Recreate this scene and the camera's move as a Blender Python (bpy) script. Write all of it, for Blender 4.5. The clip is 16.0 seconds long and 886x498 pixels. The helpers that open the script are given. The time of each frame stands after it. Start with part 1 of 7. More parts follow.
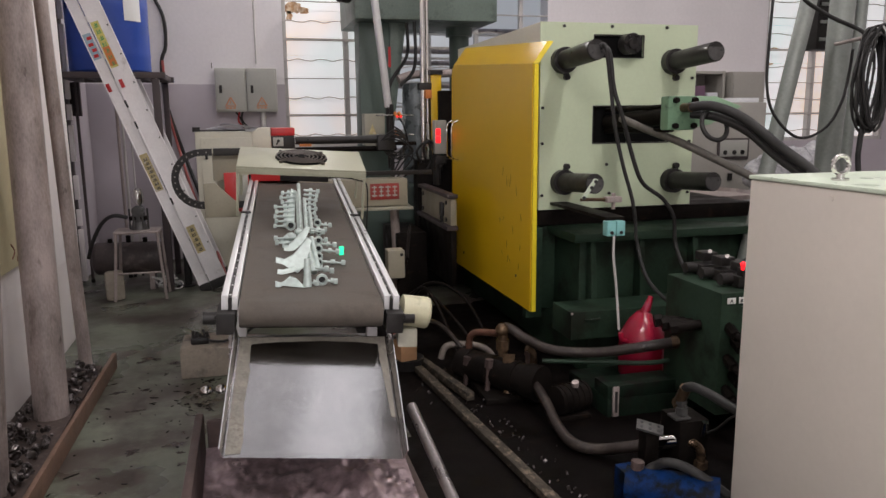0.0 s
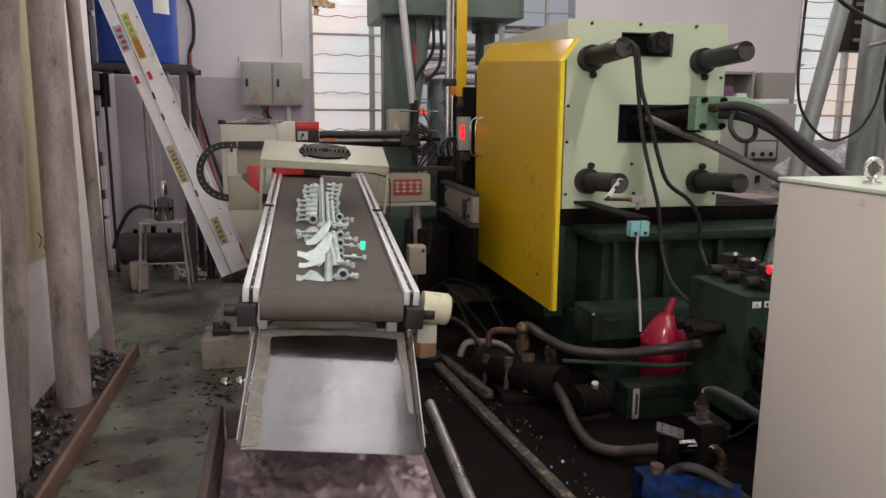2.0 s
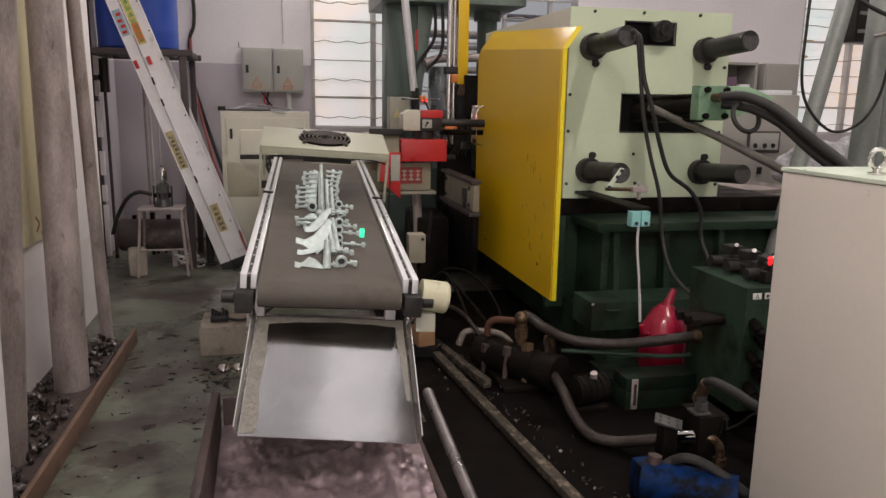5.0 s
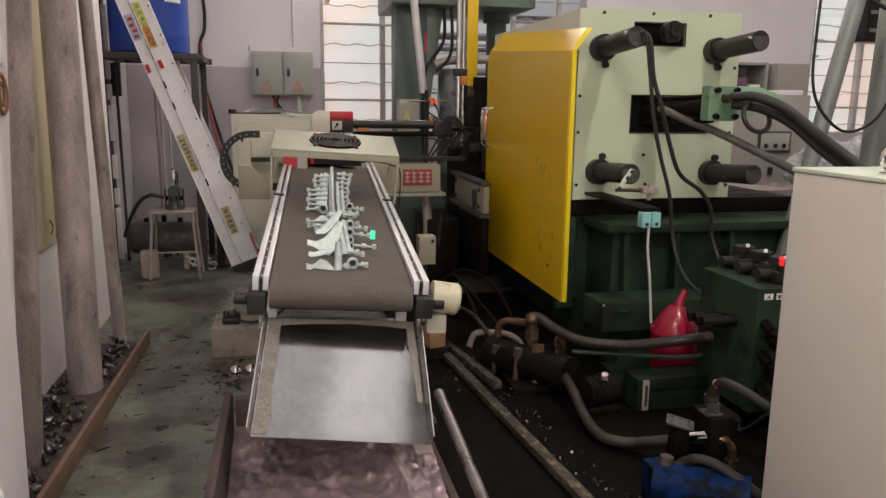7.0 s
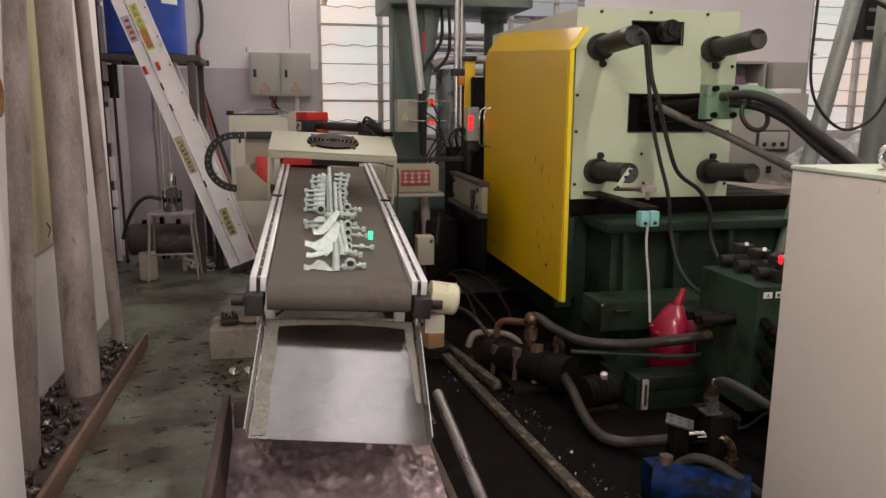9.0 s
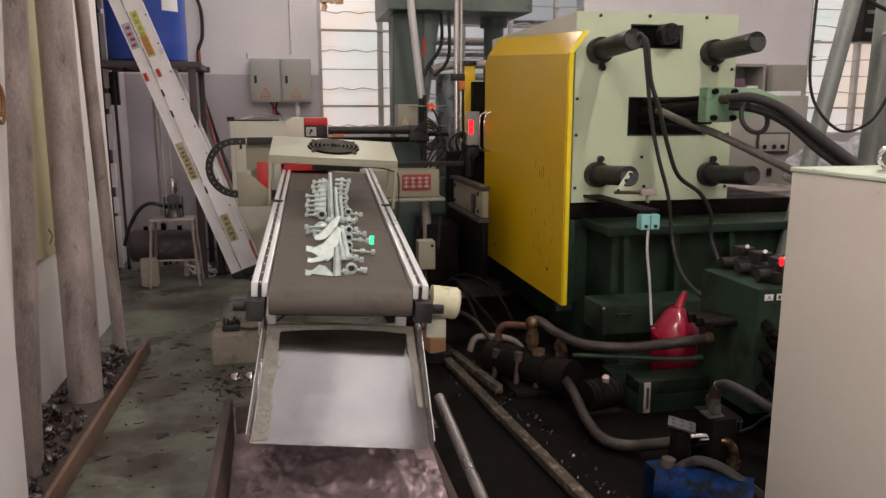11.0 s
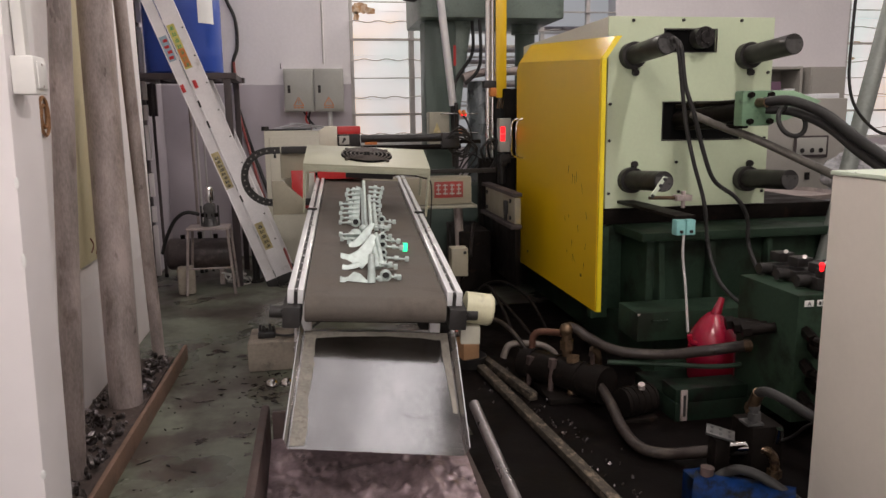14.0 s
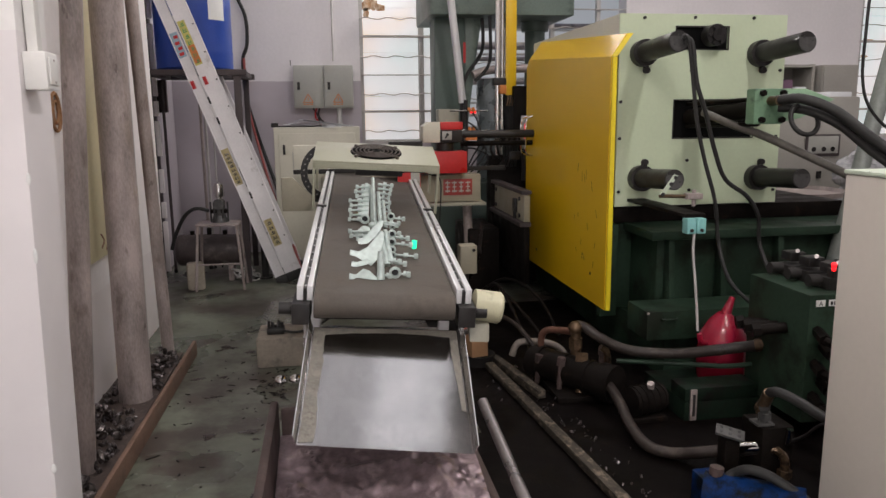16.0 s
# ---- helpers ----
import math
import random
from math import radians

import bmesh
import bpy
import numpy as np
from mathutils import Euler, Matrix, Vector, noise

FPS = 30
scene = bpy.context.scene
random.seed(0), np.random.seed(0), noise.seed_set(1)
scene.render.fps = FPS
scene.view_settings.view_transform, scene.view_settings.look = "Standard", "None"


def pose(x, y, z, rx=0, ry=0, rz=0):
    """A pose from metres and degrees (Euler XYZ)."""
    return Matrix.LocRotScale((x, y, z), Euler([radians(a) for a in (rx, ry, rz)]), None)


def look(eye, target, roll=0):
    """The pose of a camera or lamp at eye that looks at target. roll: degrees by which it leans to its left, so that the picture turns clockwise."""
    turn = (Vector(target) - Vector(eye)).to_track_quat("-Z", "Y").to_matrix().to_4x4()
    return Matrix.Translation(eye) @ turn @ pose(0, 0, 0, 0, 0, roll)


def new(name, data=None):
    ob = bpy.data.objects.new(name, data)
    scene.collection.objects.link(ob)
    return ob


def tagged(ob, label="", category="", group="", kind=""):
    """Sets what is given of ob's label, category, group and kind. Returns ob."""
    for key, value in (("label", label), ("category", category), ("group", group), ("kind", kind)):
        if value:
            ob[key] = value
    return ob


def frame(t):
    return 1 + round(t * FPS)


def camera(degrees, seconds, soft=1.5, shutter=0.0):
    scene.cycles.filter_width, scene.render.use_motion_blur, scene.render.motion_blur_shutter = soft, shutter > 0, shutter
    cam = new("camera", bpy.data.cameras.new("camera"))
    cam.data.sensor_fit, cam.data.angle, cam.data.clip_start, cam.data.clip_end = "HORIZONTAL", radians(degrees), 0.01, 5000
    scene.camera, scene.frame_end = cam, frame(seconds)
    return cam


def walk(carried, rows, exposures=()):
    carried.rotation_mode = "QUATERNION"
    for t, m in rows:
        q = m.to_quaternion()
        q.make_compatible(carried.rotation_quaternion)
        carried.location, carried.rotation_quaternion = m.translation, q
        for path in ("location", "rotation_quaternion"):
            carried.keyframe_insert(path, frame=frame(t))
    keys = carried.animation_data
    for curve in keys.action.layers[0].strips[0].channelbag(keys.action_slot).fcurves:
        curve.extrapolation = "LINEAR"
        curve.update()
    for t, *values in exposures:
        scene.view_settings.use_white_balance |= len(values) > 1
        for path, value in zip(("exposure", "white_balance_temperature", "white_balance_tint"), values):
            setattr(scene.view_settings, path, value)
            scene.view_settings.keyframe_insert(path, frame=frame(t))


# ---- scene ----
cam = camera(62.1, 16.0)
PATH = [
    (0, (0.014, -0.035, 1.292), (0.511, 1.871, 0.941), -0.5),
    (0.5, (0.016, -0.034, 1.292), (0.487, 1.879, 0.943), -0.3),
    (1, (0.015, -0.029, 1.291), (0.469, 1.887, 0.938), 0.2),
    (1.5, (0.011, -0.029, 1.293), (0.455, 1.889, 0.939), 0.4),
    (2, (0.018, -0.024, 1.289), (0.457, 1.894, 0.93), 0.4),
    (2.5, (0.022, -0.013, 1.288), (0.459, 1.903, 0.922), 0.5),
    (3, (0.026, -0.005, 1.285), (0.467, 1.909, 0.91), 0.6),
    (3.5, (0.028, 0.0, 1.282), (0.472, 1.912, 0.898), 0.7),
    (4, (0.029, -0.002, 1.28), (0.475, 1.908, 0.892), 0.9),
    (6.5, (0.016, -0.017, 1.281), (0.435, 1.901, 0.898), 0.7),
    (7, (0.018, -0.017, 1.281), (0.431, 1.902, 0.899), 0.6),
    (7.5, (0.021, -0.014, 1.28), (0.432, 1.906, 0.899), 0.4),
    (8, (0.025, -0.014, 1.281), (0.435, 1.907, 0.901), 0.3),
    (8.5, (0.025, -0.009, 1.278), (0.437, 1.911, 0.899), 0.3),
    (9, (0.024, -0.011, 1.277), (0.439, 1.908, 0.897), 0.3),
    (11.5, (0.025, -0.02, 1.277), (0.431, 1.905, 0.915), -0.3),
    (12, (0.027, -0.028, 1.281), (0.422, 1.9, 0.926), -0.5),
    (12.5, (0.02, -0.028, 1.281), (0.4, 1.905, 0.932), -0.6),
    (13, (0.017, -0.026, 1.279), (0.378, 1.91, 0.933), -0.7),
    (13.5, (0.017, -0.023, 1.278), (0.36, 1.917, 0.931), -0.7),
    (14, (0.014, -0.02, 1.276), (0.344, 1.922, 0.928), -0.8),
    (14.5, (0.014, -0.018, 1.276), (0.334, 1.925, 0.927), -0.8),
    (15, (0.013, -0.015, 1.276), (0.327, 1.929, 0.927), -0.7),
    (15.5, (0.013, -0.015, 1.276), (0.322, 1.93, 0.925), -0.7),
    (16, (0.01, -0.015, 1.276), (0.318, 1.929, 0.921), -0.6),
]
# the clip's white balance drifts warmer in the middle: seconds, stops, kelvin, tint
BALANCE = [(0, 0.05, 6230, 11), (0.5, 0.05, 6420, 12), (1.0, 0.05, 6330, 12), (2.0, 0.05, 6290, 11), (3.5, 0.05, 6350, 12), (6.5, 0.05, 6640, 12), (9.0, 0.06, 6700, 12), (11.5, 0.07, 6690, 12), (12.5, 0.07, 6620, 12), (14.0, 0.07, 6500, 12), (15.5, 0.06, 6250, 10), (16.0, 0.06, 6250, 10)]
walk(cam, [(t, look(e, g, r)) for t, e, g, r in PATH], BALANCE)

# ---- light ----
world = bpy.data.worlds.new("world")
scene.world = world
world.use_nodes = True
wn = world.node_tree.nodes
sky = wn.new("ShaderNodeTexSky")
sky.sky_type, sky.sun_disc, sky.sun_elevation, sky.sun_rotation = "NISHITA", False, radians(40), radians(200)
wn["Background"].inputs["Strength"].default_value = 0.08
world.node_tree.links.new(sky.outputs[0], wn["Background"].inputs["Color"])
scene.view_settings.exposure = 0.0

# ceiling fixtures, all unseen, placed for the brightness they give: x, y, turn, watts
CEILING_Z = 4.6
FIXTURES = [(2.3, 0.7, 90, 82), (2.6, 4.8, 90, 36), (-0.45, -1.1, 0, 112), (5.4, 3.2, 90, 50), (0.9, 5.9, 0, 8)]
# unseen tube high on the back wall, added for hood shadow: place, aim, watts
ADDED_WALL_TUBE = ((1.15, 7.10, 3.25), (0.35, 3.4, 0.8), 42)
# unseen doorway added behind camera to brighten upright faces: x0, x1, z0, z1, watts
FILL_DOORWAY = (-1.25, 0.55, 0.02, 2.5, 34)


def lamp(m, watts):
    data = bpy.data.lights.new("added_tube_light", "AREA")
    data.shape, data.size, data.size_y, data.energy, data.color = "RECTANGLE", 1.25, 0.16, watts, (1.0, 0.91, 0.865)
    ob = new("added_tube_light", data)
    ob.matrix_basis = m


# ---- materials ----
def material(name, colour, rough=0.6, metal=0.0, vary=0.15, scale=3.0, fine=60.0, bump=0.15, dirt=None, dirt_at=0.62, rough_vary=0.15, coat=0.0, stretch=(1, 1, 1)):
    m = bpy.data.materials.new(name)
    m.use_nodes = True
    n, l = m.node_tree.nodes, m.node_tree.links
    b = n["Principled BSDF"]
    geo = n.new("ShaderNodeNewGeometry")
    place = n.new("ShaderNodeVectorMath")
    place.operation = "MULTIPLY"
    place.inputs[1].default_value = stretch
    l.new(geo.outputs["Position"], place.inputs[0])
    big, small = n.new("ShaderNodeTexNoise"), n.new("ShaderNodeTexNoise")
    for t, s, d in ((big, scale, 5.0), (small, fine, 3.0)):
        t.inputs["Scale"].default_value, t.inputs["Detail"].default_value = s, d
        l.new(place.outputs[0], t.inputs["Vector"])
    add = n.new("ShaderNodeMath")
    add.operation = "ADD"
    l.new(big.outputs["Fac"], add.inputs[0])
    mul = n.new("ShaderNodeMath")
    mul.operation = "MULTIPLY"
    mul.inputs[1].default_value = 0.5
    l.new(small.outputs["Fac"], mul.inputs[0])
    l.new(mul.outputs[0], add.inputs[1])
    ramp = n.new("ShaderNodeMapRange")
    ramp.inputs["From Min"].default_value, ramp.inputs["From Max"].default_value = 0.5, 1.0
    l.new(add.outputs[0], ramp.inputs["Value"])
    mix = n.new("ShaderNodeMix")
    mix.data_type = "RGBA"
    lo = [c * (1 - vary) for c in colour]
    hi = [min(1, c * (1 + vary)) for c in colour]
    mix.inputs["A"].default_value, mix.inputs["B"].default_value = (*lo, 1), (*hi, 1)
    l.new(ramp.outputs[0], mix.inputs["Factor"])
    out = mix.outputs["Result"]
    if dirt:
        stain = n.new("ShaderNodeTexNoise")
        stain.inputs["Scale"].default_value, stain.inputs["Detail"].default_value = scale * 1.7, 8.0
        stain.inputs["Roughness"].default_value = 0.65
        off = n.new("ShaderNodeVectorMath")
        off.inputs[1].default_value = (3.1, 7.7, 1.3)
        l.new(place.outputs[0], off.inputs[0])
        l.new(off.outputs[0], stain.inputs["Vector"])
        edge = n.new("ShaderNodeMapRange")
        edge.inputs["From Min"].default_value, edge.inputs["From Max"].default_value = dirt_at - 0.06, dirt_at + 0.08
        l.new(stain.outputs["Fac"], edge.inputs["Value"])
        over = n.new("ShaderNodeMix")
        over.data_type = "RGBA"
        l.new(edge.outputs[0], over.inputs["Factor"])
        l.new(out, over.inputs["A"])
        over.inputs["B"].default_value = (*dirt, 1)
        out = over.outputs["Result"]
    l.new(out, b.inputs["Base Color"])
    b.inputs["Metallic"].default_value = metal
    rr = n.new("ShaderNodeMapRange")
    rr.inputs["From Min"].default_value, rr.inputs["From Max"].default_value = 0.3, 0.7
    rr.inputs["To Min"].default_value, rr.inputs["To Max"].default_value = max(0.03, rough - rough_vary), min(1, rough + rough_vary)
    l.new(big.outputs["Fac"], rr.inputs["Value"])
    l.new(rr.outputs[0], b.inputs["Roughness"])
    b.inputs["Coat Weight"].default_value = coat
    if bump:
        bp = n.new("ShaderNodeBump")
        bp.inputs["Strength"].default_value, bp.inputs["Distance"].default_value = bump, 0.004
        l.new(add.outputs[0], bp.inputs["Height"])
        l.new(bp.outputs[0], b.inputs["Normal"])
    return m


def dull(*mats, level=0.15):
    """Lowers the specular level so that these materials stay dark."""
    for m in mats:
        m.node_tree.nodes["Principled BSDF"].inputs["Specular IOR Level"].default_value = level


def glow(name, colour, strength):
    m = bpy.data.materials.new(name)
    m.use_nodes = True
    b = m.node_tree.nodes["Principled BSDF"]
    b.inputs["Base Color"].default_value = (*colour, 1)
    b.inputs["Emission Color"].default_value, b.inputs["Emission Strength"].default_value = (*colour, 1), strength
    return m


def two_tone(name, upper, lower, height):
    """Wall paint with a dado that ends at a height."""
    m = material(name, upper, 0.75, vary=0.06, scale=1.2, fine=35, bump=0.12)
    n, l = m.node_tree.nodes, m.node_tree.links
    b = n["Principled BSDF"]
    old = b.inputs["Base Color"].links[0].from_socket
    geo = n.new("ShaderNodeNewGeometry")
    sep = n.new("ShaderNodeSeparateXYZ")
    l.new(geo.outputs["Position"], sep.inputs[0])
    wob = n.new("ShaderNodeTexNoise")
    wob.inputs["Scale"].default_value = 9
    l.new(geo.outputs["Position"], wob.inputs["Vector"])
    z = n.new("ShaderNodeMath")
    z.operation = "MULTIPLY_ADD"
    l.new(wob.outputs["Fac"], z.inputs[0])
    z.inputs[1].default_value = 0.012
    l.new(sep.outputs["Z"], z.inputs[2])
    less = n.new("ShaderNodeMath")
    less.operation = "LESS_THAN"
    l.new(z.outputs[0], less.inputs[0])
    less.inputs[1].default_value = height
    stain = n.new("ShaderNodeTexNoise")
    stain.inputs["Scale"].default_value, stain.inputs["Detail"].default_value = 2.3, 9
    l.new(geo.outputs["Position"], stain.inputs["Vector"])
    low = n.new("ShaderNodeMix")
    low.data_type = "RGBA"
    l.new(stain.outputs["Fac"], low.inputs["Factor"])
    low.inputs["A"].default_value = (*[c * 0.8 for c in lower], 1)
    low.inputs["B"].default_value = (*[c * 1.15 for c in lower], 1)
    mix = n.new("ShaderNodeMix")
    mix.data_type = "RGBA"
    l.new(less.outputs[0], mix.inputs["Factor"])
    l.new(old, mix.inputs["A"])
    l.new(low.outputs["Result"], mix.inputs["B"])
    l.new(mix.outputs["Result"], b.inputs["Base Color"])
    return m


WALL = two_tone("wall_paint", (0.78, 0.75, 0.76), (0.52, 0.475, 0.51), 1.62)
WALL_NEAR = two_tone("stained_white_wall", (0.84, 0.80, 0.79), (0.80, 0.75, 0.74), 0.5)
PIER = two_tone("pier_paint", (0.84, 0.82, 0.80), (0.83, 0.79, 0.79), 1.50)
CEIL = material("ceiling_paint", (0.6, 0.6, 0.6), 0.9)
# stains, spread and darkened further for the shade on the near floor
FLOOR = material("green_floor_paint", (0.128, 0.140, 0.106), 0.36, vary=0.34, scale=1.7, fine=24, bump=0.2, dirt=(0.060, 0.049, 0.040), dirt_at=0.50, rough_vary=0.26)
CREAM = material("cream_machine_paint", (0.56, 0.64, 0.45), 0.42, vary=0.05, scale=2.5, bump=0.05, dirt=(0.50, 0.53, 0.39), dirt_at=0.72)
BEIGE = material("beige_enamel", (0.58, 0.56, 0.46), 0.45, vary=0.08, scale=4, bump=0.06, dirt=(0.36, 0.34, 0.27), dirt_at=0.68)
MOTOR_CREAM = material("greasy_cream_motor_paint", (0.52, 0.50, 0.34), 0.45, vary=0.12, scale=7, bump=0.08, dirt=(0.30, 0.28, 0.19), dirt_at=0.62)
HOOD = material("dull_cream_hood_paint", (0.40, 0.405, 0.30), 0.45, vary=0.08, scale=5, bump=0.05, dirt=(0.29, 0.29, 0.21), dirt_at=0.66)
HAMMER = material("hammered_beige", (0.30, 0.29, 0.23), 0.5, vary=0.1, scale=9, bump=0.15)
YELLOW = material("yellow_guard_paint", (0.68, 0.43, 0.006), 0.33, vary=0.03, scale=0.8, fine=14, bump=0.012, rough_vary=0.05)
YELLOW_EDGE = material("bright_yellow_paint", (0.80, 0.62, 0.02), 0.4, vary=0.1)
GREEN = material("dark_green_machine_paint", (0.021, 0.039, 0.025), 0.5, vary=0.25, scale=3, bump=0.10, dirt=(0.012, 0.015, 0.010), dirt_at=0.56, rough_vary=0.2)
GREEN_MID = material("press_green_paint", (0.060, 0.088, 0.074), 0.5, vary=0.15, scale=3, dirt=(0.06, 0.085, 0.07), dirt_at=0.62)
PRESS_GREEN = material("lighter_press_green_paint", (0.135, 0.175, 0.15), 0.5, vary=0.2, scale=4, dirt=(0.06, 0.08, 0.068), dirt_at=0.60)
GREEN_LITE = material("valve_green_paint", (0.15, 0.26, 0.16), 0.45, vary=0.15, scale=6, dirt=(0.06, 0.09, 0.06), dirt_at=0.64)
BLACK = material("black_oxide_steel", (0.025, 0.023, 0.022), 0.42, vary=0.3, scale=12, bump=0.08)
DARKCAST = material("oily_cast_iron", (0.010, 0.008, 0.007), 0.5, metal=0.2, vary=0.4, scale=9, bump=0.2, dirt=(0.03, 0.018, 0.013), dirt_at=0.66)
RUBBER = material("black_rubber", (0.026, 0.025, 0.024), 0.5, vary=0.25, scale=8, bump=0.08)
HOSE = material("oily_hydraulic_hose", (0.030, 0.023, 0.020), 0.42, vary=0.35, scale=12, bump=0.12, dirt=(0.060, 0.048, 0.040), dirt_at=0.60)
STEEL = material("brushed_stainless", (0.50, 0.485, 0.48), 0.24, metal=1.0, vary=0.06, scale=3.0, fine=90, bump=0.015, rough_vary=0.05)
CHROME = material("polished_steel", (0.62, 0.60, 0.58), 0.18, metal=1.0, vary=0.1, bump=0.02)
GALV = material("galvanized_pipe", (0.36, 0.305, 0.285), 0.42, metal=0.2, vary=0.36, scale=11, fine=150, bump=0.12, dirt=(0.20, 0.16, 0.145), dirt_at=0.62, stretch=(1, 1, 0.35))
GALV2 = material("grey_green_pipe", (0.25, 0.27, 0.25), 0.5, metal=0.3, vary=0.2, scale=4, bump=0.1)
ALU = material("anodised_aluminium", (0.70, 0.70, 0.70), 0.40, metal=0.4, vary=0.08, scale=6, bump=0.03)
# near-black for the fan hub and for shade painted into hollows
BLACK_AND_HOLLOW_SHADE = material("matt_black_and_hollow_shade", (0.006, 0.006, 0.006), 0.8, vary=0.2)
OLIVE = material("olive_beige_enamel", (0.30, 0.275, 0.205), 0.5, vary=0.08, scale=9, bump=0.08, dirt=(0.22, 0.20, 0.15), dirt_at=0.68)
ALU_WORN = material("worn_ladder_aluminium", (0.82, 0.80, 0.80), 0.45, metal=0.2, vary=0.08, scale=6, bump=0.05, dirt=(0.55, 0.52, 0.50), dirt_at=0.68)
BELT = material("brown_grey_conveyor_belt", (0.094, 0.080, 0.066), 0.8, vary=0.16, scale=5, fine=140, bump=0.12, dirt=(0.076, 0.064, 0.053), dirt_at=0.60)
CAST = material("fresh_zinc_casting", (0.50, 0.58, 0.55), 0.45, metal=0.35, vary=0.14, scale=30, bump=0.05, dirt=(0.36, 0.42, 0.40), dirt_at=0.66)
BLUE = material("blue_plastic", (0.018, 0.060, 0.33), 0.38, vary=0.12, scale=4, bump=0.03)
BLUE_PAINT = material("blue_motor_paint", (0.003, 0.020, 0.085), 0.5, vary=0.35, scale=9, dirt=(0.005, 0.007, 0.010), dirt_at=0.50)
RED = material("red_enamel", (0.50, 0.022, 0.022), 0.4, vary=0.12, scale=5)
FADED_RED = material("faded_red_enamel", (0.30, 0.035, 0.03), 0.5, vary=0.25, scale=12, dirt=(0.20, 0.06, 0.05), dirt_at=0.62)
RED_PLASTIC = material("translucent_red_plastic", (0.26, 0.008, 0.030), 0.22, vary=0.12, scale=5, bump=0.03)
RED_PLASTIC.node_tree.nodes["Principled BSDF"].inputs["Subsurface Weight"].default_value = 0.25
ORANGE = material("orange_plastic", (0.50, 0.16, 0.03), 0.5)
GREYBOX = material("grey_switchgear_paint", (0.40, 0.40, 0.36), 0.5, vary=0.06, scale=4, bump=0.05)
GREY_SIDE = material("greige_cabinet_paint", (0.34, 0.325, 0.29), 0.5, vary=0.08, scale=3, bump=0.05)
OFFWHITE = material("off_white_cabinet_paint", (0.66, 0.615, 0.545), 0.42, vary=0.035, scale=2.0, bump=0.03, dirt=(0.58, 0.54, 0.475), dirt_at=0.74)
MINT = material("pale_mint_paint", (0.60, 0.68, 0.55), 0.35, vary=0.08, scale=6, dirt=(0.38, 0.42, 0.34), dirt_at=0.66)
PAPER = material("paper", (0.72, 0.73, 0.75), 0.8, vary=0.05)
WOOD = material("old_softwood", (0.16, 0.095, 0.065), 0.7, vary=0.3, scale=6, fine=80, bump=0.3, dirt=(0.12, 0.075, 0.05), dirt_at=0.58)
TIMBER = material("weathered_timber", (0.050, 0.042, 0.033), 0.8, vary=0.6, scale=22, fine=110, bump=0.5, dirt=(0.17, 0.135, 0.10), dirt_at=0.58, stretch=(1, 0.5, 1))
BOARD = material("pale_yellow_board", (0.62, 0.56, 0.36), 0.7, vary=0.08, scale=2, dirt=(0.40, 0.36, 0.28), dirt_at=0.70)
STONE = material("pale_block", (0.36, 0.32, 0.26), 0.85, vary=0.2, scale=9, bump=0.4, dirt=(0.22, 0.19, 0.15), dirt_at=0.60)
CARTON = material("cardboard", (0.36, 0.20, 0.10), 0.8, vary=0.12, scale=8)
CONCRETE = material("dusty_concrete", (0.25, 0.215, 0.175), 0.85, vary=0.25, scale=6, bump=0.3, dirt=(0.13, 0.11, 0.09), dirt_at=0.58)
PURPLE = material("heat_tinted_dented_sheet", (0.29, 0.22, 0.235), 0.36, metal=0.5, vary=0.35, scale=7, fine=70, bump=0.5, dirt=(0.48, 0.38, 0.38), dirt_at=0.60, rough_vary=0.12)
SCRAP = material("scrap_metal", (0.27, 0.24, 0.245), 0.45, metal=0.6, vary=0.5, scale=25, bump=0.2, dirt=(0.045, 0.036, 0.032), dirt_at=0.44)
# oily floor, with the machine's shade put into the colour
DARKFLOOR = material("oily_floor_with_shade", (0.0030, 0.0020, 0.0018), 0.55, vary=0.6, scale=5, bump=0.35, dirt=(0.010, 0.0065, 0.005), dirt_at=0.64, rough_vary=0.2)
NEAR_BLACK_GREEN = material("near_black_green_paint", (0.009, 0.017, 0.011), 0.45, vary=0.4, scale=7, bump=0.1, dirt=(0.008, 0.007, 0.006), dirt_at=0.55)
WORN = material("worn_bar_end", (0.075, 0.073, 0.071), 0.45, metal=0.3, vary=0.35, scale=20)
RUST = material("rusty_steel", (0.055, 0.036, 0.032), 0.6, vary=0.4, scale=8, bump=0.2, dirt=(0.10, 0.06, 0.045), dirt_at=0.64)
STANDPAINT = material("dark_brown_frame_paint", (0.055, 0.042, 0.042), 0.6, vary=0.25, scale=8)
BRASS = material("dull_brass", (0.13, 0.085, 0.05), 0.42, metal=0.7, vary=0.4, scale=16, dirt=(0.035, 0.022, 0.015), dirt_at=0.58)
WHITE = material("white_label", (0.75, 0.75, 0.73), 0.6, vary=0.04)
LABEL_Y = material("yellow_sticker", (0.48, 0.40, 0.20), 0.55, vary=0.25, scale=25, dirt=(0.60, 0.56, 0.48), dirt_at=0.60)
LABEL_BRIGHT = material("bright_yellow_sticker", (0.62, 0.56, 0.16), 0.55, vary=0.15, scale=25)
LABEL_BLUE = material("pale_blue_sticker", (0.32, 0.44, 0.52), 0.55, vary=0.15, scale=25)
LABEL_O = material("orange_sticker", (0.62, 0.20, 0.05), 0.55)
# black for print and scuffs, and for discs painted as dark holes
BLACK_MARKS = material("black_marks_and_hole_shade", (0.03, 0.03, 0.03), 0.6)
INK_G = material("green_ink", (0.08, 0.30, 0.10), 0.6)
CYAN = material("teal_switch_body", (0.22, 0.48, 0.46), 0.45, vary=0.12, scale=12)
PLASTIC_W = material("white_plastic", (0.72, 0.71, 0.68), 0.4, vary=0.03)
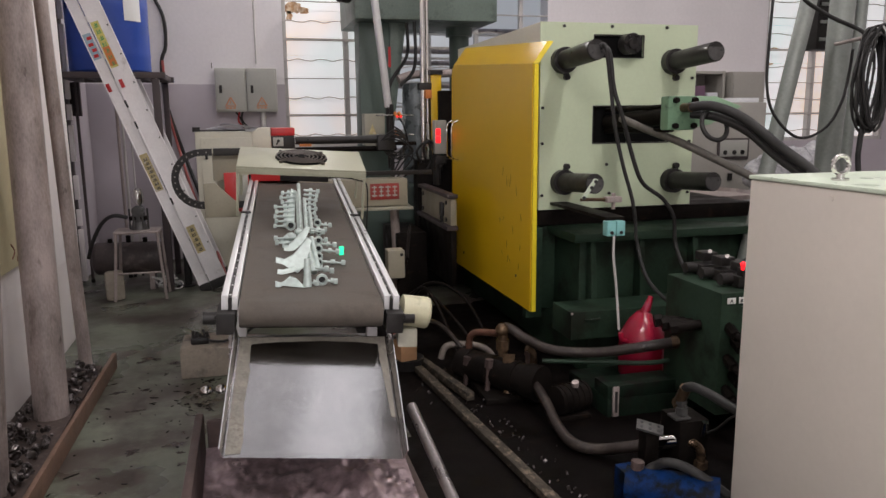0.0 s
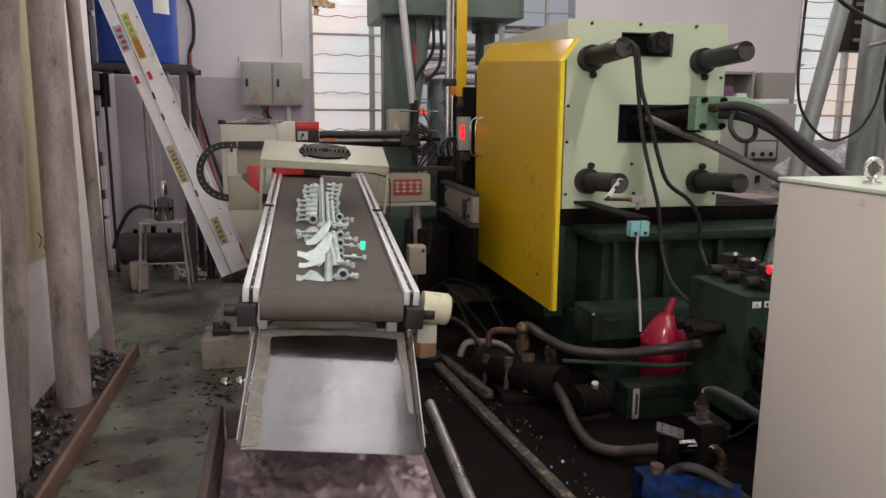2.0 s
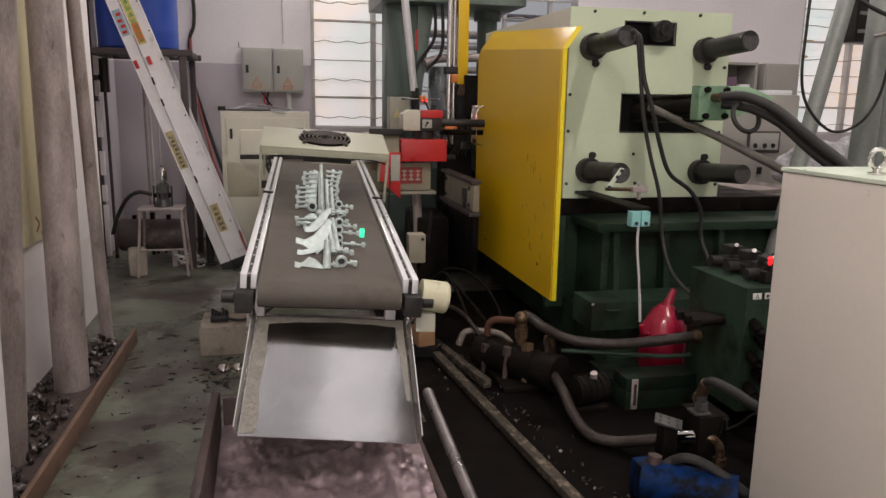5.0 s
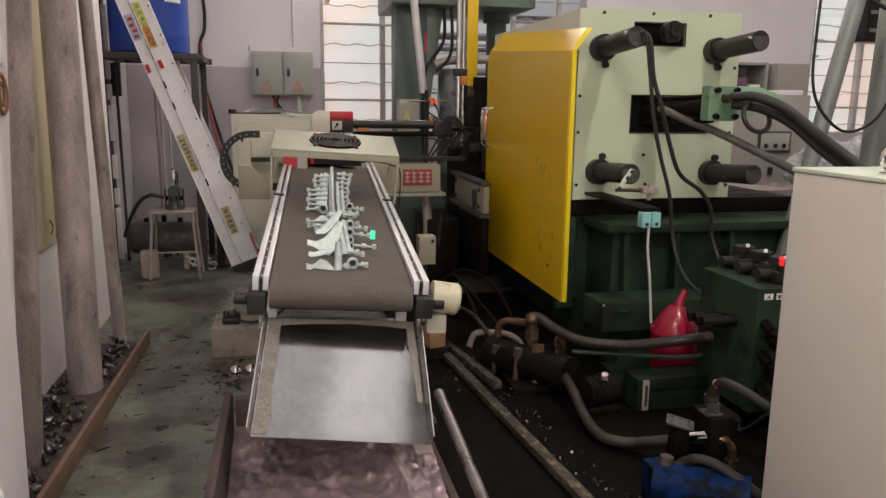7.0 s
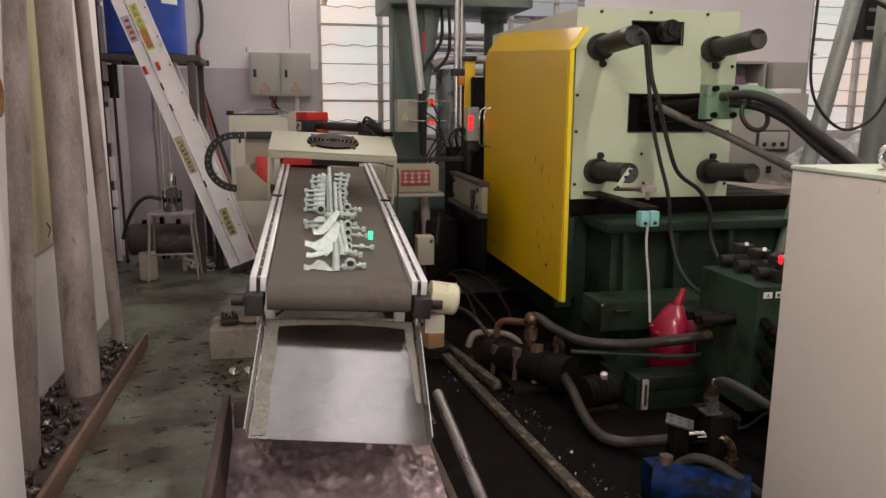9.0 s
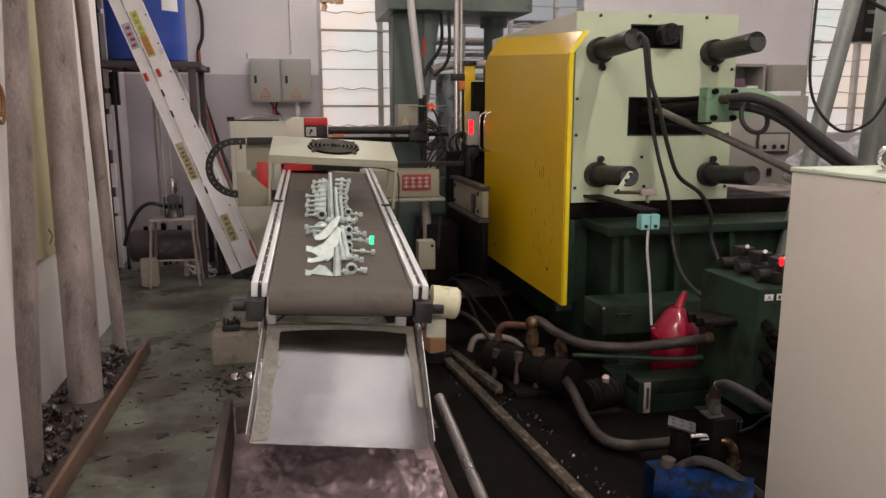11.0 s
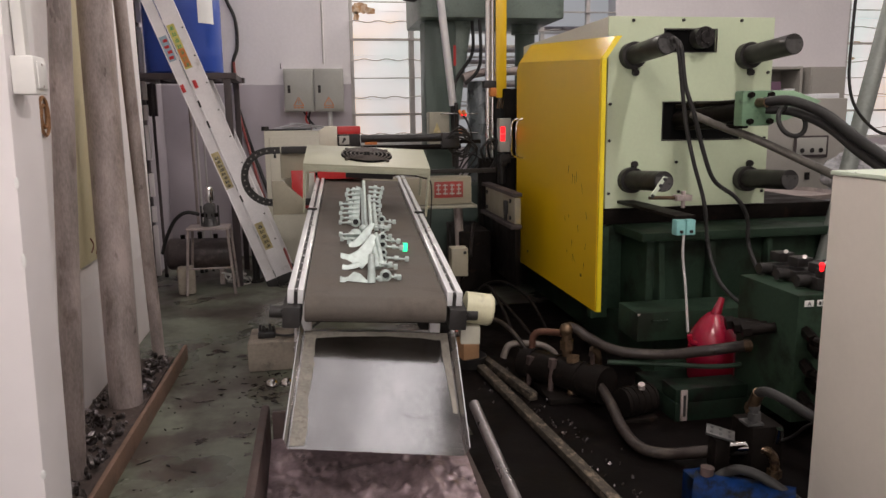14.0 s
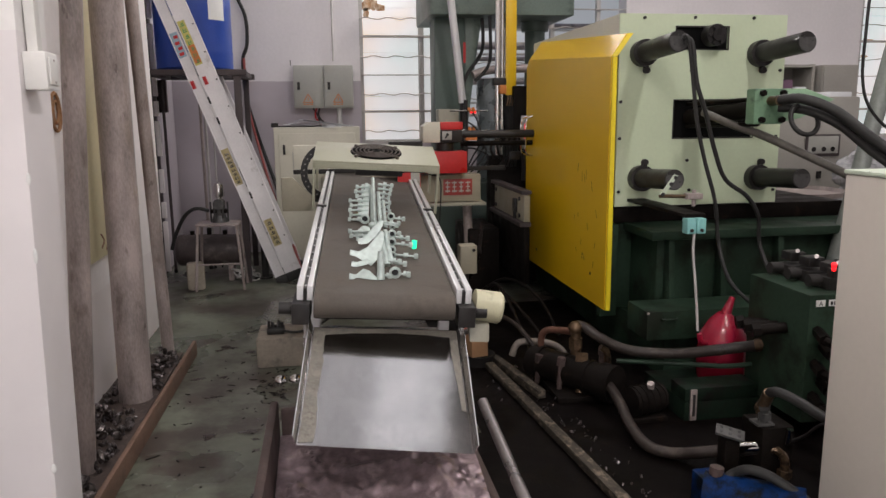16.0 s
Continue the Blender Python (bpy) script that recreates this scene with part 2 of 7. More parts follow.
BAG = material("crumpled_clear_film", (0.36, 0.36, 0.37), 0.12, vary=0.4, scale=14, bump=0.8)
SILVERWRAP = material("foil_sleeve", (0.22, 0.25, 0.26), 0.32, metal=0.35, vary=0.2, scale=9, bump=0.7)
GRILLE = material("dusty_fan_grille", (0.085, 0.070, 0.060), 0.65)
BAR = material("rusty_white_window_bar", (0.48, 0.44, 0.41), 0.6, vary=0.3, scale=10)
FRAME = material("window_frame_paint", (0.50, 0.48, 0.46), 0.55, vary=0.15, scale=6)
LED_RED = glow("red_led", (1.0, 0.015, 0.02), 1.5)
LED_GREEN = glow("green_led", (0.03, 0.75, 0.36), 1.3)
LED_ORANGE = glow("orange_display", (1.0, 0.25, 0.05), 3.0)
TUBE = glow("tube_diffuser", (1.0, 0.96, 0.93), 3.0)
CEILING_GLOW = glow("added_ceiling_glow", (0.93, 0.92, 0.95), 0.70)
# stronger glow that puts the bright patch on the chute plate
CEILING_GLOW_BRIGHT = glow("brighter_ceiling_glow", (0.95, 0.94, 0.96), 1.5)
FILM = bpy.data.materials.new("window_film")
FILM.use_nodes = True


def daylight_film(m):
    """Milky panes with daylight behind them, faintly tinted."""
    n, l = m.node_tree.nodes, m.node_tree.links
    b = n["Principled BSDF"]
    geo = n.new("ShaderNodeNewGeometry")
    tex = n.new("ShaderNodeTexNoise")
    tex.inputs["Scale"].default_value, tex.inputs["Detail"].default_value = 1.6, 3
    l.new(geo.outputs["Position"], tex.inputs["Vector"])
    ramp = n.new("ShaderNodeValToRGB")
    e = ramp.color_ramp.elements
    e[0].position, e[0].color = 0.34, (0.86, 0.72, 0.62, 1)
    e[1].position, e[1].color = 0.66, (0.74, 0.82, 0.80, 1)
    mid = ramp.color_ramp.elements.new(0.48)
    mid.color = (0.86, 0.83, 0.82, 1)
    l.new(tex.outputs["Fac"], ramp.inputs["Fac"])
    l.new(ramp.outputs["Color"], b.inputs["Emission Color"])
    l.new(ramp.outputs["Color"], b.inputs["Base Color"])
    b.inputs["Emission Strength"].default_value = 0.46
    b.inputs["Roughness"].default_value = 0.4


daylight_film(FILM)
dull(DARKFLOOR, DARKCAST, level=0.06)
dull(TIMBER, GREEN, NEAR_BLACK_GREEN, level=0.14)
dull(HOSE, level=0.3)
dull(BLUE_PAINT, level=0.08)
dull(BLACK_AND_HOLLOW_SHADE, level=0.02)
dull(RUBBER, BLACK, level=0.3)


# ---- mesh helpers ----
def box(bm, lo, hi, bevel=0.0, m=None):
    c = [(a + b) / 2 for a, b in zip(lo, hi)]
    s = [abs(b - a) for a, b in zip(lo, hi)]
    mat = Matrix.Translation(c) @ Matrix.Diagonal((*s, 1))
    if m is not None:
        mat = m @ mat
    made = bmesh.ops.create_cube(bm, size=1, matrix=mat)["verts"]
    if bevel:
        edges = list({e for v in made for e in v.link_edges})
        bmesh.ops.bevel(bm, geom=edges, offset=bevel, segments=2, profile=0.6, affect="EDGES", clamp_overlap=True)
    return bm


def rod(bm, a, b, r, r2=None, seg=16, caps=True):
    a, b = Vector(a), Vector(b)
    d = b - a
    m = Matrix.Translation((a + b) / 2) @ d.to_track_quat("Z", "Y").to_matrix().to_4x4()
    bmesh.ops.create_cone(bm, cap_ends=caps, segments=seg, radius1=r, radius2=r if r2 is None else r2, depth=d.length, matrix=m)
    return bm


def ball(bm, c, r, sx=1, sy=1, sz=1, seg=12):
    bmesh.ops.create_uvsphere(bm, u_segments=seg, v_segments=max(6, seg // 2 + 2), radius=r, matrix=Matrix.Translation(c) @ Matrix.Diagonal((sx, sy, sz, 1)))
    return bm


def smooth_path(pts, step=6):
    pts = [Vector(p) for p in pts]
    if len(pts) < 3:
        return pts
    out = []
    for i in range(len(pts) - 1):
        p0, p1, p2, p3 = pts[max(i - 1, 0)], pts[i], pts[i + 1], pts[min(i + 2, len(pts) - 1)]
        for k in range(step):
            t = k / step
            out.append(0.5 * (2 * p1 + (p2 - p0) * t + (2 * p0 - 5 * p1 + 4 * p2 - p3) * t * t + (3 * p1 - p0 - 3 * p2 + p3) * t ** 3))
    return out + [pts[-1]]


def tube(bm, pts, r, seg=10, step=6, smooth=True):
    path = smooth_path(pts, step) if smooth else [Vector(p) for p in pts]
    rings, up = [], Vector((0.12, 0.2, 0.97)).normalized()
    for i, p in enumerate(path):
        d = (path[min(i + 1, len(path) - 1)] - path[max(i - 1, 0)]).normalized()
        side = d.cross(up)
        side = side.normalized() if side.length > 1e-4 else Vector((1, 0, 0))
        up2 = side.cross(d)
        rings.append([bm.verts.new(p + r * (math.cos(2 * math.pi * k / seg) * side + math.sin(2 * math.pi * k / seg) * up2)) for k in range(seg)])
    for a, b in zip(rings, rings[1:]):
        for k in range(seg):
            bm.faces.new((a[k], a[(k + 1) % seg], b[(k + 1) % seg], b[k]))
    bm.faces.new(rings[0][::-1])
    bm.faces.new(rings[-1])
    return bm


def lathe(bm, prof, centre, seg=20):
    """Turns (radius, height) pairs about the vertical through centre."""
    c = Vector(centre)
    rings = [[bm.verts.new(c + Vector((r * math.cos(2 * math.pi * k / seg), r * math.sin(2 * math.pi * k / seg), z))) for k in range(seg)] for r, z in prof]
    for a, b in zip(rings, rings[1:]):
        for k in range(seg):
            bm.faces.new((a[k], a[(k + 1) % seg], b[(k + 1) % seg], b[k]))
    bm.faces.new(rings[0][::-1])
    bm.faces.new(rings[-1])
    return bm


def prism(bm, outline, axis, lo, hi, bevel=0.0):
    """A flat outline of two coordinates pushed along an axis ('x', 'y' or 'z')."""
    def at(p, h):
        return {"x": (h, p[0], p[1]), "y": (p[0], h, p[1]), "z": (p[0], p[1], h)}[axis]
    a = [bm.verts.new(at(p, lo)) for p in outline]
    b = [bm.verts.new(at(p, hi)) for p in outline]
    n = len(outline)
    faces = [bm.faces.new(a[::-1]), bm.faces.new(b)]
    for k in range(n):
        faces.append(bm.faces.new((a[k], a[(k + 1) % n], b[(k + 1) % n], b[k])))
    bmesh.ops.recalc_face_normals(bm, faces=faces)
    if bevel:
        bmesh.ops.bevel(bm, geom=list({e for f in faces for e in f.edges}), offset=bevel, segments=2, profile=0.6, affect="EDGES", clamp_overlap=True)
    return bm


ROOT = {}


def thing(name, m, label, category, group="", kind=""):
    """An Empty at the base of a thing."""
    ob = new(name)
    m = m if isinstance(m, Matrix) else Matrix.Translation(m)
    ob.matrix_basis = m
    ob.empty_display_size = 0.1
    ROOT[ob.name] = m.inverted()
    return tagged(ob, label, category, group, kind)


def part(name, bm, mat, parent=None, label="", local=False, flat=False):
    """Links a bmesh as one mesh object; its vertices are in the room's space, or in the thing's (local)."""
    top = parent
    while top is not None and top.parent is not None:
        top = top.parent
    if top is not None and not local and top.name in ROOT:
        bmesh.ops.transform(bm, matrix=ROOT[top.name], verts=bm.verts)
    bmesh.ops.recalc_face_normals(bm, faces=bm.faces)
    me = bpy.data.meshes.new(name)
    bm.to_mesh(me)
    bm.free()
    me.materials.append(mat)
    if not flat:
        me.polygons.foreach_set("use_smooth", [True] * len(me.polygons))
        me.set_sharp_from_angle(angle=radians(32))
    ob = new(name, me)
    if parent is not None:
        ob.parent = parent
    return tagged(ob, label)


def solid(name, bm, mat, label, category, group="", kind=""):
    """A thing of one mesh, its origin at its base."""
    bm.verts.ensure_lookup_table()
    xs = [v.co for v in bm.verts]
    base = Vector((sum(v.x for v in xs) / len(xs), sum(v.y for v in xs) / len(xs), min(v.z for v in xs)))
    bmesh.ops.translate(bm, vec=-base, verts=bm.verts)
    ob = part(name, bm, mat, None, "", True)
    ob.location = base
    return tagged(ob, label, category, group, kind)


def B():
    return bmesh.new()


def text_bars(parent, mat, origin, right, up, rows, local=False):
    """Plain bars in place of writing: rows of (offset along right, along up, width, height)."""
    o, r, u = Vector(origin), Vector(right).normalized(), Vector(up).normalized()
    n = r.cross(u)
    bm = B()
    for a, b, w, h in rows:
        c = o + r * (a + w / 2) + u * (b + h / 2)
        m = Matrix((r, u, n)).transposed().to_4x4()
        m.translation = c
        bmesh.ops.create_cube(bm, size=1, matrix=m @ Matrix.Diagonal((w, h, 0.0016, 1)))
    return part("lettering", bm, mat, parent, "", local)


# ---- structure ----
bm = B()
box(bm, (-1.35, -3, -0.2), (7.5, 7.5, 0))
tagged(part("floor", bm, FLOOR), "worn green painted concrete floor, damp and stained", "floor", kind="structure")
bm = B()
box(bm, (-1.35, -3, CEILING_Z), (7.5, 7.5, CEILING_Z + 0.15))
tagged(part("ceiling", bm, CEIL), "plain pale workshop ceiling", "ceiling", kind="structure")
for n, (x, y, turn, watts) in enumerate(FIXTURES):
    fx = thing("added_ceiling_light", pose(x, y, CEILING_Z - 0.045, 0, 0, turn), "white tube light fixture added on the ceiling, out of view", "ceiling light", "ceiling tube lights")
    bm = B()
    box(bm, (-0.66, -0.11, -0.06), (0.66, 0.11, 0), 0.01)
    part("housing", bm, PLASTIC_W, fx, local=True)
    for q in (-0.5, 0.5):
        bm = B()
        rod(bm, (q, 0, -0.005), (q, 0, 0.046), 0.008, seg=8)
        part("hanger", bm, PLASTIC_W, fx, local=True)
    bm = B()
    box(bm, (-0.63, -0.08, -0.075), (0.63, 0.08, -0.0605), 0.005)
    part("diffuser", bm, TUBE, fx, local=True)
    lamp(pose(x, y, CEILING_Z - 0.135, 0, 0, turn), watts)
# three unseen glowing sheets, side by side, added for the chute plate to mirror
for k in range(3):
    rl = thing("rooflight", (-0.60 + 0.75 * k, 2.8, CEILING_Z), "glowing sheet added over the conveyor for the chute to mirror", "rooflight", "rooflights", "structure")
    bm = B()
    box(bm, (-0.60 + 0.75 * k, 2.8, CEILING_Z - 0.02), (0.12 + 0.75 * k, 4.7, CEILING_Z - 0.006), 0.003)
    part("sheet", bm, CEILING_GLOW if k < 2 else CEILING_GLOW_BRIGHT, rl)
    bm = B()
    for y in (2.76, 4.705):
        box(bm, (-0.61 + 0.75 * k, y, CEILING_Z - 0.03), (0.13 + 0.75 * k, y + 0.035, CEILING_Z - 0.001), 0.003)
    part("frame_bar", bm, FRAME, rl)
aim = look(ADDED_WALL_TUBE[0], ADDED_WALL_TUBE[1])
fx = thing("added_wall_light", aim, "white tube light fixture added high on the back wall, out of view", "wall light")
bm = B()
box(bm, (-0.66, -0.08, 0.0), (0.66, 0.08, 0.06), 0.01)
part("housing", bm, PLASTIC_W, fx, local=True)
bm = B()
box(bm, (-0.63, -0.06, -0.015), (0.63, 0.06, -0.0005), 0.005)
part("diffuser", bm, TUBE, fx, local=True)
lamp(aim @ Matrix.Translation((0, 0, -0.03)), ADDED_WALL_TUBE[2])


def wall_with_holes(name, x0, x1, y0, y1, z1, holes, mat, label):
    """A wall along x with openings (x0, x1, z0, z1)."""
    bm = B()
    xs = sorted({x0, x1, *[h[0] for h in holes], *[h[1] for h in holes]})
    for a, b in zip(xs, xs[1:]):
        cuts = sorted([(h[2], h[3]) for h in holes if h[0] <= a and h[1] >= b])
        z = 0
        for lo, hi in cuts:
            box(bm, (a, y0, z), (b, y1, lo))
            z = hi
        if z < z1:
            box(bm, (a, y0, z), (b, y1, z1))
    bmesh.ops.remove_doubles(bm, verts=bm.verts, dist=1e-5)
    return tagged(part(name, bm, mat), label, "wall", kind="structure")


BACK = 7.2
WIN = [(0.375, 1.16, 1.02, 3.1), (1.42, 3.02, 1.0, 3.1), (5.62, 7.3, 1.0, 3.1)]
wall_with_holes("wall_back", -1.6, 7.5, BACK, BACK + 0.2, CEILING_Z, WIN, WALL, "white wall with a grey painted dado")
bm = B()
box(bm, (-1.5, 4.95, 0), (-1.35, BACK, CEILING_Z))
tagged(part("wall_left_far", bm, WALL), "white wall with a grey dado in shade", "wall", kind="structure")
bm = B()
box(bm, (-1.5, -3, 0), (-1.05, 4.95, CEILING_Z), 0.006)
tagged(part("wall_left", bm, WALL_NEAR), "whitewashed stained side wall", "wall", kind="structure")
bm = B()
box(bm, (7.5, -3, 0), (7.65, BACK + 0.2, CEILING_Z))
tagged(part("wall_right", bm, WALL), "plain white wall", "wall", kind="structure")
wall_with_holes("wall_front", -1.5, 7.65, -3.15, -3.0, CEILING_Z, [FILL_DOORWAY[:4]], WALL, "plain white wall with an added doorway, out of view")
# area lamp added in the doorway as fill
doorway_fill = bpy.data.lights.new("doorway_fill_light", "AREA")
doorway_fill.shape, doorway_fill.size, doorway_fill.size_y = "RECTANGLE", FILL_DOORWAY[1] - FILL_DOORWAY[0], FILL_DOORWAY[3] - FILL_DOORWAY[2]
doorway_fill.energy, doorway_fill.color = FILL_DOORWAY[4], (1.0, 0.95, 0.95)
new("doorway_fill_light", doorway_fill).matrix_basis = look(((FILL_DOORWAY[0] + FILL_DOORWAY[1]) / 2, -3.02, (FILL_DOORWAY[2] + FILL_DOORWAY[3]) / 2), ((FILL_DOORWAY[0] + FILL_DOORWAY[1]) / 2, 0.0, (FILL_DOORWAY[2] + FILL_DOORWAY[3]) / 2))
bm = B()
box(bm, (-1.05, 2.0, 0), (-0.757, 2.21, CEILING_Z), 0.008)
for v in bm.verts:
    v.co.x += 0.021 * v.co.z if v.co.x > -0.9 else 0.0
    v.co.x += 0.004 * noise.noise((v.co.y * 3, v.co.z * 2, 0.3))
tagged(part("pier", bm, PIER), "white plastered wall pier with chipped corner", "pier", kind="structure")
# bare plaster showing where the pier's corner is chipped
for z, w, h in ((0.10, 0.010, 0.030), (0.235, 0.008, 0.022), (0.34, 0.007, 0.014), (0.93, 0.006, 0.020), (1.13, 0.006, 0.016)):
    bm = B()
    ball(bm, (-0.757 + 0.021 * z - 0.002, 2.001, z), 1.0, w, 0.004, h, 8)
    solid("plaster_chip", bm, WHITE, "bright chipped spot of bare plaster on the pier's corner", "chip", "plaster chips")


def window(n, x0, x1, z0, z1, posts, bars):
    w = thing("window_%d" % n, (x0, BACK, z0), "tall window with rusty wavy security bars and milky panes", "window", kind="structure")
    bm = B()
    box(bm, (x0, BACK + 0.02, z0), (x0 + 0.035, BACK + 0.09, z1), 0.004)
    box(bm, (x1 - 0.035, BACK + 0.02, z0), (x1, BACK + 0.09, z1), 0.004)
    box(bm, (x0 + 0.035, BACK + 0.02, z0), (x1 - 0.035, BACK + 0.09, z0 + 0.035), 0.004)
    part("window_frame", bm, FRAME, w)
    for x in posts:
        bm = B()
        box(bm, (x, BACK + 0.015, z0 + 0.035), (x + 0.05, BACK + 0.085, z1), 0.004)
        part("mullion", bm, FRAME, w)
    xs = [x0 + 0.035, *posts, x1 - 0.035]
    for a, b in zip(xs, xs[1:]):
        z = z0 + 0.04
        while z < z1:
            bm = B()
            box(bm, (a, BACK + 0.10, z), (b, BACK + 0.106, min(z + 0.41, z1)))
            part("pane", bm, FILM, w)
            z += 0.414
    for i in range(bars):
        z = z0 + 0.12 + i * 0.175
        if z > z1 - 0.05:
            break
        bm = B()
        if i % 2:
            box(bm, (x0 + 0.01, BACK - 0.006, z), (x1 - 0.01, BACK + 0.012, z + (0.024 if i % 4 == 1 else 0.010)), 0.002)
        else:
            tube(bm, [(x0 + (x1 - x0) * q / 12, BACK - 0.004, z + 0.010 * math.sin(q * 1.9 + i)) for q in range(13)], 0.006, 6, 3)
        part("security_bar", bm, BAR, w)
    return w


window(1, *WIN[0], [0.94], 11)
window(3, *WIN[2], [6.25], 11)

# rust run-off on the panes, ragged
RUSTY = material("rust_run_off", (0.42, 0.23, 0.11), 0.8, vary=0.6, scale=14, fine=60, dirt=(0.70, 0.55, 0.40), dirt_at=0.50)
for k, (x, z, w, h) in enumerate(((0.485, 2.325, 0.085, 0.055), (0.585, 2.30, 0.055, 0.034), (0.45, 2.25, 0.03, 0.05), (5.78, 2.02, 0.09, 0.02), (5.76, 1.86, 0.05, 0.018))):
    bm = B()
    ring = []
    for i in range(36):
        q = 2 * math.pi * i / 36
        f = 0.95 + 0.3 * noise.noise((k * 5 + 1.8 * math.cos(q), 1.8 * math.sin(q), 0.5)) + 0.18 * noise.noise((k * 3 + 6 * math.cos(q), 6 * math.sin(q), 1.5))
        ring.append(bm.verts.new((x + w * f * math.cos(q), BACK + 0.0985, z + h * f * math.sin(q))))
    bm.faces.new(ring)
    tagged(part("rust_stain", bm, RUSTY), "brown rust stain running down a window pane", "stain", "rust stains on the panes")

# the middle window looks into the next hall
w2 = thing("window_2", (WIN[1][0], BACK, WIN[1][2]), "barred window opening into a brighter neighbouring hall", "window", kind="structure")
x0, x1, z0, z1 = WIN[1]
for i in range(12):
    bm = B()
    z = z0 + 0.1 + i * 0.17
    if i % 2:
        box(bm, (x0, BACK - 0.006, z), (x1, BACK + 0.012, z + (0.03 if i % 4 == 1 else 0.012)), 0.002)
    else:
        tube(bm, [(x0 + (x1 - x0) * q / 20, BACK - 0.002, z + 0.009 * math.sin(q * 1.7 + i)) for q in range(21)], 0.006, 6, 2)
    part("security_bar", bm, BAR, w2)
for x in (1.75, 2.25, 2.72):
    bm = B()
    box(bm, (x, BACK + 0.02, z0), (x + 0.04, BACK + 0.07, z1), 0.003)
    part("mullion", bm, FRAME, w2)
# grey backdrop that glows in place of the hall's own light
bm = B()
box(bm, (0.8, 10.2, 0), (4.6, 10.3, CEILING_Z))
tagged(part("backdrop", bm, glow("hall_backdrop_glow", (0.50, 0.50, 0.50), 0.42)), "glowing grey backdrop for the far end of the neighbouring hall", "backdrop", kind="structure")
bm = B()
box(bm, (2.0, 9.4, 2.62), (2.6, 10.1, 2.66))
solid("skylight_panel", bm, glow("skylight", (1, 1, 0.98), 2.2), "bright skylight panel in the neighbouring hall", "skylight", kind="structure")
for i, (z, y) in enumerate([(1.95, 8.9), (2.12, 9.3), (2.35, 9.0), (1.7, 9.5)]):
    bm = B()
    rod(bm, (1.0, y, z), (4.4, y, z), 0.03, seg=8)
    solid("roof_pipe", bm, GALV, "grey pipe run across the neighbouring hall", "pipe", kind="structure")


for k, (x, z0, z1) in enumerate(((1.55, 0.6, 2.6), (2.05, 0.6, 2.6), (2.60, 0.6, 2.6), (3.15, 0.6, 2.6))):
    r = thing("storage_rack", (x, 8.4, 0), "pale steel rack upright in the neighbouring hall", "rack", "racks in the next hall")
    bm = B()
    box(bm, (x, 8.38, 0.0), (x + 0.04, 8.42, z1), 0.003)
    part("upright", bm, FRAME, r)
    for j in range(7):
        bm = B()
        box(bm, (x + 0.041, 8.385, z0 + 0.27 * j), (x + 0.50, 8.415, z0 + 0.27 * j + 0.025), 0.003)
        part("beam", bm, BAR if j % 2 else FRAME, r)


# ---- conveyor ----
CONV = Matrix.Translation((0.197, 2.41, 0.7065)) @ pose(0, 0, 0, 4.4, 3.6, -2.3)
CONV_LEN = 3.0


def conveyor():
    c = thing("conveyor", CONV, "inclined belt conveyor with slotted aluminium rails and brown-grey belt", "conveyor")
    # belt with rounded near and far ends, 50 mm deep loop
    bm = B()
    r = 0.045
    prof = [(r * math.sin(a) * -1 + 0.006, -r + r * math.cos(a)) for a in np.linspace(0, math.pi, 9)]
    prof += [(CONV_LEN + r * math.sin(a), -r - r * math.cos(a)) for a in np.linspace(0, math.pi, 9)]
    prism(bm, [(y, z - 0.02) for y, z in prof], "x", -0.238, 0.238)
    part("belt", bm, BELT, c, local=True)
    for s in (-1, 1):
        bm = B()
        for a, b in ((0.243, 0.262), (0.275, 0.296)):
            box(bm, (s * a, 0, -0.05), (s * b, CONV_LEN, 0.0), 0.002)
        r = part("rail", bm, ALU, c, local=True)
        bm = B()
        box(bm, (s * 0.2625, 0.002, -0.05), (s * 0.2745, CONV_LEN - 0.002, -0.008))
        part("slot", bm, BLACK, r, "black slot strip", local=True)
        # screws let into the slot
        for k in range(14):
            bm = B()
            y = 0.03 + k * 0.11
            rod(bm, (s * 0.2685, y, -0.009), (s * 0.2685, y, -0.005), 0.004, seg=6)
            part("slot_nut", bm, ALU, r, local=True)
        bm = B()
        box(bm, (s * 0.250, -0.035, -0.125), (s * 0.31, 0.10, -0.052), 0.004)
        rod(bm, (s * 0.31, 0.02, -0.085), (s * 0.355, 0.02, -0.085), 0.022)
        rod(bm, (s * 0.31, -0.01, -0.07), (s * 0.318, -0.01, -0.07), 0.008, seg=6)
        part("bearing_block", bm, BLACK, c, local=True)
        bm = B()
        box(bm, (s * 0.262, -0.02, -0.22), (s * 0.27, 0.02, -0.12), 0.002)
        for k in range(3):
            rod(bm, (s * 0.266, 0.0, -0.2 + k * 0.03), (s * 0.266, -0.026, -0.2 + k * 0.03), 0.006, seg=6)
        part("hanger_strap", bm, STEEL, c, local=True)
        bm = B()
        box(bm, (s * 0.250, 1.36, -0.002), (s * 0.30, 1.385, 0.008), 0.003)
        part("rail_clamp", bm, BLACK, c, local=True)
        for y in (0.28, 2.6):
            bm = B()
            box(bm, (s * 0.225, y, -0.74 - y * 0.07), (s * 0.265, y + 0.04, -0.05), 0.003)
            part("leg", bm, ALU, c, local=True)
    bm = B()
    box(bm, (-0.238, 0.30, -0.30), (0.238, 0.33, -0.26), 0.003)
    part("cross_bar", bm, ALU, c, local=True)
    # tray coloured near black for the shade in the gap below the belt
    bm = B()
    box(bm, (-0.238, 0.06, -0.135), (0.238, 0.10, -0.115))
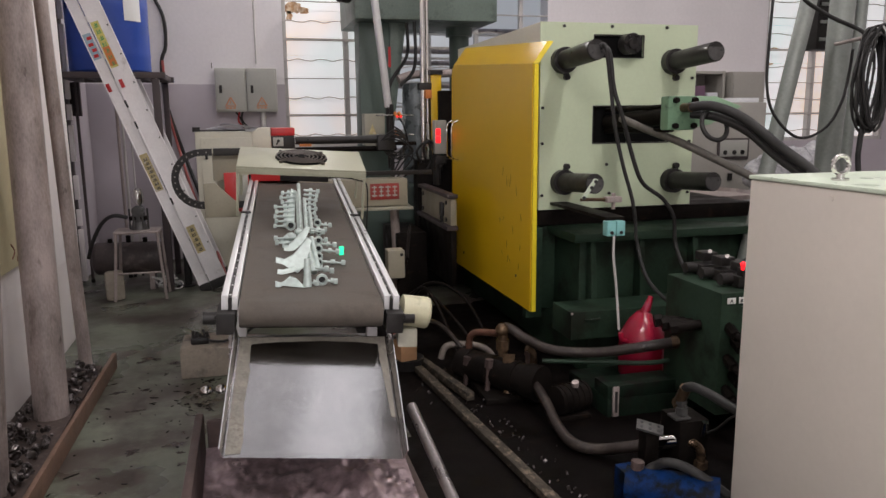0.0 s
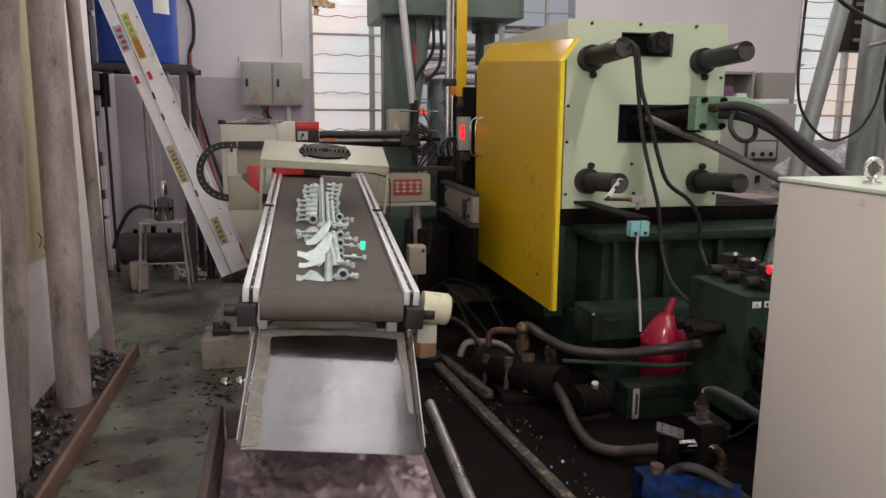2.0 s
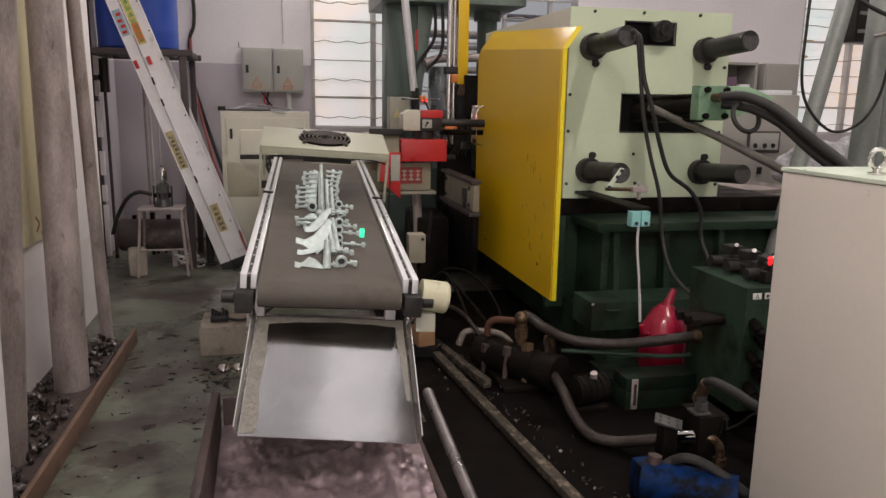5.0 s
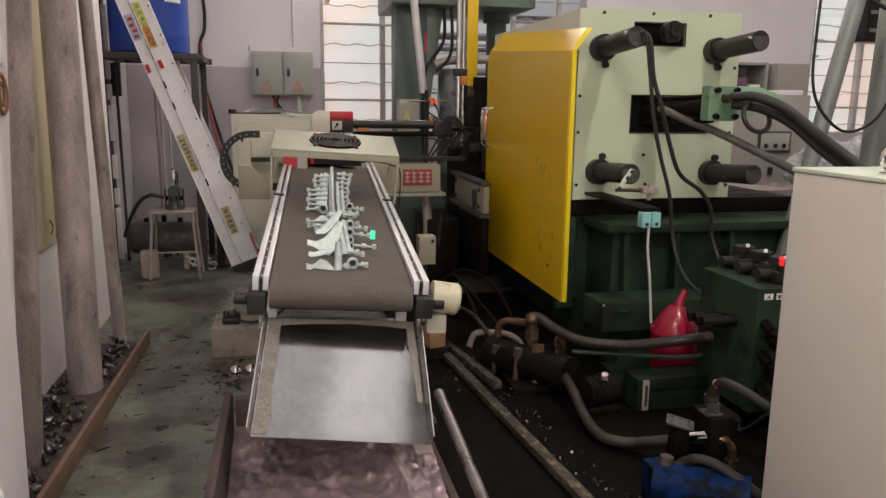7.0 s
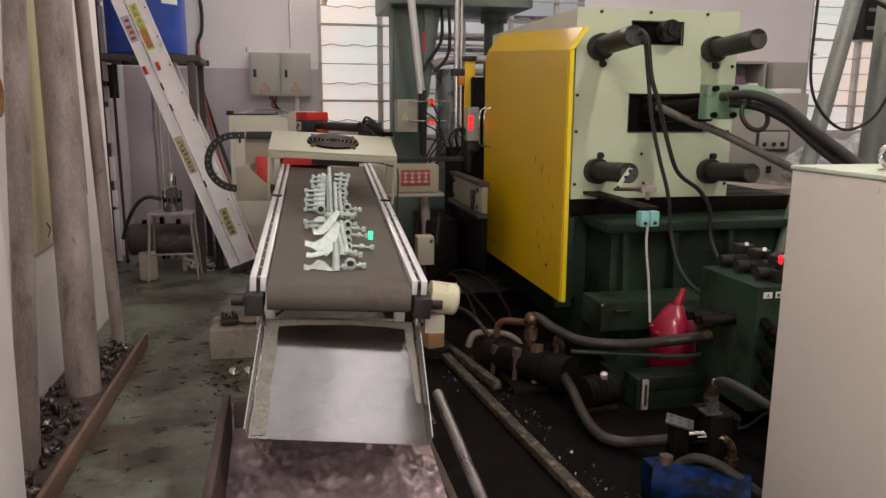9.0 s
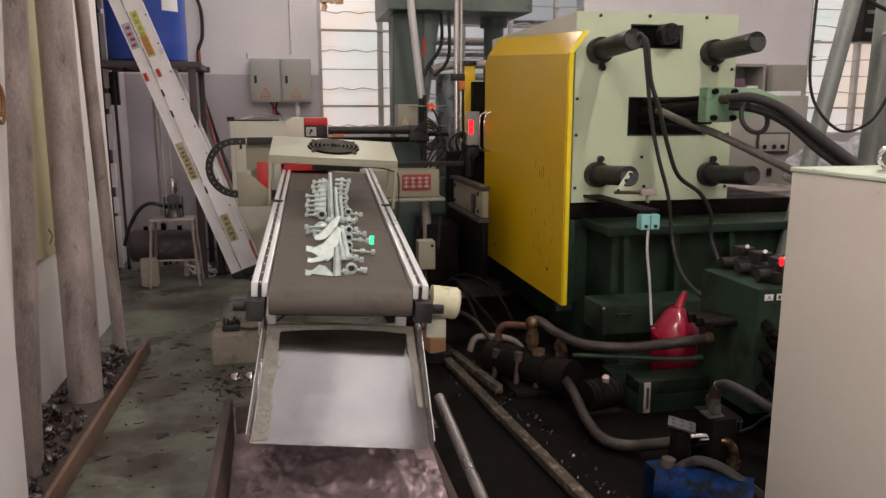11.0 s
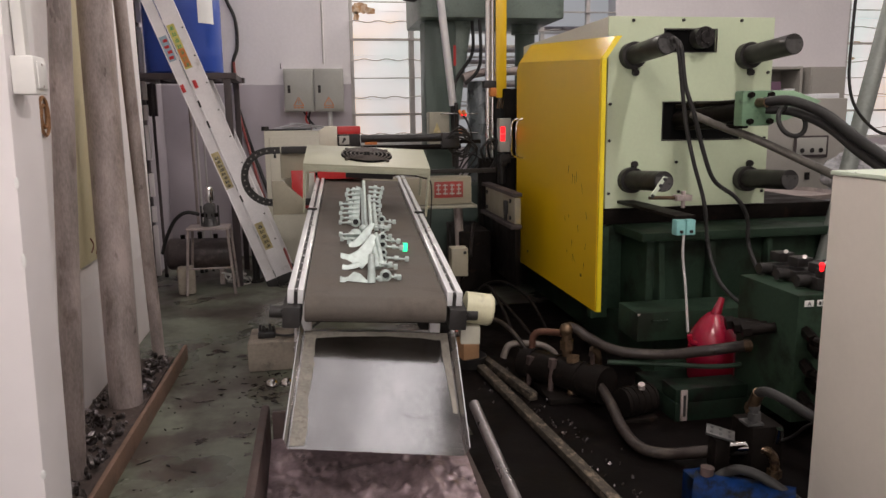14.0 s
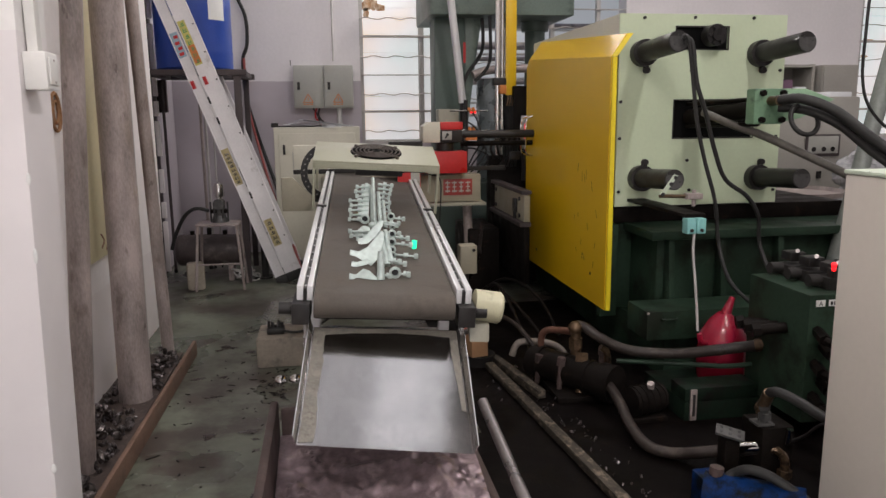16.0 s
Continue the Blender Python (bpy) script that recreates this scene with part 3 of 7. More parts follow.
    part("under_tray", bm, DARKCAST, c, local=True)
    # drive motor at the near end
    bm = B()
    rod(bm, (0.315, 0.06, -0.07), (0.405, 0.06, -0.082), 0.054, 0.057, seg=24)
    rod(bm, (0.405, 0.06, -0.082), (0.414, 0.06, -0.083), 0.057, 0.050, seg=24)
    part("motor_cover", bm, MOTOR_CREAM, c, "cream motor cover", local=True)
    bm = B()
    prism(bm, [(0.0, -0.19), (0.06, -0.17), (0.12, -0.12), (0.02, -0.13)], "x", 0.30, 0.37, 0.004)
    part("motor_bracket", bm, HAMMER, c, local=True)
    return c


conveyor()


def fan_hood():
    """The fan hood that straddles the belt."""
    h = thing("fan_hood", CONV @ pose(0.0, 1.42, 0.0, 7.5, 0, 0), "cream sheet-metal hood with a cooling fan, straddling the belt", "fan hood")
    W, D, Z = 0.325, 0.40, 0.235
    bm = B()
    box(bm, (-W, 0, Z - 0.012), (W, D, Z), 0.004)
    box(bm, (-W, 0, Z - 0.04), (W, 0.012, Z - 0.012), 0.002)
    part("top_panel", bm, HOOD, h, local=True)
    for s in (-1, 1):
        bm = B()
        prism(bm, [(0.0, -0.03), (0.035, -0.03), (0.035, Z - 0.06), (0.09, Z - 0.013), (0.0, Z - 0.013)], "x", s * W, s * (W - 0.012), 0.001)
        part("side_leg", bm, HOOD, h, local=True)
        bm = B()
        box(bm, (s * W, D - 0.04, -0.03), (s * (W - 0.012), D, Z - 0.013))
        part("rear_leg", bm, HOOD, h, local=True)
        bm = B()
        box(bm, (s * (W - 0.014), 0.0, Z - 0.045), (s * (W - 0.06), 0.02, Z - 0.04))
        part("flange", bm, HOOD, h, local=True)
    bm = B()
    box(bm, (-0.11, 0.02, Z - 0.075), (0.135, 0.30, Z - 0.041), 0.006)
    part("fan_body", bm, BLACK, h, local=True)
    g = B()
    for k in range(6):
        rr = 0.022 + k * 0.0215
        tube(g, [(0.0 + rr * math.cos(a), 0.2 + rr * math.sin(a), Z + 0.013) for a in np.linspace(0, 2 * math.pi, 33)], 0.0036, 5, 1, False)
    for a in range(4):
        q = math.radians(45 + 90 * a)
        rod(g, (0.02 * math.cos(q), 0.2 + 0.02 * math.sin(q), Z + 0.014), (0.152 * math.cos(q), 0.2 + 0.152 * math.sin(q), Z + 0.006), 0.004, seg=6)
        rod(g, (0.152 * math.cos(q), 0.2 + 0.152 * math.sin(q), Z), (0.152 * math.cos(q), 0.2 + 0.152 * math.sin(q), Z + 0.014), 0.009, seg=8)
    # black disc paints the shade inside the fan's opening
    d = B()
    rod(d, (0, 0.2, Z + 0.0005), (0, 0.2, Z + 0.004), 0.137, seg=32)
    part("fan_opening_shade", d, BLACK_AND_HOLLOW_SHADE, h, local=True)
    d = B()
    rod(d, (0, 0.2, Z + 0.0045), (0, 0.2, Z + 0.016), 0.03, seg=20)
    part("fan_hub", d, BLACK_AND_HOLLOW_SHADE, h, local=True)
    part("fan_grille", g, GRILLE, h, "dusty dark wire fan grille", local=True)
    bm = B()
    tube(bm, [(0.13, 0.05, Z - 0.06), (0.2, 0.04, Z - 0.05), (0.29, 0.03, Z - 0.06), (0.335, 0.0, Z - 0.09), (0.345, -0.01, -0.1)], 0.004, 6)
    part("cable", bm, RUBBER, h, local=True)


fan_hood()


# ---- castings on the belt ----
# places on the belt: u across, v along, h above its face
ON_BELT = CONV @ Matrix.Translation((0, 0, -0.0195))


def winged_leaf(parent, outline, v, lean, thick=0.007):
    """A thin flared casting: an outline of (u, h) that leans back along the belt."""
    bm = B()
    prism(bm, outline, "y", v, v + thick, 0.002)
    for q in bm.verts:
        q.co.y += lean * q.co.z
    part("winged_casting", bm, CAST, parent, local=True)


def keyed_pin(parent, u0, u1, v, h, r=0.0075):
    """A short turned casting: a stem that ends in a collar and a square foot."""
    d = 1 if u1 > u0 else -1
    bm = B()
    rod(bm, (u0, v, h), (u1 - d * 0.022, v - 0.004, h - 0.003), r * 0.75, r * 0.60, seg=10)
    rod(bm, (u0 + (u1 - u0) * 0.35, v - 0.002, h), (u0 + (u1 - u0) * 0.55, v - 0.002, h), r * 1.45, r * 1.25, seg=12)
    rod(bm, (u1 - d * 0.024, v - 0.004, h - 0.003), (u1 - d * 0.015, v - 0.004, h - 0.003), r * 0.5, seg=8)
    box(bm, (min(u1, u1 - d * 0.016), v - 0.012, h - 0.012), (max(u1, u1 - d * 0.016), v + 0.006, h + 0.007), 0.0025)
    part("pin_casting", bm, CAST, parent, local=True)


def ring_cup(parent, u, v, h, r, arm=None):
    """An open cup whose mouth looks along the belt."""
    bm = B()
    n = 18
    prof = [(r, 0.0), (r * 1.06, -0.004), (r * 1.06, -0.018), (r * 0.70, -0.019), (r * 0.62, -0.004), (r * 0.3, 0.0)]
    rings = [[bm.verts.new((u + a * math.cos(2 * math.pi * k / n), v + y, h + a * math.sin(2 * math.pi * k / n))) for k in range(n)] for a, y in prof]
    for p, q in zip(rings, rings[1:]):
        for k in range(n):
            bm.faces.new((p[k], p[(k + 1) % n], q[(k + 1) % n], q[k]))
    bm.faces.new(rings[0])
    part("cup_casting", bm, CAST, parent, local=True)
    # black disc paints the dark inside of the cup
    bm = B()
    rod(bm, (u, v - 0.0042, h), (u, v - 0.0060, h), r * 0.60, seg=14)
    part("cup_hole_shade", bm, BLACK_MARKS, parent, local=True)
    if arm:
        keyed_pin(parent, u + r * 0.9, arm[0], v - 0.006, arm[1], 0.0072)


def gate_post(parent, a, b, r, name="runner"):
    bm = B()
    rod(bm, a, b, r, r * 0.72, seg=12)
    part(name, bm, CAST, parent, local=True)


def front_castings():
    c = thing("casting_cluster", ON_BELT, "pale zinc castings with flared wings and open cups on the belt", "casting", "castings on the belt")
    # foot of the shot: a leaf to one side, a hooked ring to the other
    winged_leaf(c, [(-0.124, 0.002), (-0.106, 0.001), (-0.098, 0.006), (-0.064, 0.003), (-0.012, 0.0), (-0.030, 0.010), (-0.052, 0.026), (-0.075, 0.031), (-0.094, 0.017), (-0.106, 0.014), (-0.124, 0.018)], 0.15, 1.2)
    ring_cup(c, 0.041, 0.20, 0.020, 0.020, (0.098, 0.016))
    keyed_pin(c, 0.0, 0.030, 0.19, 0.010)
    gate_post(c, (-0.011, 0.16, 0.0), (-0.013, 0.19, 0.098), 0.0155, "sprue")
    gate_post(c, (0.018, 0.33, 0.006), (-0.008, 0.45, 0.105), 0.0145)
    gate_post(c, (0.035, 0.36, 0.010), (0.012, 0.47, 0.110), 0.0130)
    gate_post(c, (-0.012, 0.16, 0.012), (0.0, 0.95, 0.020), 0.0120)
    # large wings flaring up towards the gate
    winged_leaf(c, [(-0.124, 0.036), (-0.102, 0.032), (-0.088, 0.026), (-0.042, 0.002), (-0.012, 0.030), (0.010, 0.112), (-0.006, 0.122), (-0.026, 0.100), (-0.058, 0.064), (-0.090, 0.048), (-0.104, 0.050), (-0.124, 0.054)], 0.33, 0.7, 0.009)
    winged_leaf(c, [(-0.118, 0.004), (-0.098, 0.002), (-0.060, 0.010), (-0.040, 0.020), (-0.058, 0.030), (-0.096, 0.018), (-0.116, 0.020)], 0.31, 0.6)
    winged_leaf(c, [(-0.092, 0.022), (-0.074, 0.020), (-0.050, 0.024), (-0.010, 0.055), (0.016, 0.108), (0.000, 0.112), (-0.030, 0.086), (-0.052, 0.060), (-0.074, 0.038), (-0.092, 0.040)], 0.58, 0.7, 0.009)
    # a row of open cups with their footed pins
    for h, v, tip in ((0.084, 0.54, (0.116, 0.070)), (0.056, 0.52, (0.128, 0.048)), (0.028, 0.50, None), (0.012, 0.47, (0.148, 0.014))):
        ring_cup(c, 0.043, v, h, 0.0165, tip)
    keyed_pin(c, 0.030, 0.092, 0.31, 0.024)
    keyed_pin(c, 0.020, 0.070, 0.28, 0.040)
    bm = B()
    box(bm, (0.012, 0.50, 0.0), (0.034, 0.525, 0.098), 0.005)
    part("gate", bm, CAST, c, local=True)
    # rounded bodies on the other side
    for u, v, h, r in ((-0.062, 0.76, 0.040, 0.026), (-0.098, 0.75, 0.026, 0.015), (-0.030, 0.78, 0.062, 0.018)):
        bm = B()
        ball(bm, (u, v, h), r, 1.0, 0.8, 0.85, 14)
        rod(bm, (u, v, h - r * 0.5), (u + 0.03, v, 0.006), r * 0.45, seg=10)
        part("bulb_casting", bm, CAST, c, local=True)
    for u, h in ((-0.134, 0.036), (-0.128, 0.016), (-0.098, 0.004)):
        keyed_pin(c, -0.040, u, 0.74, h + 0.008)
    keyed_pin(c, 0.02, 0.092, 0.70, 0.050)
    keyed_pin(c, 0.02, 0.082, 0.74, 0.076)


def rear_castings():
    c = thing("casting_cluster", ON_BELT, "pale zinc castings in two combs along tall sprues", "casting", "castings on the belt")
    # two combs of pins climb along the leaning gate
    for k in range(8):
        h = 0.016 + 0.0205 * k
        v = 1.10 + 0.65 * h
        keyed_pin(c, -0.040, (-0.138 if k < 5 else -0.112) + 0.006 * (k % 2), v, h, 0.0088)
    for k in range(7):
        h = 0.052 + 0.0195 * k
        v = 1.12 + 0.65 * h
        keyed_pin(c, 0.004, 0.070 - 0.006 * (k % 2) + (0.010 if k > 4 else 0.0), v, h, 0.0085)
    bm = B()
    prism(bm, [(-0.078, 0.0), (-0.040, 0.0), (-0.034, 0.168), (-0.058, 0.176), (-0.070, 0.09)], "y", 1.10, 1.112, 0.003)
    for q in bm.verts:
        q.co.y += 0.65 * q.co.z
    part("gate", bm, CAST, c, local=True)
    ring_cup(c, -0.058, 1.06, 0.030, 0.022)
    for a, b, r in (((-0.008, 1.08, 0.0), (-0.024, 1.18, 0.208), 0.0115), ((0.018, 1.03, 0.0), (0.003, 1.13, 0.148), 0.0115), ((0.040, 1.00, 0.0), (0.026, 1.10, 0.112), 0.0110), ((-0.020, 1.10, 0.0), (-0.030, 1.20, 0.165), 0.009)):
        gate_post(c, a, b, r, "sprue")
    gate_post(c, (-0.006, 0.82, 0.012), (-0.010, 1.16, 0.020), 0.012)
    # curled piece beside the tall sprues
    ring_cup(c, 0.060, 0.97, 0.066, 0.017, (0.126, 0.058))
    ring_cup(c, 0.066, 0.93, 0.030, 0.015)
    keyed_pin(c, 0.03, 0.104, 0.95, 0.040)


front_castings()
rear_castings()
# small lit marker by the castings
bm = B()
box(bm, (0.135, 0.50, 0.0), (0.155, 0.515, 0.036), 0.003)
bmesh.ops.transform(bm, matrix=ON_BELT @ Matrix.Translation((0, 0.12, 0.0005)), verts=bm.verts)
solid("green_marker", bm, LED_GREEN, "small glowing green marker on the castings", "marker")


# ---- chute and bin under the conveyor ----
def chute():
    c = thing("chute", CONV @ pose(0.0, 0, 0), "scratched stainless steel discharge chute with bent sides", "chute")
    inv = CONV.inverted()
    a, b = inv @ Vector((-0.05, 2.44, 0.575)), inv @ Vector((0.447, 2.44, 0.535))
    p, q = inv @ Vector((-0.100, 1.96, 0.373)), inv @ Vector((0.402, 1.94, 0.312))
    n = (b - a).cross(p - a).normalized()
    if n.z < 0:
        n = -n
    bm = B()
    N = 14
    rows = [[bm.verts.new((a * (1 - i / N) + b * (i / N)) * (1 - j / N) + (p * (1 - i / N) + q * (i / N)) * (j / N) - n * 0.0) for j in range(N + 1)] for i in range(N + 1)]
    for i in range(N):
        for j in range(N):
            bm.faces.new((rows[i][j], rows[i + 1][j], rows[i + 1][j + 1], rows[i][j + 1]))
    bmesh.ops.solidify(bm, geom=bm.faces[:], thickness=0.003)
    part("floor_plate", bm, material("scratched_stainless_plate", (0.50, 0.485, 0.48), 0.125, metal=1.0, vary=0.14, scale=7, fine=60, bump=0.003, rough_vary=0.03), c, local=True)
    for e0, e1, out in ((a, p, -1), (b, q, 1)):
        bm = B()
        lift = n * 0.045 + Vector((out * 0.012, 0, 0))
        t = Vector((out * 0.003, 0, 0))
        vs = [bm.verts.new(v) for v in (e0 + t * 0.3, e1 + t * 0.3, e1 + lift * 0.8, e0 + lift, e0 + t * 1.3, e1 + t * 1.3, e1 + lift * 0.8 + t, e0 + lift + t)]
        for f in ((0, 1, 2, 3), (7, 6, 5, 4), (0, 4, 5, 1), (1, 5, 6, 2), (2, 6, 7, 3), (3, 7, 4, 0)):
            bm.faces.new([vs[i] for i in f])
        part("side_lip", bm, STEEL, c, local=True)
    # worn grey film left along the edges of the plate, with a ragged inner line
    film = material("worn_grey_film", (0.21, 0.195, 0.165), 0.45, metal=0.3, vary=0.25, scale=30, fine=120, bump=0.2, dirt=(0.14, 0.125, 0.105), dirt_at=0.58)

    def on(u, v):
        return (a * (1 - u) + b * u) * (1 - v) + (p * (1 - u) + q * u) * v + n * 0.0012

    def rag(t, k):
        return 0.012 * noise.noise((t * 9, k, 0)) + 0.010 * noise.noise((t * 40, k, 3)) + 0.006 * noise.noise((t * 110, k, 7))

    def arch(t):
        """Inner line: up the left side, over the top, down the right side."""
        if t < 0.4:
            return 0.090 - 0.012 * t + rag(t, 1.0), 0.975 - 2.25 * t
        if t < 0.6:
            s = (t - 0.4) / 0.2
            return 0.10 + 0.83 * s, 0.075 - 0.030 * math.sin(math.pi * s) + rag(t, 2.0) * 0.7
        s = (t - 0.6) / 0.4
        return 0.93 + 0.035 * s + rag(t, 4.0) * 0.8, 0.075 + 0.62 * s

    def rim(t):
        if t < 0.4:
            return 0.008, 0.985 - 2.44 * t
        if t < 0.6:
            return 0.008 + 0.984 * (t - 0.4) / 0.2, 0.006
        return 0.992, 0.006 + 0.70 * (t - 0.6) / 0.4

    bm = B()
    ts = [k / 360 for k in range(361)]
    la, ra = [bm.verts.new(on(*rim(t))) for t in ts], [bm.verts.new(on(*arch(t))) for t in ts]
    for k in range(360):
        bm.faces.new((la[k], ra[k], ra[k + 1], la[k + 1]))
    part("worn_film", bm, film, c, "ragged worn grey film", local=True)


chute()


def bin_box():
    b = thing("scrap_bin", (0.14, 1.75, 0), "dented heat-tinted sheet-metal bin under the chute", "scrap bin")
    bm = B()
    nx, ny = 110, 170
    rnd = random.Random(9)
    X, Y = np.meshgrid(np.linspace(-0.175, 0.462, nx + 1), np.linspace(1.15, 2.40, ny + 1), indexing="ij")
    Z = 0.03 + 0.18 * (Y - 1.15) / 1.25
    for _ in range(520):
        dx, dy, rr = rnd.uniform(-0.16, 0.45), rnd.uniform(1.45, 2.3), rnd.uniform(0.006, 0.015)
        q = ((X - dx) ** 2 + ((Y - dy) / 1.3) ** 2) / (rr * rr)
        Z = Z + rnd.choice((-1, 1)) * rr * rnd.uniform(0.45, 0.85) * np.exp(-q)
    for _ in range(26):
        dx, dy, rr = rnd.uniform(-0.16, 0.45), rnd.uniform(1.45, 2.3), rnd.uniform(0.04, 0.09)
        q = ((X - dx) ** 2 + ((Y - dy) / 1.4) ** 2) / (rr * rr)
        Z = Z + rnd.uniform(-0.016, 0.014) * np.exp(-q)
    # a pressed ring where falling castings have beaten the sheet
    ring = np.hypot(X - 0.15, (Y - 1.98) / 1.1)
    Z = Z + 0.010 * np.exp(-((ring - 0.20) / 0.016) ** 2) - 0.012 * np.exp(-(ring / 0.16) ** 4)
    grid = [[bm.verts.new((X[i, j], Y[i, j], Z[i, j] + 0.004 * noise.noise((X[i, j] * 30, Y[i, j] * 30, 1.0)))) for j in range(ny + 1)] for i in range(nx + 1)]
    for i in range(nx):
        for j in range(ny):
            bm.faces.new((grid[i][j], grid[i + 1][j], grid[i + 1][j + 1], grid[i][j + 1]))
    part("dented_sheet", bm, PURPLE, b, "dented brownish-purple metal sheet")
    for x in (-0.205, 0.464):
        bm = B()
        box(bm, (x, 1.1, 0.0), (x + 0.028, 2.42, 0.33 if x < 0 else 0.15), 0.010)
        part("bin_side", bm, RUST, b)
    bm = B()
    box(bm, (-0.17, 2.41, 0.0), (0.455, 2.43, 0.30), 0.003)
    part("bin_back", bm, RUST, b)


bin_box()
bm = B()
rod(bm, (0.468, 2.115, 0.398), (0.548, 1.25, 0.10), 0.0165, seg=18)
solid("steel_bar", bm, material("dull_steel_bar", (0.22, 0.20, 0.195), 0.36, metal=0.8, vary=0.25, scale=14, bump=0.05), "polished round steel bar leaning in the bin", "bar")


# ---- die-casting machine ----
def machine():
    M = thing("die_casting_machine", (2.0, 4.4, 0), "cold-chamber die-casting machine with cream tail platen and dark green bed", "machine")
    Y = 3.705
    bm = B()
    box(bm, (1.53, Y + 0.012, 0.795), (2.465, 5.3, 1.785), 0.006)
    part("tail_cover", bm, BEIGE, M)
    # front plate with its two windows left open, black sheets behind as their shade
    bm = B()
    holes = [(1.84, 2.13, 1.61, 1.72), (1.845, 2.30, 1.15, 1.345)]
    xs = [1.53, 1.84, 1.845, 2.13, 2.30, 2.465]
    for a, b in zip(xs, xs[1:]):
        z = 0.79
        for h in sorted([h for h in holes if h[0] <= a and h[1] >= b], key=lambda h: h[2]):
            box(bm, (a, Y, z), (b, Y + 0.011, h[2]))
            z = h[3]
        box(bm, (a, Y, z), (b, Y + 0.011, 1.785))
    bmesh.ops.remove_doubles(bm, verts=bm.verts, dist=1e-5)
    part("front_plate", bm, CREAM, M, "pale cream-green front plate")
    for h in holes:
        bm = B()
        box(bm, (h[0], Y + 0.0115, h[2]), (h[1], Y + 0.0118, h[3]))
        part("recess_shade", bm, BLACK_AND_HOLLOW_SHADE, M)
        bm = B()
        for x0, x1, z0, z1 in ((h[0], h[1], h[2] - 0.006, h[2]), (h[0], h[1], h[3], h[3] + 0.006), (h[0] - 0.006, h[0], h[2] - 0.006, h[3] + 0.006), (h[1], h[1] + 0.006, h[2] - 0.006, h[3] + 0.006)):
            box(bm, (x0, Y - 0.003, z0), (x1, Y - 0.0005, z1))
        part("recess_trim", bm, BLACK, M)
    # tie bars with their nuts
    for x, z in ((1.655, 1.585), (2.31, 1.585), (1.665, 0.94), (2.335, 0.93)):
        bar = B()
        rod(bar, (x, Y + 0.02, z), (x, 3.30, z + 0.024), 0.050, seg=28)
        bmesh.ops.bevel(bar, geom=[e for e in bar.edges if len(e.link_faces) == 2 and any(len(f.verts) > 6 for f in e.link_faces)], offset=0.004, segments=2, affect="EDGES")
        tb = part("tie_bar", bar, BLACK, M, "black oxide tie bar")
        bm = B()
        rod(bm, (x, Y - 0.001, z), (x, Y - 0.05, z + 0.002), 0.068, seg=28)
        part("nut", bm, BLACK, tb)
        bm = B()
        dz = -0.085 if z > 1.2 else 0.085
        rod(bm, (x + 0.02, Y - 0.006, z + dz), (x + 0.02, Y - 0.03, z + dz), 0.017, seg=10)
        box(bm, (x + 0.005, Y - 0.012, z + dz * 0.75 - 0.012), (x + 0.035, Y - 0.004, z + dz * 0.75 + 0.012))
        part("lock_screw", bm, BLACK, tb)
        bm = B()
        rod(bm, (x, 3.3003, z + 0.0239), (x, 3.2992, z + 0.024), 0.0452, seg=28)
        part("end_face", bm, WORN, tb, "worn grey bar end")
        for k in range(3):
            bm = B()
            a = k * 2.1 + x
            rod(bm, (x + 0.028 * math.cos(a), 3.301, z + 0.024 + 0.028 * math.sin(a)), (x + 0.028 * math.cos(a), 3.2975, z + 0.024 + 0.028 * math.sin(a)), 0.005, seg=8)
            part("cap_hole_shade", bm, BLACK_MARKS, tb)
    for x, z in ((1.662, 1.765), (1.94, 1.768), (2.27, 1.768), (1.545, 1.34), (1.545, 1.15), (1.548, 0.87), (1.93, 1.50), (1.93, 1.03), (1.95, 0.87), (2.44, 1.15), (2.445, 0.86), (2.44, 1.5)):
        bm = B()
        rod(bm, (x, Y - 0.0005, z), (x, Y - 0.008, z), 0.0085, seg=8)
        part("screw", bm, BLACK, M)
    # wheel in the upper recess
    bm = B()
    rod(bm, (2.03, Y - 0.001, 1.675), (2.03, Y - 0.07, 1.675), 0.055, seg=20)
    rod(bm, (2.03, Y - 0.07, 1.675), (2.03, Y - 0.085, 1.675), 0.03, seg=14)
    for k in range(6):
        a = k * math.pi / 3
        rod(bm, (2.03 + 0.04 * math.cos(a), Y - 0.07, 1.675 + 0.04 * math.sin(a)), (2.03 + 0.04 * math.cos(a), Y - 0.08, 1.675 + 0.04 * math.sin(a)), 0.007, seg=6)
    part("adjusting_wheel", bm, BLACK, M)
    # ejector cylinder in the lower recess
    for z in (1.325, 1.21):
        bm = B()
        rod(bm, (1.92, Y, z), (2.02, 3.20, z + 0.015), 0.011, seg=8)
        part("tie_rod", bm, DARKCAST, M)
    bm = B()
    rod(bm, (1.94, Y + 0.005, 1.255), (2.03, 3.22, 1.295), 0.045, seg=20)
    part("cylinder_barrel", bm, DARKCAST, M)
    bm = B()
    box(bm, (1.95, 3.13, 1.225), (2.10, 3.20, 1.385), 0.008)
    blk = part("cylinder_head", bm, GREEN_LITE, M, "green cylinder head block")
    bm = B()
    prism(bm, [(2.101, 1.235), (2.20, 1.25), (2.37, 1.335), (2.22, 1.385), (2.101, 1.385)], "y", 3.15, 3.26, 0.006)
    part("port_block", bm, material("pale_valve_green", (0.26, 0.40, 0.26), 0.45, vary=0.15, scale=6), blk, "paler green port block")
    for x, z in ((1.985, 1.365), (2.085, 1.365), (1.985, 1.245), (2.085, 1.245)):
        bm = B()
        rod(bm, (x, 3.13, z), (x, 3.108, z), 0.014, seg=6)
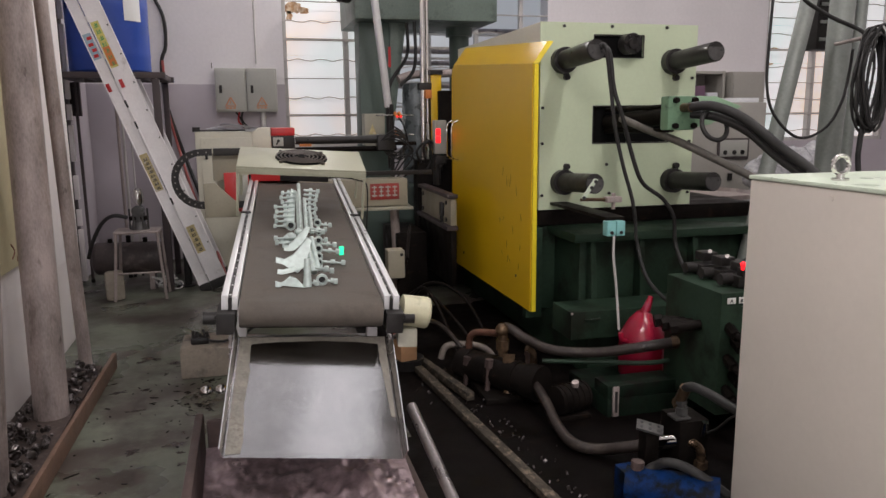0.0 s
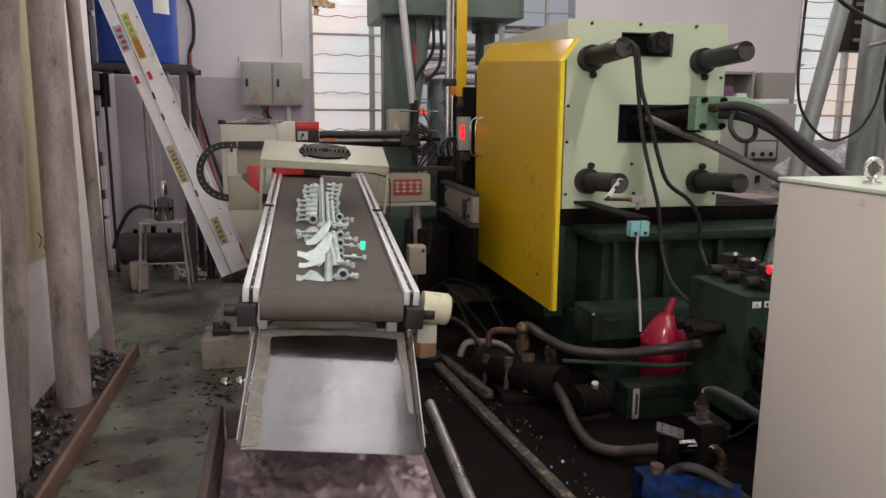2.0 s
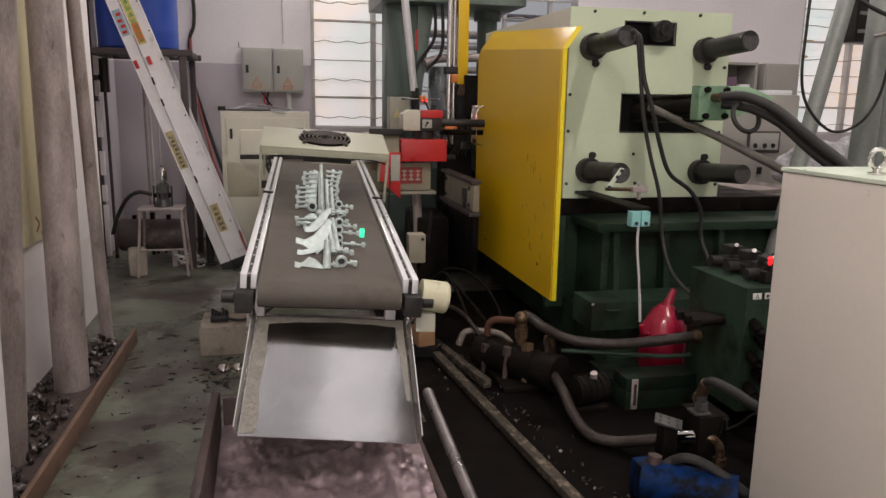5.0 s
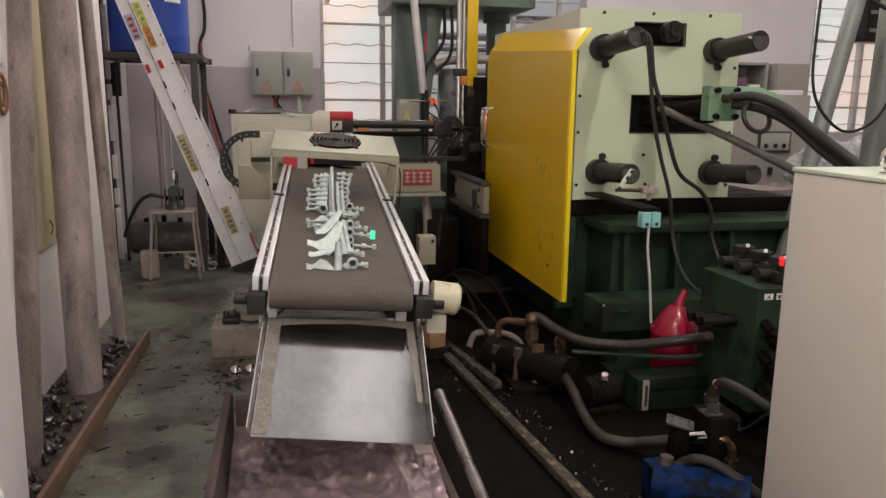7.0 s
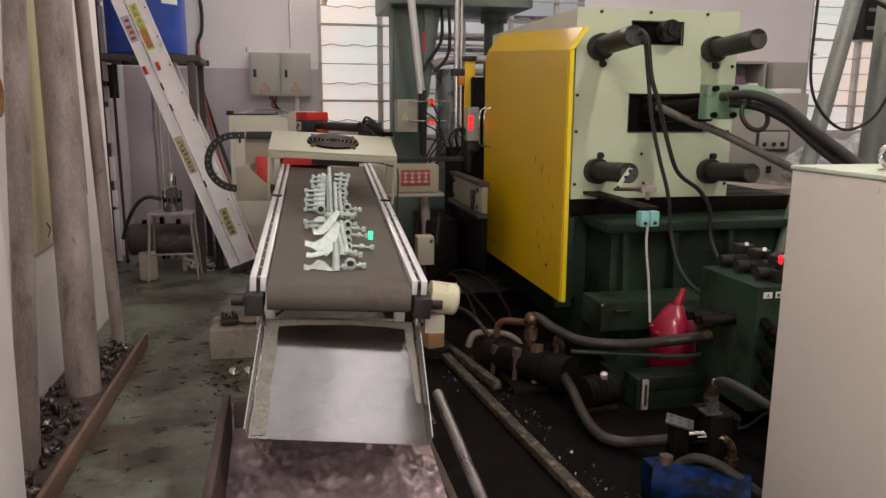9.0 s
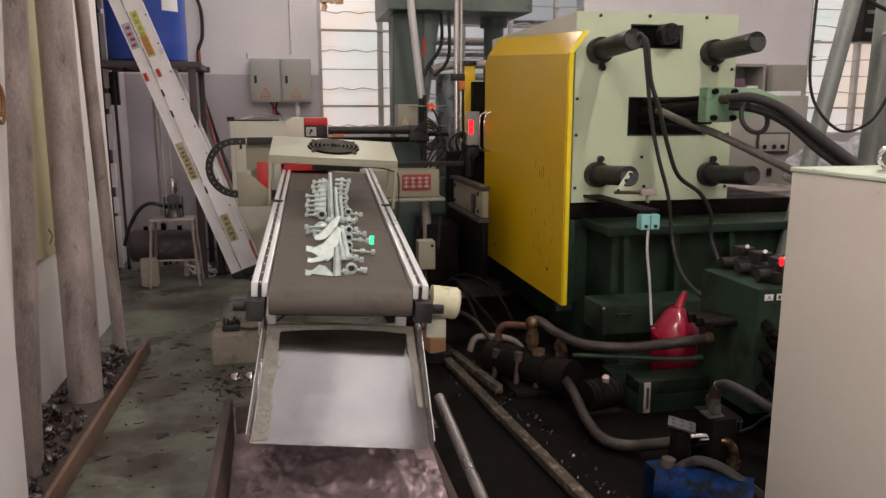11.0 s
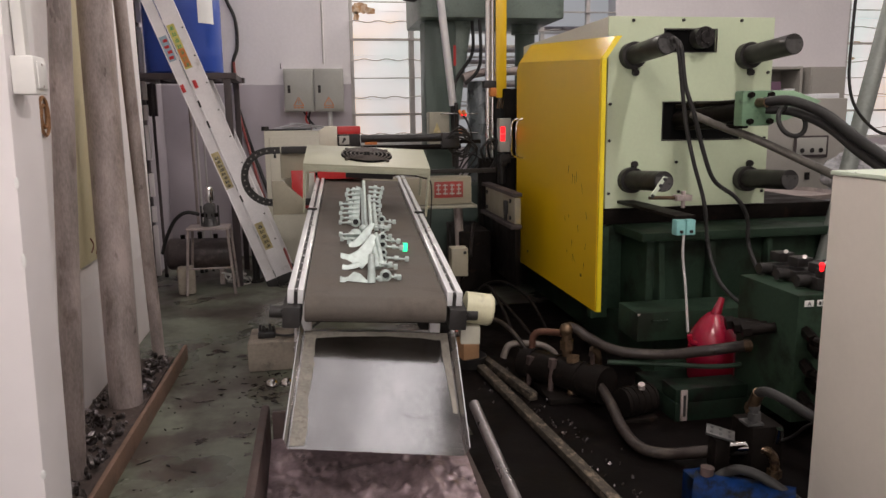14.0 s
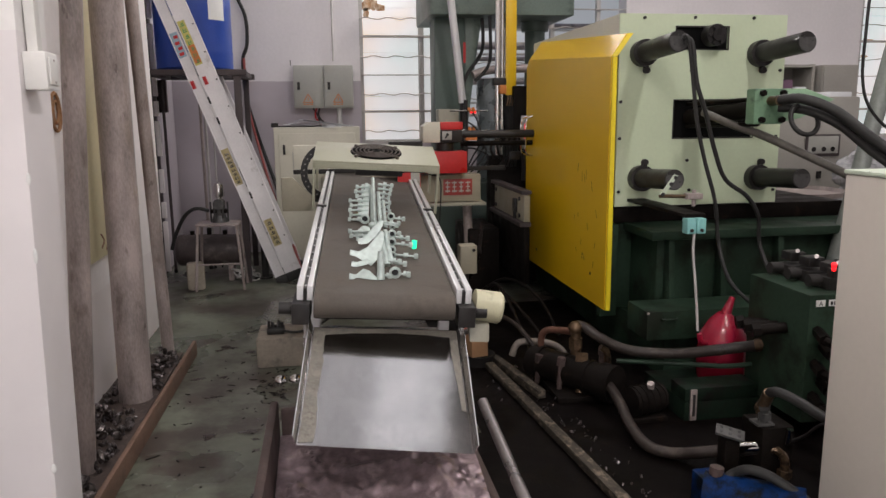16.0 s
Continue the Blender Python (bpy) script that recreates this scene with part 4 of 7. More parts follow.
        part("bolt", bm, DARKCAST, blk)
    bm = B()
    rod(bm, (2.03, 3.13, 1.33), (2.03, 3.06, 1.33), 0.022, seg=12)
    part("hose_fitting", bm, BRASS, blk)
    # limit-switch lever under the lower tie bar
    bm = B()
    prism(bm, [(1.655, 0.992), (1.676, 0.986), (1.606, 0.888), (1.586, 0.896)], "y", 3.285, 3.293, 0.003)
    part("lever", bm, MINT, M, "pale green lever")
    for x, z in ((1.661, 0.976), (1.640, 0.946), (1.600, 0.897)):
        bm = B()
        rod(bm, (x, 3.285, z), (x, 3.281, z), 0.0095, seg=10)
        part("lever_hole_shade", bm, BLACK_MARKS, M)
    bm = B()
    rod(bm, (1.590, 3.30, 0.888), (1.775, 3.3, 0.882), 0.009, seg=10)
    part("push_rod", bm, BRASS, M, "rust-brown push rod")
    bm = B()
    box(bm, (1.72, 3.27, 0.870), (1.80, 3.32, 0.898), 0.004)
    rod(bm, (1.765, 3.295, 0.835), (1.765, 3.295, 0.915), 0.010, seg=10)
    part("slider", bm, GALV, M)
    bm = B()
    for dx in (0, 0.048):
        box(bm, (1.595 + dx, 3.02, 0.745), (1.639 + dx, 3.07, 0.815), 0.006)
    sw = part("limit_switch", bm, CYAN, M, "teal limit switch pair")
    for dx in (0, 0.048):
        bm = B()
        rod(bm, (1.617 + dx, 3.02, 0.762), (1.617 + dx, 3.014, 0.762), 0.008, seg=10)
        part("switch_screw", bm, BLACK, sw)
    bm = B()
    box(bm, (1.60, 3.05, 0.8155), (1.70, 3.72, 0.832), 0.003)
    part("switch_bracket", bm, DARKCAST, M)
    # bed
    bm = B()
    box(bm, (1.50, 3.72, 0.70), (2.90, 6.4, 0.785), 0.008)
    part("bed_deck", bm, DARKCAST, M)
    bm = B()
    box(bm, (1.66, 3.45, 0.22), (2.80, 6.4, 0.66), 0.012)
    part("bed", bm, GREEN, M)
    bm = B()
    box(bm, (1.60, 3.38, 0.655), (2.86, 3.75, 0.70), 0.008)
    part("bed_flange", bm, GREEN, M)
    for x in (1.70, 1.98, 2.30):
        bm = B()
        prism(bm, [(3.40, 0.655), (3.45, 0.655), (3.45, 0.24), (3.36, 0.24)], "x", x, x + 0.03, 0.004)
        part("bed_rib", bm, GREEN, M)
    bm = B()
    box(bm, (1.60, 3.20, 0.0), (2.50, 6.4, 0.222), 0.01)
    part("plinth", bm, GREEN, M)
    bm = B()
    box(bm, (1.475, 3.13, 0.223), (2.30, 3.36, 0.362), 0.006)
    ds = part("drip_shelf", bm, GREEN, M)
    bm = B()
    tube(bm, [(1.545, 3.128, 0.325), (1.545, 3.115, 0.325), (1.62, 3.115, 0.325), (1.62, 3.128, 0.325)], 0.005, 6, 1, False)
    part("shelf_handle", bm, GREEN, ds)
    bm = B()
    ball(bm, (1.479, 3.131, 0.356), 0.008, 1, 0.4, 0.8, 8)
    part("bare_corner", bm, GALV, ds, "bare worn metal corner")
    bm = B()
    box(bm, (1.475, 3.74, 0.222), (1.65, 5.34, 0.695), 0.01)
    part("side_beam", bm, GREEN, M)
    # front end of the clamping unit seen past the guard
    bm = B()
    box(bm, (1.25, 4.50, 0.605), (1.29, 5.32, 0.775), 0.004)
    part("die_carrier", bm, OLIVE, M, "pale olive carrier side plate")
    bm = B()
    box(bm, (1.235, 4.50, 0.78), (1.30, 5.39, 0.805), 0.004)
    part("carrier_rail", bm, STANDPAINT, M)
    bm = B()
    box(bm, (1.225, 4.50, 0.572), (1.30, 5.39, 0.60), 0.004)
    part("carrier_rail", bm, STANDPAINT, M)
    bm = B()
    box(bm, (1.252, 4.50, 0.20), (1.29, 5.39, 0.57), 0.004)
    part("carrier_skirt", bm, DARKCAST, M)
    for y, z in ((5.26, 0.745), (5.26, 0.635), (4.60, 0.745), (4.60, 0.635)):
        bm = B()
        rod(bm, (1.2495, y, z), (1.240, y, z), 0.014, seg=6)
        part("bolt", bm, BLACK, M)
    bm = B()
    box(bm, (1.228, 4.66, 0.65), (1.2495, 4.72, 0.74), 0.006)
    rod(bm, (1.238, 4.69, 0.65), (1.236, 4.68, 0.605), 0.012, seg=10)
    part("limit_switch", bm, BLACK, M)
    bm = B()
    box(bm, (1.24, 5.40, 0.0), (1.70, 5.56, 0.98), 0.01)
    part("die_platen", bm, DARKCAST, M)
    # block added to darken the view past the guard
    bm = B()
    box(bm, (1.45, 5.56, 0.60), (1.95, 5.9, 1.50), 0.012)
    part("dark_backing_block", bm, DARKCAST, M)
    for k in range(5):
        bm = B()
        tube(bm, [(1.26 + 0.04 * k, 5.38, 0.96), (1.22 + 0.05 * k, 5.33, 1.05 + 0.03 * (k % 2)), (1.30 + 0.03 * k, 5.34, 1.12), (1.34 + 0.02 * k, 5.36, 1.0), (1.30 + 0.03 * k, 5.38, 0.90)], 0.010, 6)
        part("die_hose", bm, RUBBER, M)
    return M


MACHINE = machine()


def guard():
    g = thing("safety_guard", (1.44, 3.6, 0.25), "yellow sheet-metal safety guard with folded top and scuffed paint", "guard")
    X = 1.44
    bm = B()
    prism(bm, [(3.585, 0.255), (5.15, 0.25), (5.15, 1.60), (5.09, 1.655), (3.585, 1.56)], "x", X, X + 0.006)
    part("panel", bm, YELLOW, g)
    # top fold leans towards the machine
    bm = B()
    vs = [bm.verts.new(v) for v in ((X, 3.585, 1.5605), (X, 5.088, 1.6555), (X + 0.075, 5.05, 1.77), (X + 0.085, 3.60, 1.675), (X + 0.006, 3.585, 1.5605), (X + 0.006, 5.088, 1.6555), (X + 0.081, 5.05, 1.77), (X + 0.091, 3.60, 1.675))]
    for f in ((0, 1, 2, 3), (7, 6, 5, 4), (0, 4, 5, 1), (1, 5, 6, 2), (2, 6, 7, 3), (3, 7, 4, 0)):
        bm.faces.new([vs[i] for i in f])
    part("top_fold", bm, YELLOW, g)
    bm = B()
    box(bm, (X + 0.0065, 3.575, 0.255), (X + 0.03, 3.584, 1.56), 0.001)
    part("edge_fold", bm, YELLOW_EDGE, g, "brighter yellow folded edge")
    bm = B()
    vs = [bm.verts.new(v) for v in ((X - 0.001, 3.5835, 1.562), (X + 0.03, 3.575, 1.562), (X + 0.115, 3.59, 1.675), (X + 0.092, 3.60, 1.677), (X - 0.001, 3.5845, 1.562), (X + 0.03, 3.583, 1.562), (X + 0.115, 3.597, 1.675), (X + 0.092, 3.605, 1.677))]
    for f in ((0, 1, 2, 3), (7, 6, 5, 4), (0, 4, 5, 1), (1, 5, 6, 2), (2, 6, 7, 3), (3, 7, 4, 0)):
        bm.faces.new([vs[i] for i in f])
    part("fold_end", bm, YELLOW_EDGE, g)
    # black discs painted on as the panel's dark holes
    for y, z in ((3.80, 0.41), (4.85, 0.36)):
        bm = B()
        rod(bm, (X - 0.0005, y, z), (X - 0.004, y, z), 0.009, seg=8)
        part("rivet", bm, BLACK_MARKS, g)
    # scuffs of bare dirt on the panel
    rnd = random.Random(3)
    for _ in range(16):
        y, z, a, l = rnd.uniform(3.62, 4.1), rnd.uniform(0.45, 1.0), rnd.uniform(0.8, 1.9), rnd.uniform(0.015, 0.06)
        bm = B()
        bmesh.ops.create_cube(bm, size=1, matrix=Matrix.Translation((X - 0.0006, y, z)) @ Matrix.Rotation(a, 4, "X") @ Matrix.Diagonal((0.0008, l, 0.003, 1)))
        part("scuff", bm, BLACK_MARKS, g)
    for y in (4.98, 5.11):
        bm = B()
        tube(bm, [(X - 0.002, y, 1.27), (X - 0.045, y, 1.24), (X - 0.05, y, 1.12), (X - 0.045, y, 1.02), (X - 0.002, y, 1.0)], 0.006, 6)
        part("handle", bm, CHROME, g)
    bm = B()
    box(bm, (X + 0.007, 3.66, 0.20), (X + 0.10, 3.72, 0.70), 0.004)
    part("support_post", bm, GREEN, g)


guard()


# ---- white control cabinet near the camera ----
def white_cabinet():
    c = thing("control_cabinet", (1.75, 1.35, 0), "off-white steel control cabinet with a mint-green top", "cabinet")
    bm = B()
    box(bm, (1.425, 0.75, 0.03), (2.15, 1.815, 1.108), 0.006)
    part("body", bm, OFFWHITE, c)
    bm = B()
    box(bm, (1.421, 0.746, 1.109), (2.154, 1.819, 1.121), 0.004)
    part("top_plate", bm, MINT, c, "pale mint top plate")
    bm = B()
    box(bm, (1.45, 0.78, 0.0), (2.12, 1.79, 0.03))
    part("plinth", bm, BLACK, c)
    bm = B()
    rod(bm, (1.515, 1.575, 1.1215), (1.515, 1.575, 1.127), 0.022, seg=16)
    rod(bm, (1.515, 1.575, 1.127), (1.515, 1.575, 1.137), 0.011, seg=12)
    tube(bm, [(1.515 + 0.022 * math.cos(a), 1.575 - 0.004 * math.cos(a), 1.162 + 0.024 * math.sin(a)) for a in np.linspace(-math.pi / 2, 1.5 * math.pi, 17)], 0.006, 8, 1, False)
    part("lifting_eye", bm, CHROME, c, "steel lifting eye bolt")
    for y in (1.35,):
        bm = B()
        rod(bm, (1.4248, 1.50, 1.085), (1.4225, 1.50, 1.085), 0.008, seg=12)
        part("rivet", bm, OFFWHITE, c)
    bm = B()
    box(bm, (1.80, 1.55, 1.1215), (1.95, 1.70, 1.135), 0.006)
    part("gland_plate", bm, MINT, c)


white_cabinet()


# ---- left side: leaning pipes, boards, scrap gutter ----
def leaning_pipe(base, top, r, mat, label, group):
    p = thing("steel_pipe", base, label, "pipe", group)
    a, b = Vector(base), Vector(top)
    bm = B()
    rod(bm, a, b, r, seg=28, caps=False)
    d = (b - a).normalized()
    rod(bm, a + d * 0.001, b - d * 0.001, r * 0.92, seg=28, caps=False)
    part("tube", bm, mat, p)
    return p


leaning_pipe((-0.888, 3.38, 0.0), (-0.925, 3.66, 3.4), 0.072, GALV, "thick grey galvanized pipe standing in the scrap gutter", "pipes along the wall")
leaning_pipe((-0.896, 2.66, 0.0), (-0.725, 2.80, 3.4), 0.037, GALV, "slim grey galvanized pipe leaning beside the wall", "pipes along the wall")
leaning_pipe((-0.888, 4.10, 0.0), (-1.000, 4.26, 3.2), 0.033, GALV, "slim grey galvanized pipe leaning beside the wall", "pipes along the wall")
for y0, y1, z0, mat in ((3.39, 3.86, 0.645, BOARD), (4.02, 4.31, 0.80, WOOD)):
    bm = B()
    box(bm, (-1.046, y0, z0), (-1.028, y1, 3.0), 0.003)
    solid("wall_board", bm, mat, "pale yellow board fixed flat on the wall", "board", "wall boards")
bm = B()
tube(bm, [(-1.0275, 3.56, 0.69), (-1.0275, 3.60, 0.72), (-1.0275, 3.56, 0.755)], 0.004, 6)
tube(bm, [(-1.0275, 3.63, 0.67), (-1.0275, 3.65, 0.70)], 0.004, 6)
solid("red_marking", bm, material("faded_red_brush_mark", (0.20, 0.07, 0.05), 0.8), "faded red brush mark on the yellow board", "mark")
bm = B()
box(bm, (-0.797, 1.6, 0.0), (-0.778, 4.02, 0.082), 0.004, Matrix.Translation((0, 0, 0)) @ Matrix.Rotation(radians(-0.8), 4, "Z"))
solid("kick_board", bm, WOOD, "old reddish-brown plank on edge along a gutter", "plank")
bm = B()
rnd = random.Random(21)
for _ in range(380):
    x, y = rnd.uniform(-1.02, -0.80), rnd.uniform(1.7, 4.0)
    if math.hypot(x + 0.865, y - 3.27) < 0.12:
        continue
    s = rnd.uniform(0.007, 0.020)
    m = Matrix.Translation((x, y, 0.012 + rnd.random() * 0.05)) @ Euler([rnd.uniform(0, 6) for _ in range(3)]).to_matrix().to_4x4() @ Matrix.Diagonal((s * rnd.uniform(0.7, 2.0), s, s * rnd.uniform(0.5, 1), 1))
    bmesh.ops.create_icosphere(bm, subdivisions=1, radius=1, matrix=m)
tagged(part("scrap_pieces", bm, SCRAP), "heap of small shiny metal scrap in the gutter", "scrap", kind="stuff")
bm = B()
box(bm, (-1.049, 1.7, 0.0005), (-0.80, 4.05, 0.012))
tagged(part("gutter_bed", bm, material("brown_gutter_dirt", (0.060, 0.042, 0.036), 0.8, vary=0.5, scale=14, bump=0.5, dirt=(0.11, 0.085, 0.075), dirt_at=0.60)), "dark dirty gutter beside the wall", "gutter", kind="structure")

bm = B()
tube(bm, [(-1.043, 3.18 + 0.05 * math.cos(a), 1.308 + 0.075 * math.sin(a)) for a in np.linspace(0, 2 * math.pi, 21)], 0.007, 6, 1, False)
tube(bm, [(-1.043, 3.18 + 0.028 * math.cos(a), 1.308 + 0.045 * math.sin(a)) for a in np.linspace(0, 2 * math.pi, 17)], 0.006, 6, 1, False)
solid("straw_ring", bm, material("woven_straw", (0.32, 0.17, 0.08), 0.8, vary=0.3, scale=40, bump=0.4), "brown woven ring hung on the wall", "ring")

# switch box and its conduit on the pier
s = thing("wall_switch", (-0.70, 2.06, 1.36), "white plastic switch box on the pier", "switch")
bm = B()
box(bm, (-0.7275, 2.02, 1.352), (-0.672, 2.105, 1.447), 0.005)
part("case", bm, PLASTIC_W, s)
bm = B()
box(bm, (-0.6715, 2.032, 1.366), (-0.667, 2.093, 1.433), 0.003)
r = part("cover_plate", bm, PLASTIC_W, s)
for z in (1.372, 1.427):
    bm = B()
    rod(bm, (-0.667, 2.062, z), (-0.6655, 2.062, z), 0.003, seg=8)
    part("screw", bm, GALV, r)
bm = B()
box(bm, (-0.722, 2.045, 1.4475), (-0.696, 2.078, 4.5), 0.003)
part("conduit", bm, PLASTIC_W, s)


# ---- ladder ----
def ladder():
    x0, x1, z1 = -0.345, -1.368, 2.80
    l = thing("ladder", (x0, 5.95, 0), "worn aluminium step ladder with yellow warning stickers, leaning on the wall", "ladder")
    d = Vector((x1 - x0, 0, z1)).normalized()
    side = Vector((d.z, 0, -d.x))
    m = Matrix((side, Vector((0, 1, 0)), d)).transposed().to_4x4()
    m.translation = Vector((x0, 0, 0.0))
    L = math.hypot(x1 - x0, z1)
    for y, lo, hi in ((5.78, -0.045, 0.030), (5.785, 0.038, 0.165), (6.14, -0.045, 0.030), (6.135, 0.038, 0.160)):
        bm = B()
        prism(bm, [(lo, y - 0.016), (lo + 0.006, y - 0.016), (lo + 0.006, y - 0.004), (hi - 0.006, y - 0.004), (hi - 0.006, y - 0.016), (hi, y - 0.016), (hi, y + 0.02), (hi - 0.006, y + 0.02), (hi - 0.006, y + 0.004), (lo + 0.006, y + 0.004), (lo + 0.006, y + 0.02), (lo, y + 0.02)], "z", 0.03, L)
        bmesh.ops.transform(bm, matrix=m, verts=bm.verts)
        r = part("rail", bm, ALU_WORN, l)
        bm = B()
        box(bm, (lo - 0.004, y - 0.02, -0.012), (hi + 0.004, y + 0.026, 0.06), 0.006, m)
        part("rubber_foot", bm, RUBBER, r)
    for k in range(10):
        bm = B()
        q = m @ Matrix.Translation((0, 5.96, 0.24 + k * 0.27)) @ Matrix.Rotation(radians(17), 4, "Y")
        box(bm, (-0.04, -0.168, -0.012), (0.12, 0.168, 0.012), 0.003, q)
        part("step", bm, ALU_WORN, l)
    # stickers: lateral span, span along the rail, face, ink
    for lo, hi, z0, z1b, face, ink, size in ((0.046, 0.100, 1.75, 2.08, LABEL_BRIGHT, INK_G, 0.046), (-0.038, 0.020, 0.83, 1.12, LABEL_Y, BLACK_MARKS, 0.032), (0.046, 0.108, 0.29, 0.51, LABEL_Y, BLACK_MARKS, 0.040)):
        y = 5.7805 if lo > 0 else 5.7755
        bm = B()
        box(bm, (lo, y - 0.0012, z0), (hi, y - 0.0002, z1b), 0, m)
        st = part("sticker", bm, face, l, "yellow warning sticker")
        bm = B()
        mid, w = (lo + hi) / 2, (hi - lo) * 0.28
        k, z = 0, z0 + 0.014
        while z + size * 0.75 < z1b:
            box(bm, (mid - w, y - 0.0022, z), (mid + w, y - 0.0013, z + size * 0.12), 0, m)
            box(bm, (mid - w * 0.8, y - 0.0022, z + size * 0.30), (mid + w * 0.8, y - 0.0013, z + size * 0.40), 0, m)
            box(bm, (mid - w * (0.2 + 0.5 * (k % 2)), y - 0.0025, z - 0.002), (mid - w * (0.2 + 0.5 * (k % 2)) + 0.006, y - 0.0012, z + size * 0.62), 0, m)
            box(bm, (mid + w * 0.5, y - 0.0025, z + size * 0.1), (mid + w * 0.5 + 0.005, y - 0.0012, z + size * 0.6), 0, m)
            z += size
            k += 1
        part("lettering", bm, ink, st)
    bm = B()
    box(bm, (0.050, 5.7783, 1.765), (0.097, 5.7792, 1.90), 0, m)
    part("sticker", bm, LABEL_O, l, "orange band on the sticker")
    bm = B()
    box(bm, (-0.040, 5.7743, 1.835), (0.018, 5.7753, 2.02), 0, m)
    st = part("sticker", bm, LABEL_BLUE, l, "pale blue sticker with red marks")
    bm = B()
    for k, z in enumerate((1.85, 1.89, 1.93, 1.975)):
        box(bm, (-0.028 + 0.008 * (k % 2), 5.7732, z), (0.006 + 0.006 * (k % 2), 5.7742, z + 0.022), 0.002, m)
    part("lettering", bm, RED, st)
    # dark rivets and latch pins in the groove between the rails
    for k in range(9):
        bm = B()
        rod(bm, m @ Vector((0.150, 5.768, 0.35 + 0.21 * k)), m @ Vector((0.150, 5.764, 0.35 + 0.21 * k)), 0.006, seg=8)
        part("rivet", bm, BLACK, l)
    for z in (0.70, 1.30, 1.46):
        bm = B()
        box(bm, (0.026, 5.766, z), (0.044, 5.776, z + 0.055), 0.003, m)
        part("latch", bm, BLACK, l)
    for z in (1.60,):
        bm = B()
        box(bm, (-0.04, 5.765, z), (-0.012, 5.7735, z + 0.06), 0.003, m)
        part("red_clip", bm, RED, l, "red plastic clip")
        bm = B()
        box(bm, (0.056, 5.764, z + 0.0), (0.082, 5.7805, z + 0.06), 0.004, m)
        part("red_clip", bm, RED, l, "red plastic clip")


ladder()


# ---- blue drum on its stand ----
def drum_and_stand():
    s = thing("drum_stand", (-0.95, 6.2, 0), "dark brown welded steel stand", "stand")
    for x, y, w, z in ((-1.305, 5.86, 0.04, 1.33), (-0.62, 5.86, 0.026, 0.0), (-1.305, 6.52, 0.04, 1.33), (-0.62, 6.52, 0.022, 0.0)):
        bm = B()
        box(bm, (x - w, y - 0.022, z), (x + w, y + 0.022, 1.595), 0.003)
        part("leg", bm, STANDPAINT, s)
    for a, b in (((-1.30, 5.83, 1.596), (-0.55, 5.89, 1.64)), ((-1.30, 6.49, 1.596), (-0.55, 6.55, 1.64)), ((-1.28, 5.89, 1.596), (-1.22, 6.49, 1.64)), ((-0.63, 5.89, 1.596), (-0.57, 6.49, 1.64))):
        bm = B()
        box(bm, a, b, 0.003)
        part("top_rail", bm, STANDPAINT, s)
    for x in (-1.1, -0.93, -0.77):
        bm = B()
        box(bm, (x - 0.04, 5.895, 1.604), (x + 0.04, 6.485, 1.638), 0.003)
        part("slat", bm, STANDPAINT, s)
    d = thing("plastic_drum", (-0.965, 6.17, 1.641), "tall blue plastic drum with a white label, on the stand", "drum")
    bm = B()
    prof = [(0.27, 1.642), (0.288, 1.66), (0.288, 1.76), (0.290, 1.775), (0.288, 1.79), (0.29, 2.1), (0.292, 2.115), (0.29, 2.13), (0.288, 2.42), (0.27, 2.50), (0.20, 2.525)]
    lathe(bm, prof, (-0.965, 6.17, 0), 36)
    part("shell", bm, BLUE, d)
    bm = B()
    seg = [math.radians(a) for a in range(-58, -29, 4)]
    r = 0.2925
    lo = [bm.verts.new((-0.965 + r * math.cos(a), 6.17 + r * math.sin(a), 2.01)) for a in seg]
    hi = [bm.verts.new((-0.965 + r * math.cos(a), 6.17 + r * math.sin(a), 2.35)) for a in seg]
    for k in range(len(seg) - 1):
        bm.faces.new((lo[k], lo[k + 1], hi[k + 1], hi[k]))
    part("label", bm, WHITE, d, "white paper label")
    bm = B()
    rod(bm, (-0.86, 6.1, 2.525), (-0.86, 6.1, 2.55), 0.035, seg=16)
    part("bung", bm, BLUE, d)


drum_and_stand()
# strip of pale blocks on a dark batten, and thin poles beside it
j = thing("pale_wall_strip", (-1.33, 6.33, 0), "pale painted wall strip with dark gaps", "wall strip", kind="structure")
bm = B()
box(bm, (-1.349, 6.30, 0.0), (-1.334, 6.42, 3.2), 0.002)
part("batten", bm, STANDPAINT, j)
for z0, z1 in ((0.02, 0.44), (0.47, 0.60), (0.68, 0.87), (0.98, 1.26), (1.30, 1.42), (1.46, 2.02), (2.06, 3.1)):
    bm = B()
    box(bm, (-1.3335, 6.305, z0), (-1.30, 6.35, z1), 0.003)
    part("pale_block", bm, WALL_NEAR, j)
for x, y, r, mat in ((-1.262, 6.34, 0.012, STANDPAINT), (-0.992, 6.45, 0.013, GALV), (-0.960, 6.47, 0.010, FRAME), (-0.905, 6.50, 0.007, FRAME)):
    p = thing("thin_pole", (x, y, 0), "thin grey pole standing against the wall", "pole", "thin poles by the drum stand")
    bm = B()
    rod(bm, (x, y, 0.0), (x - 0.01, y + 0.03, 1.59), r, seg=12)
    part("shaft", bm, mat, p)
    bm = B()
    rod(bm, (x, y, 0.0), (x, y, 0.03), r * 1.35, seg=12)
    part("end_cap", bm, RUBBER, p)


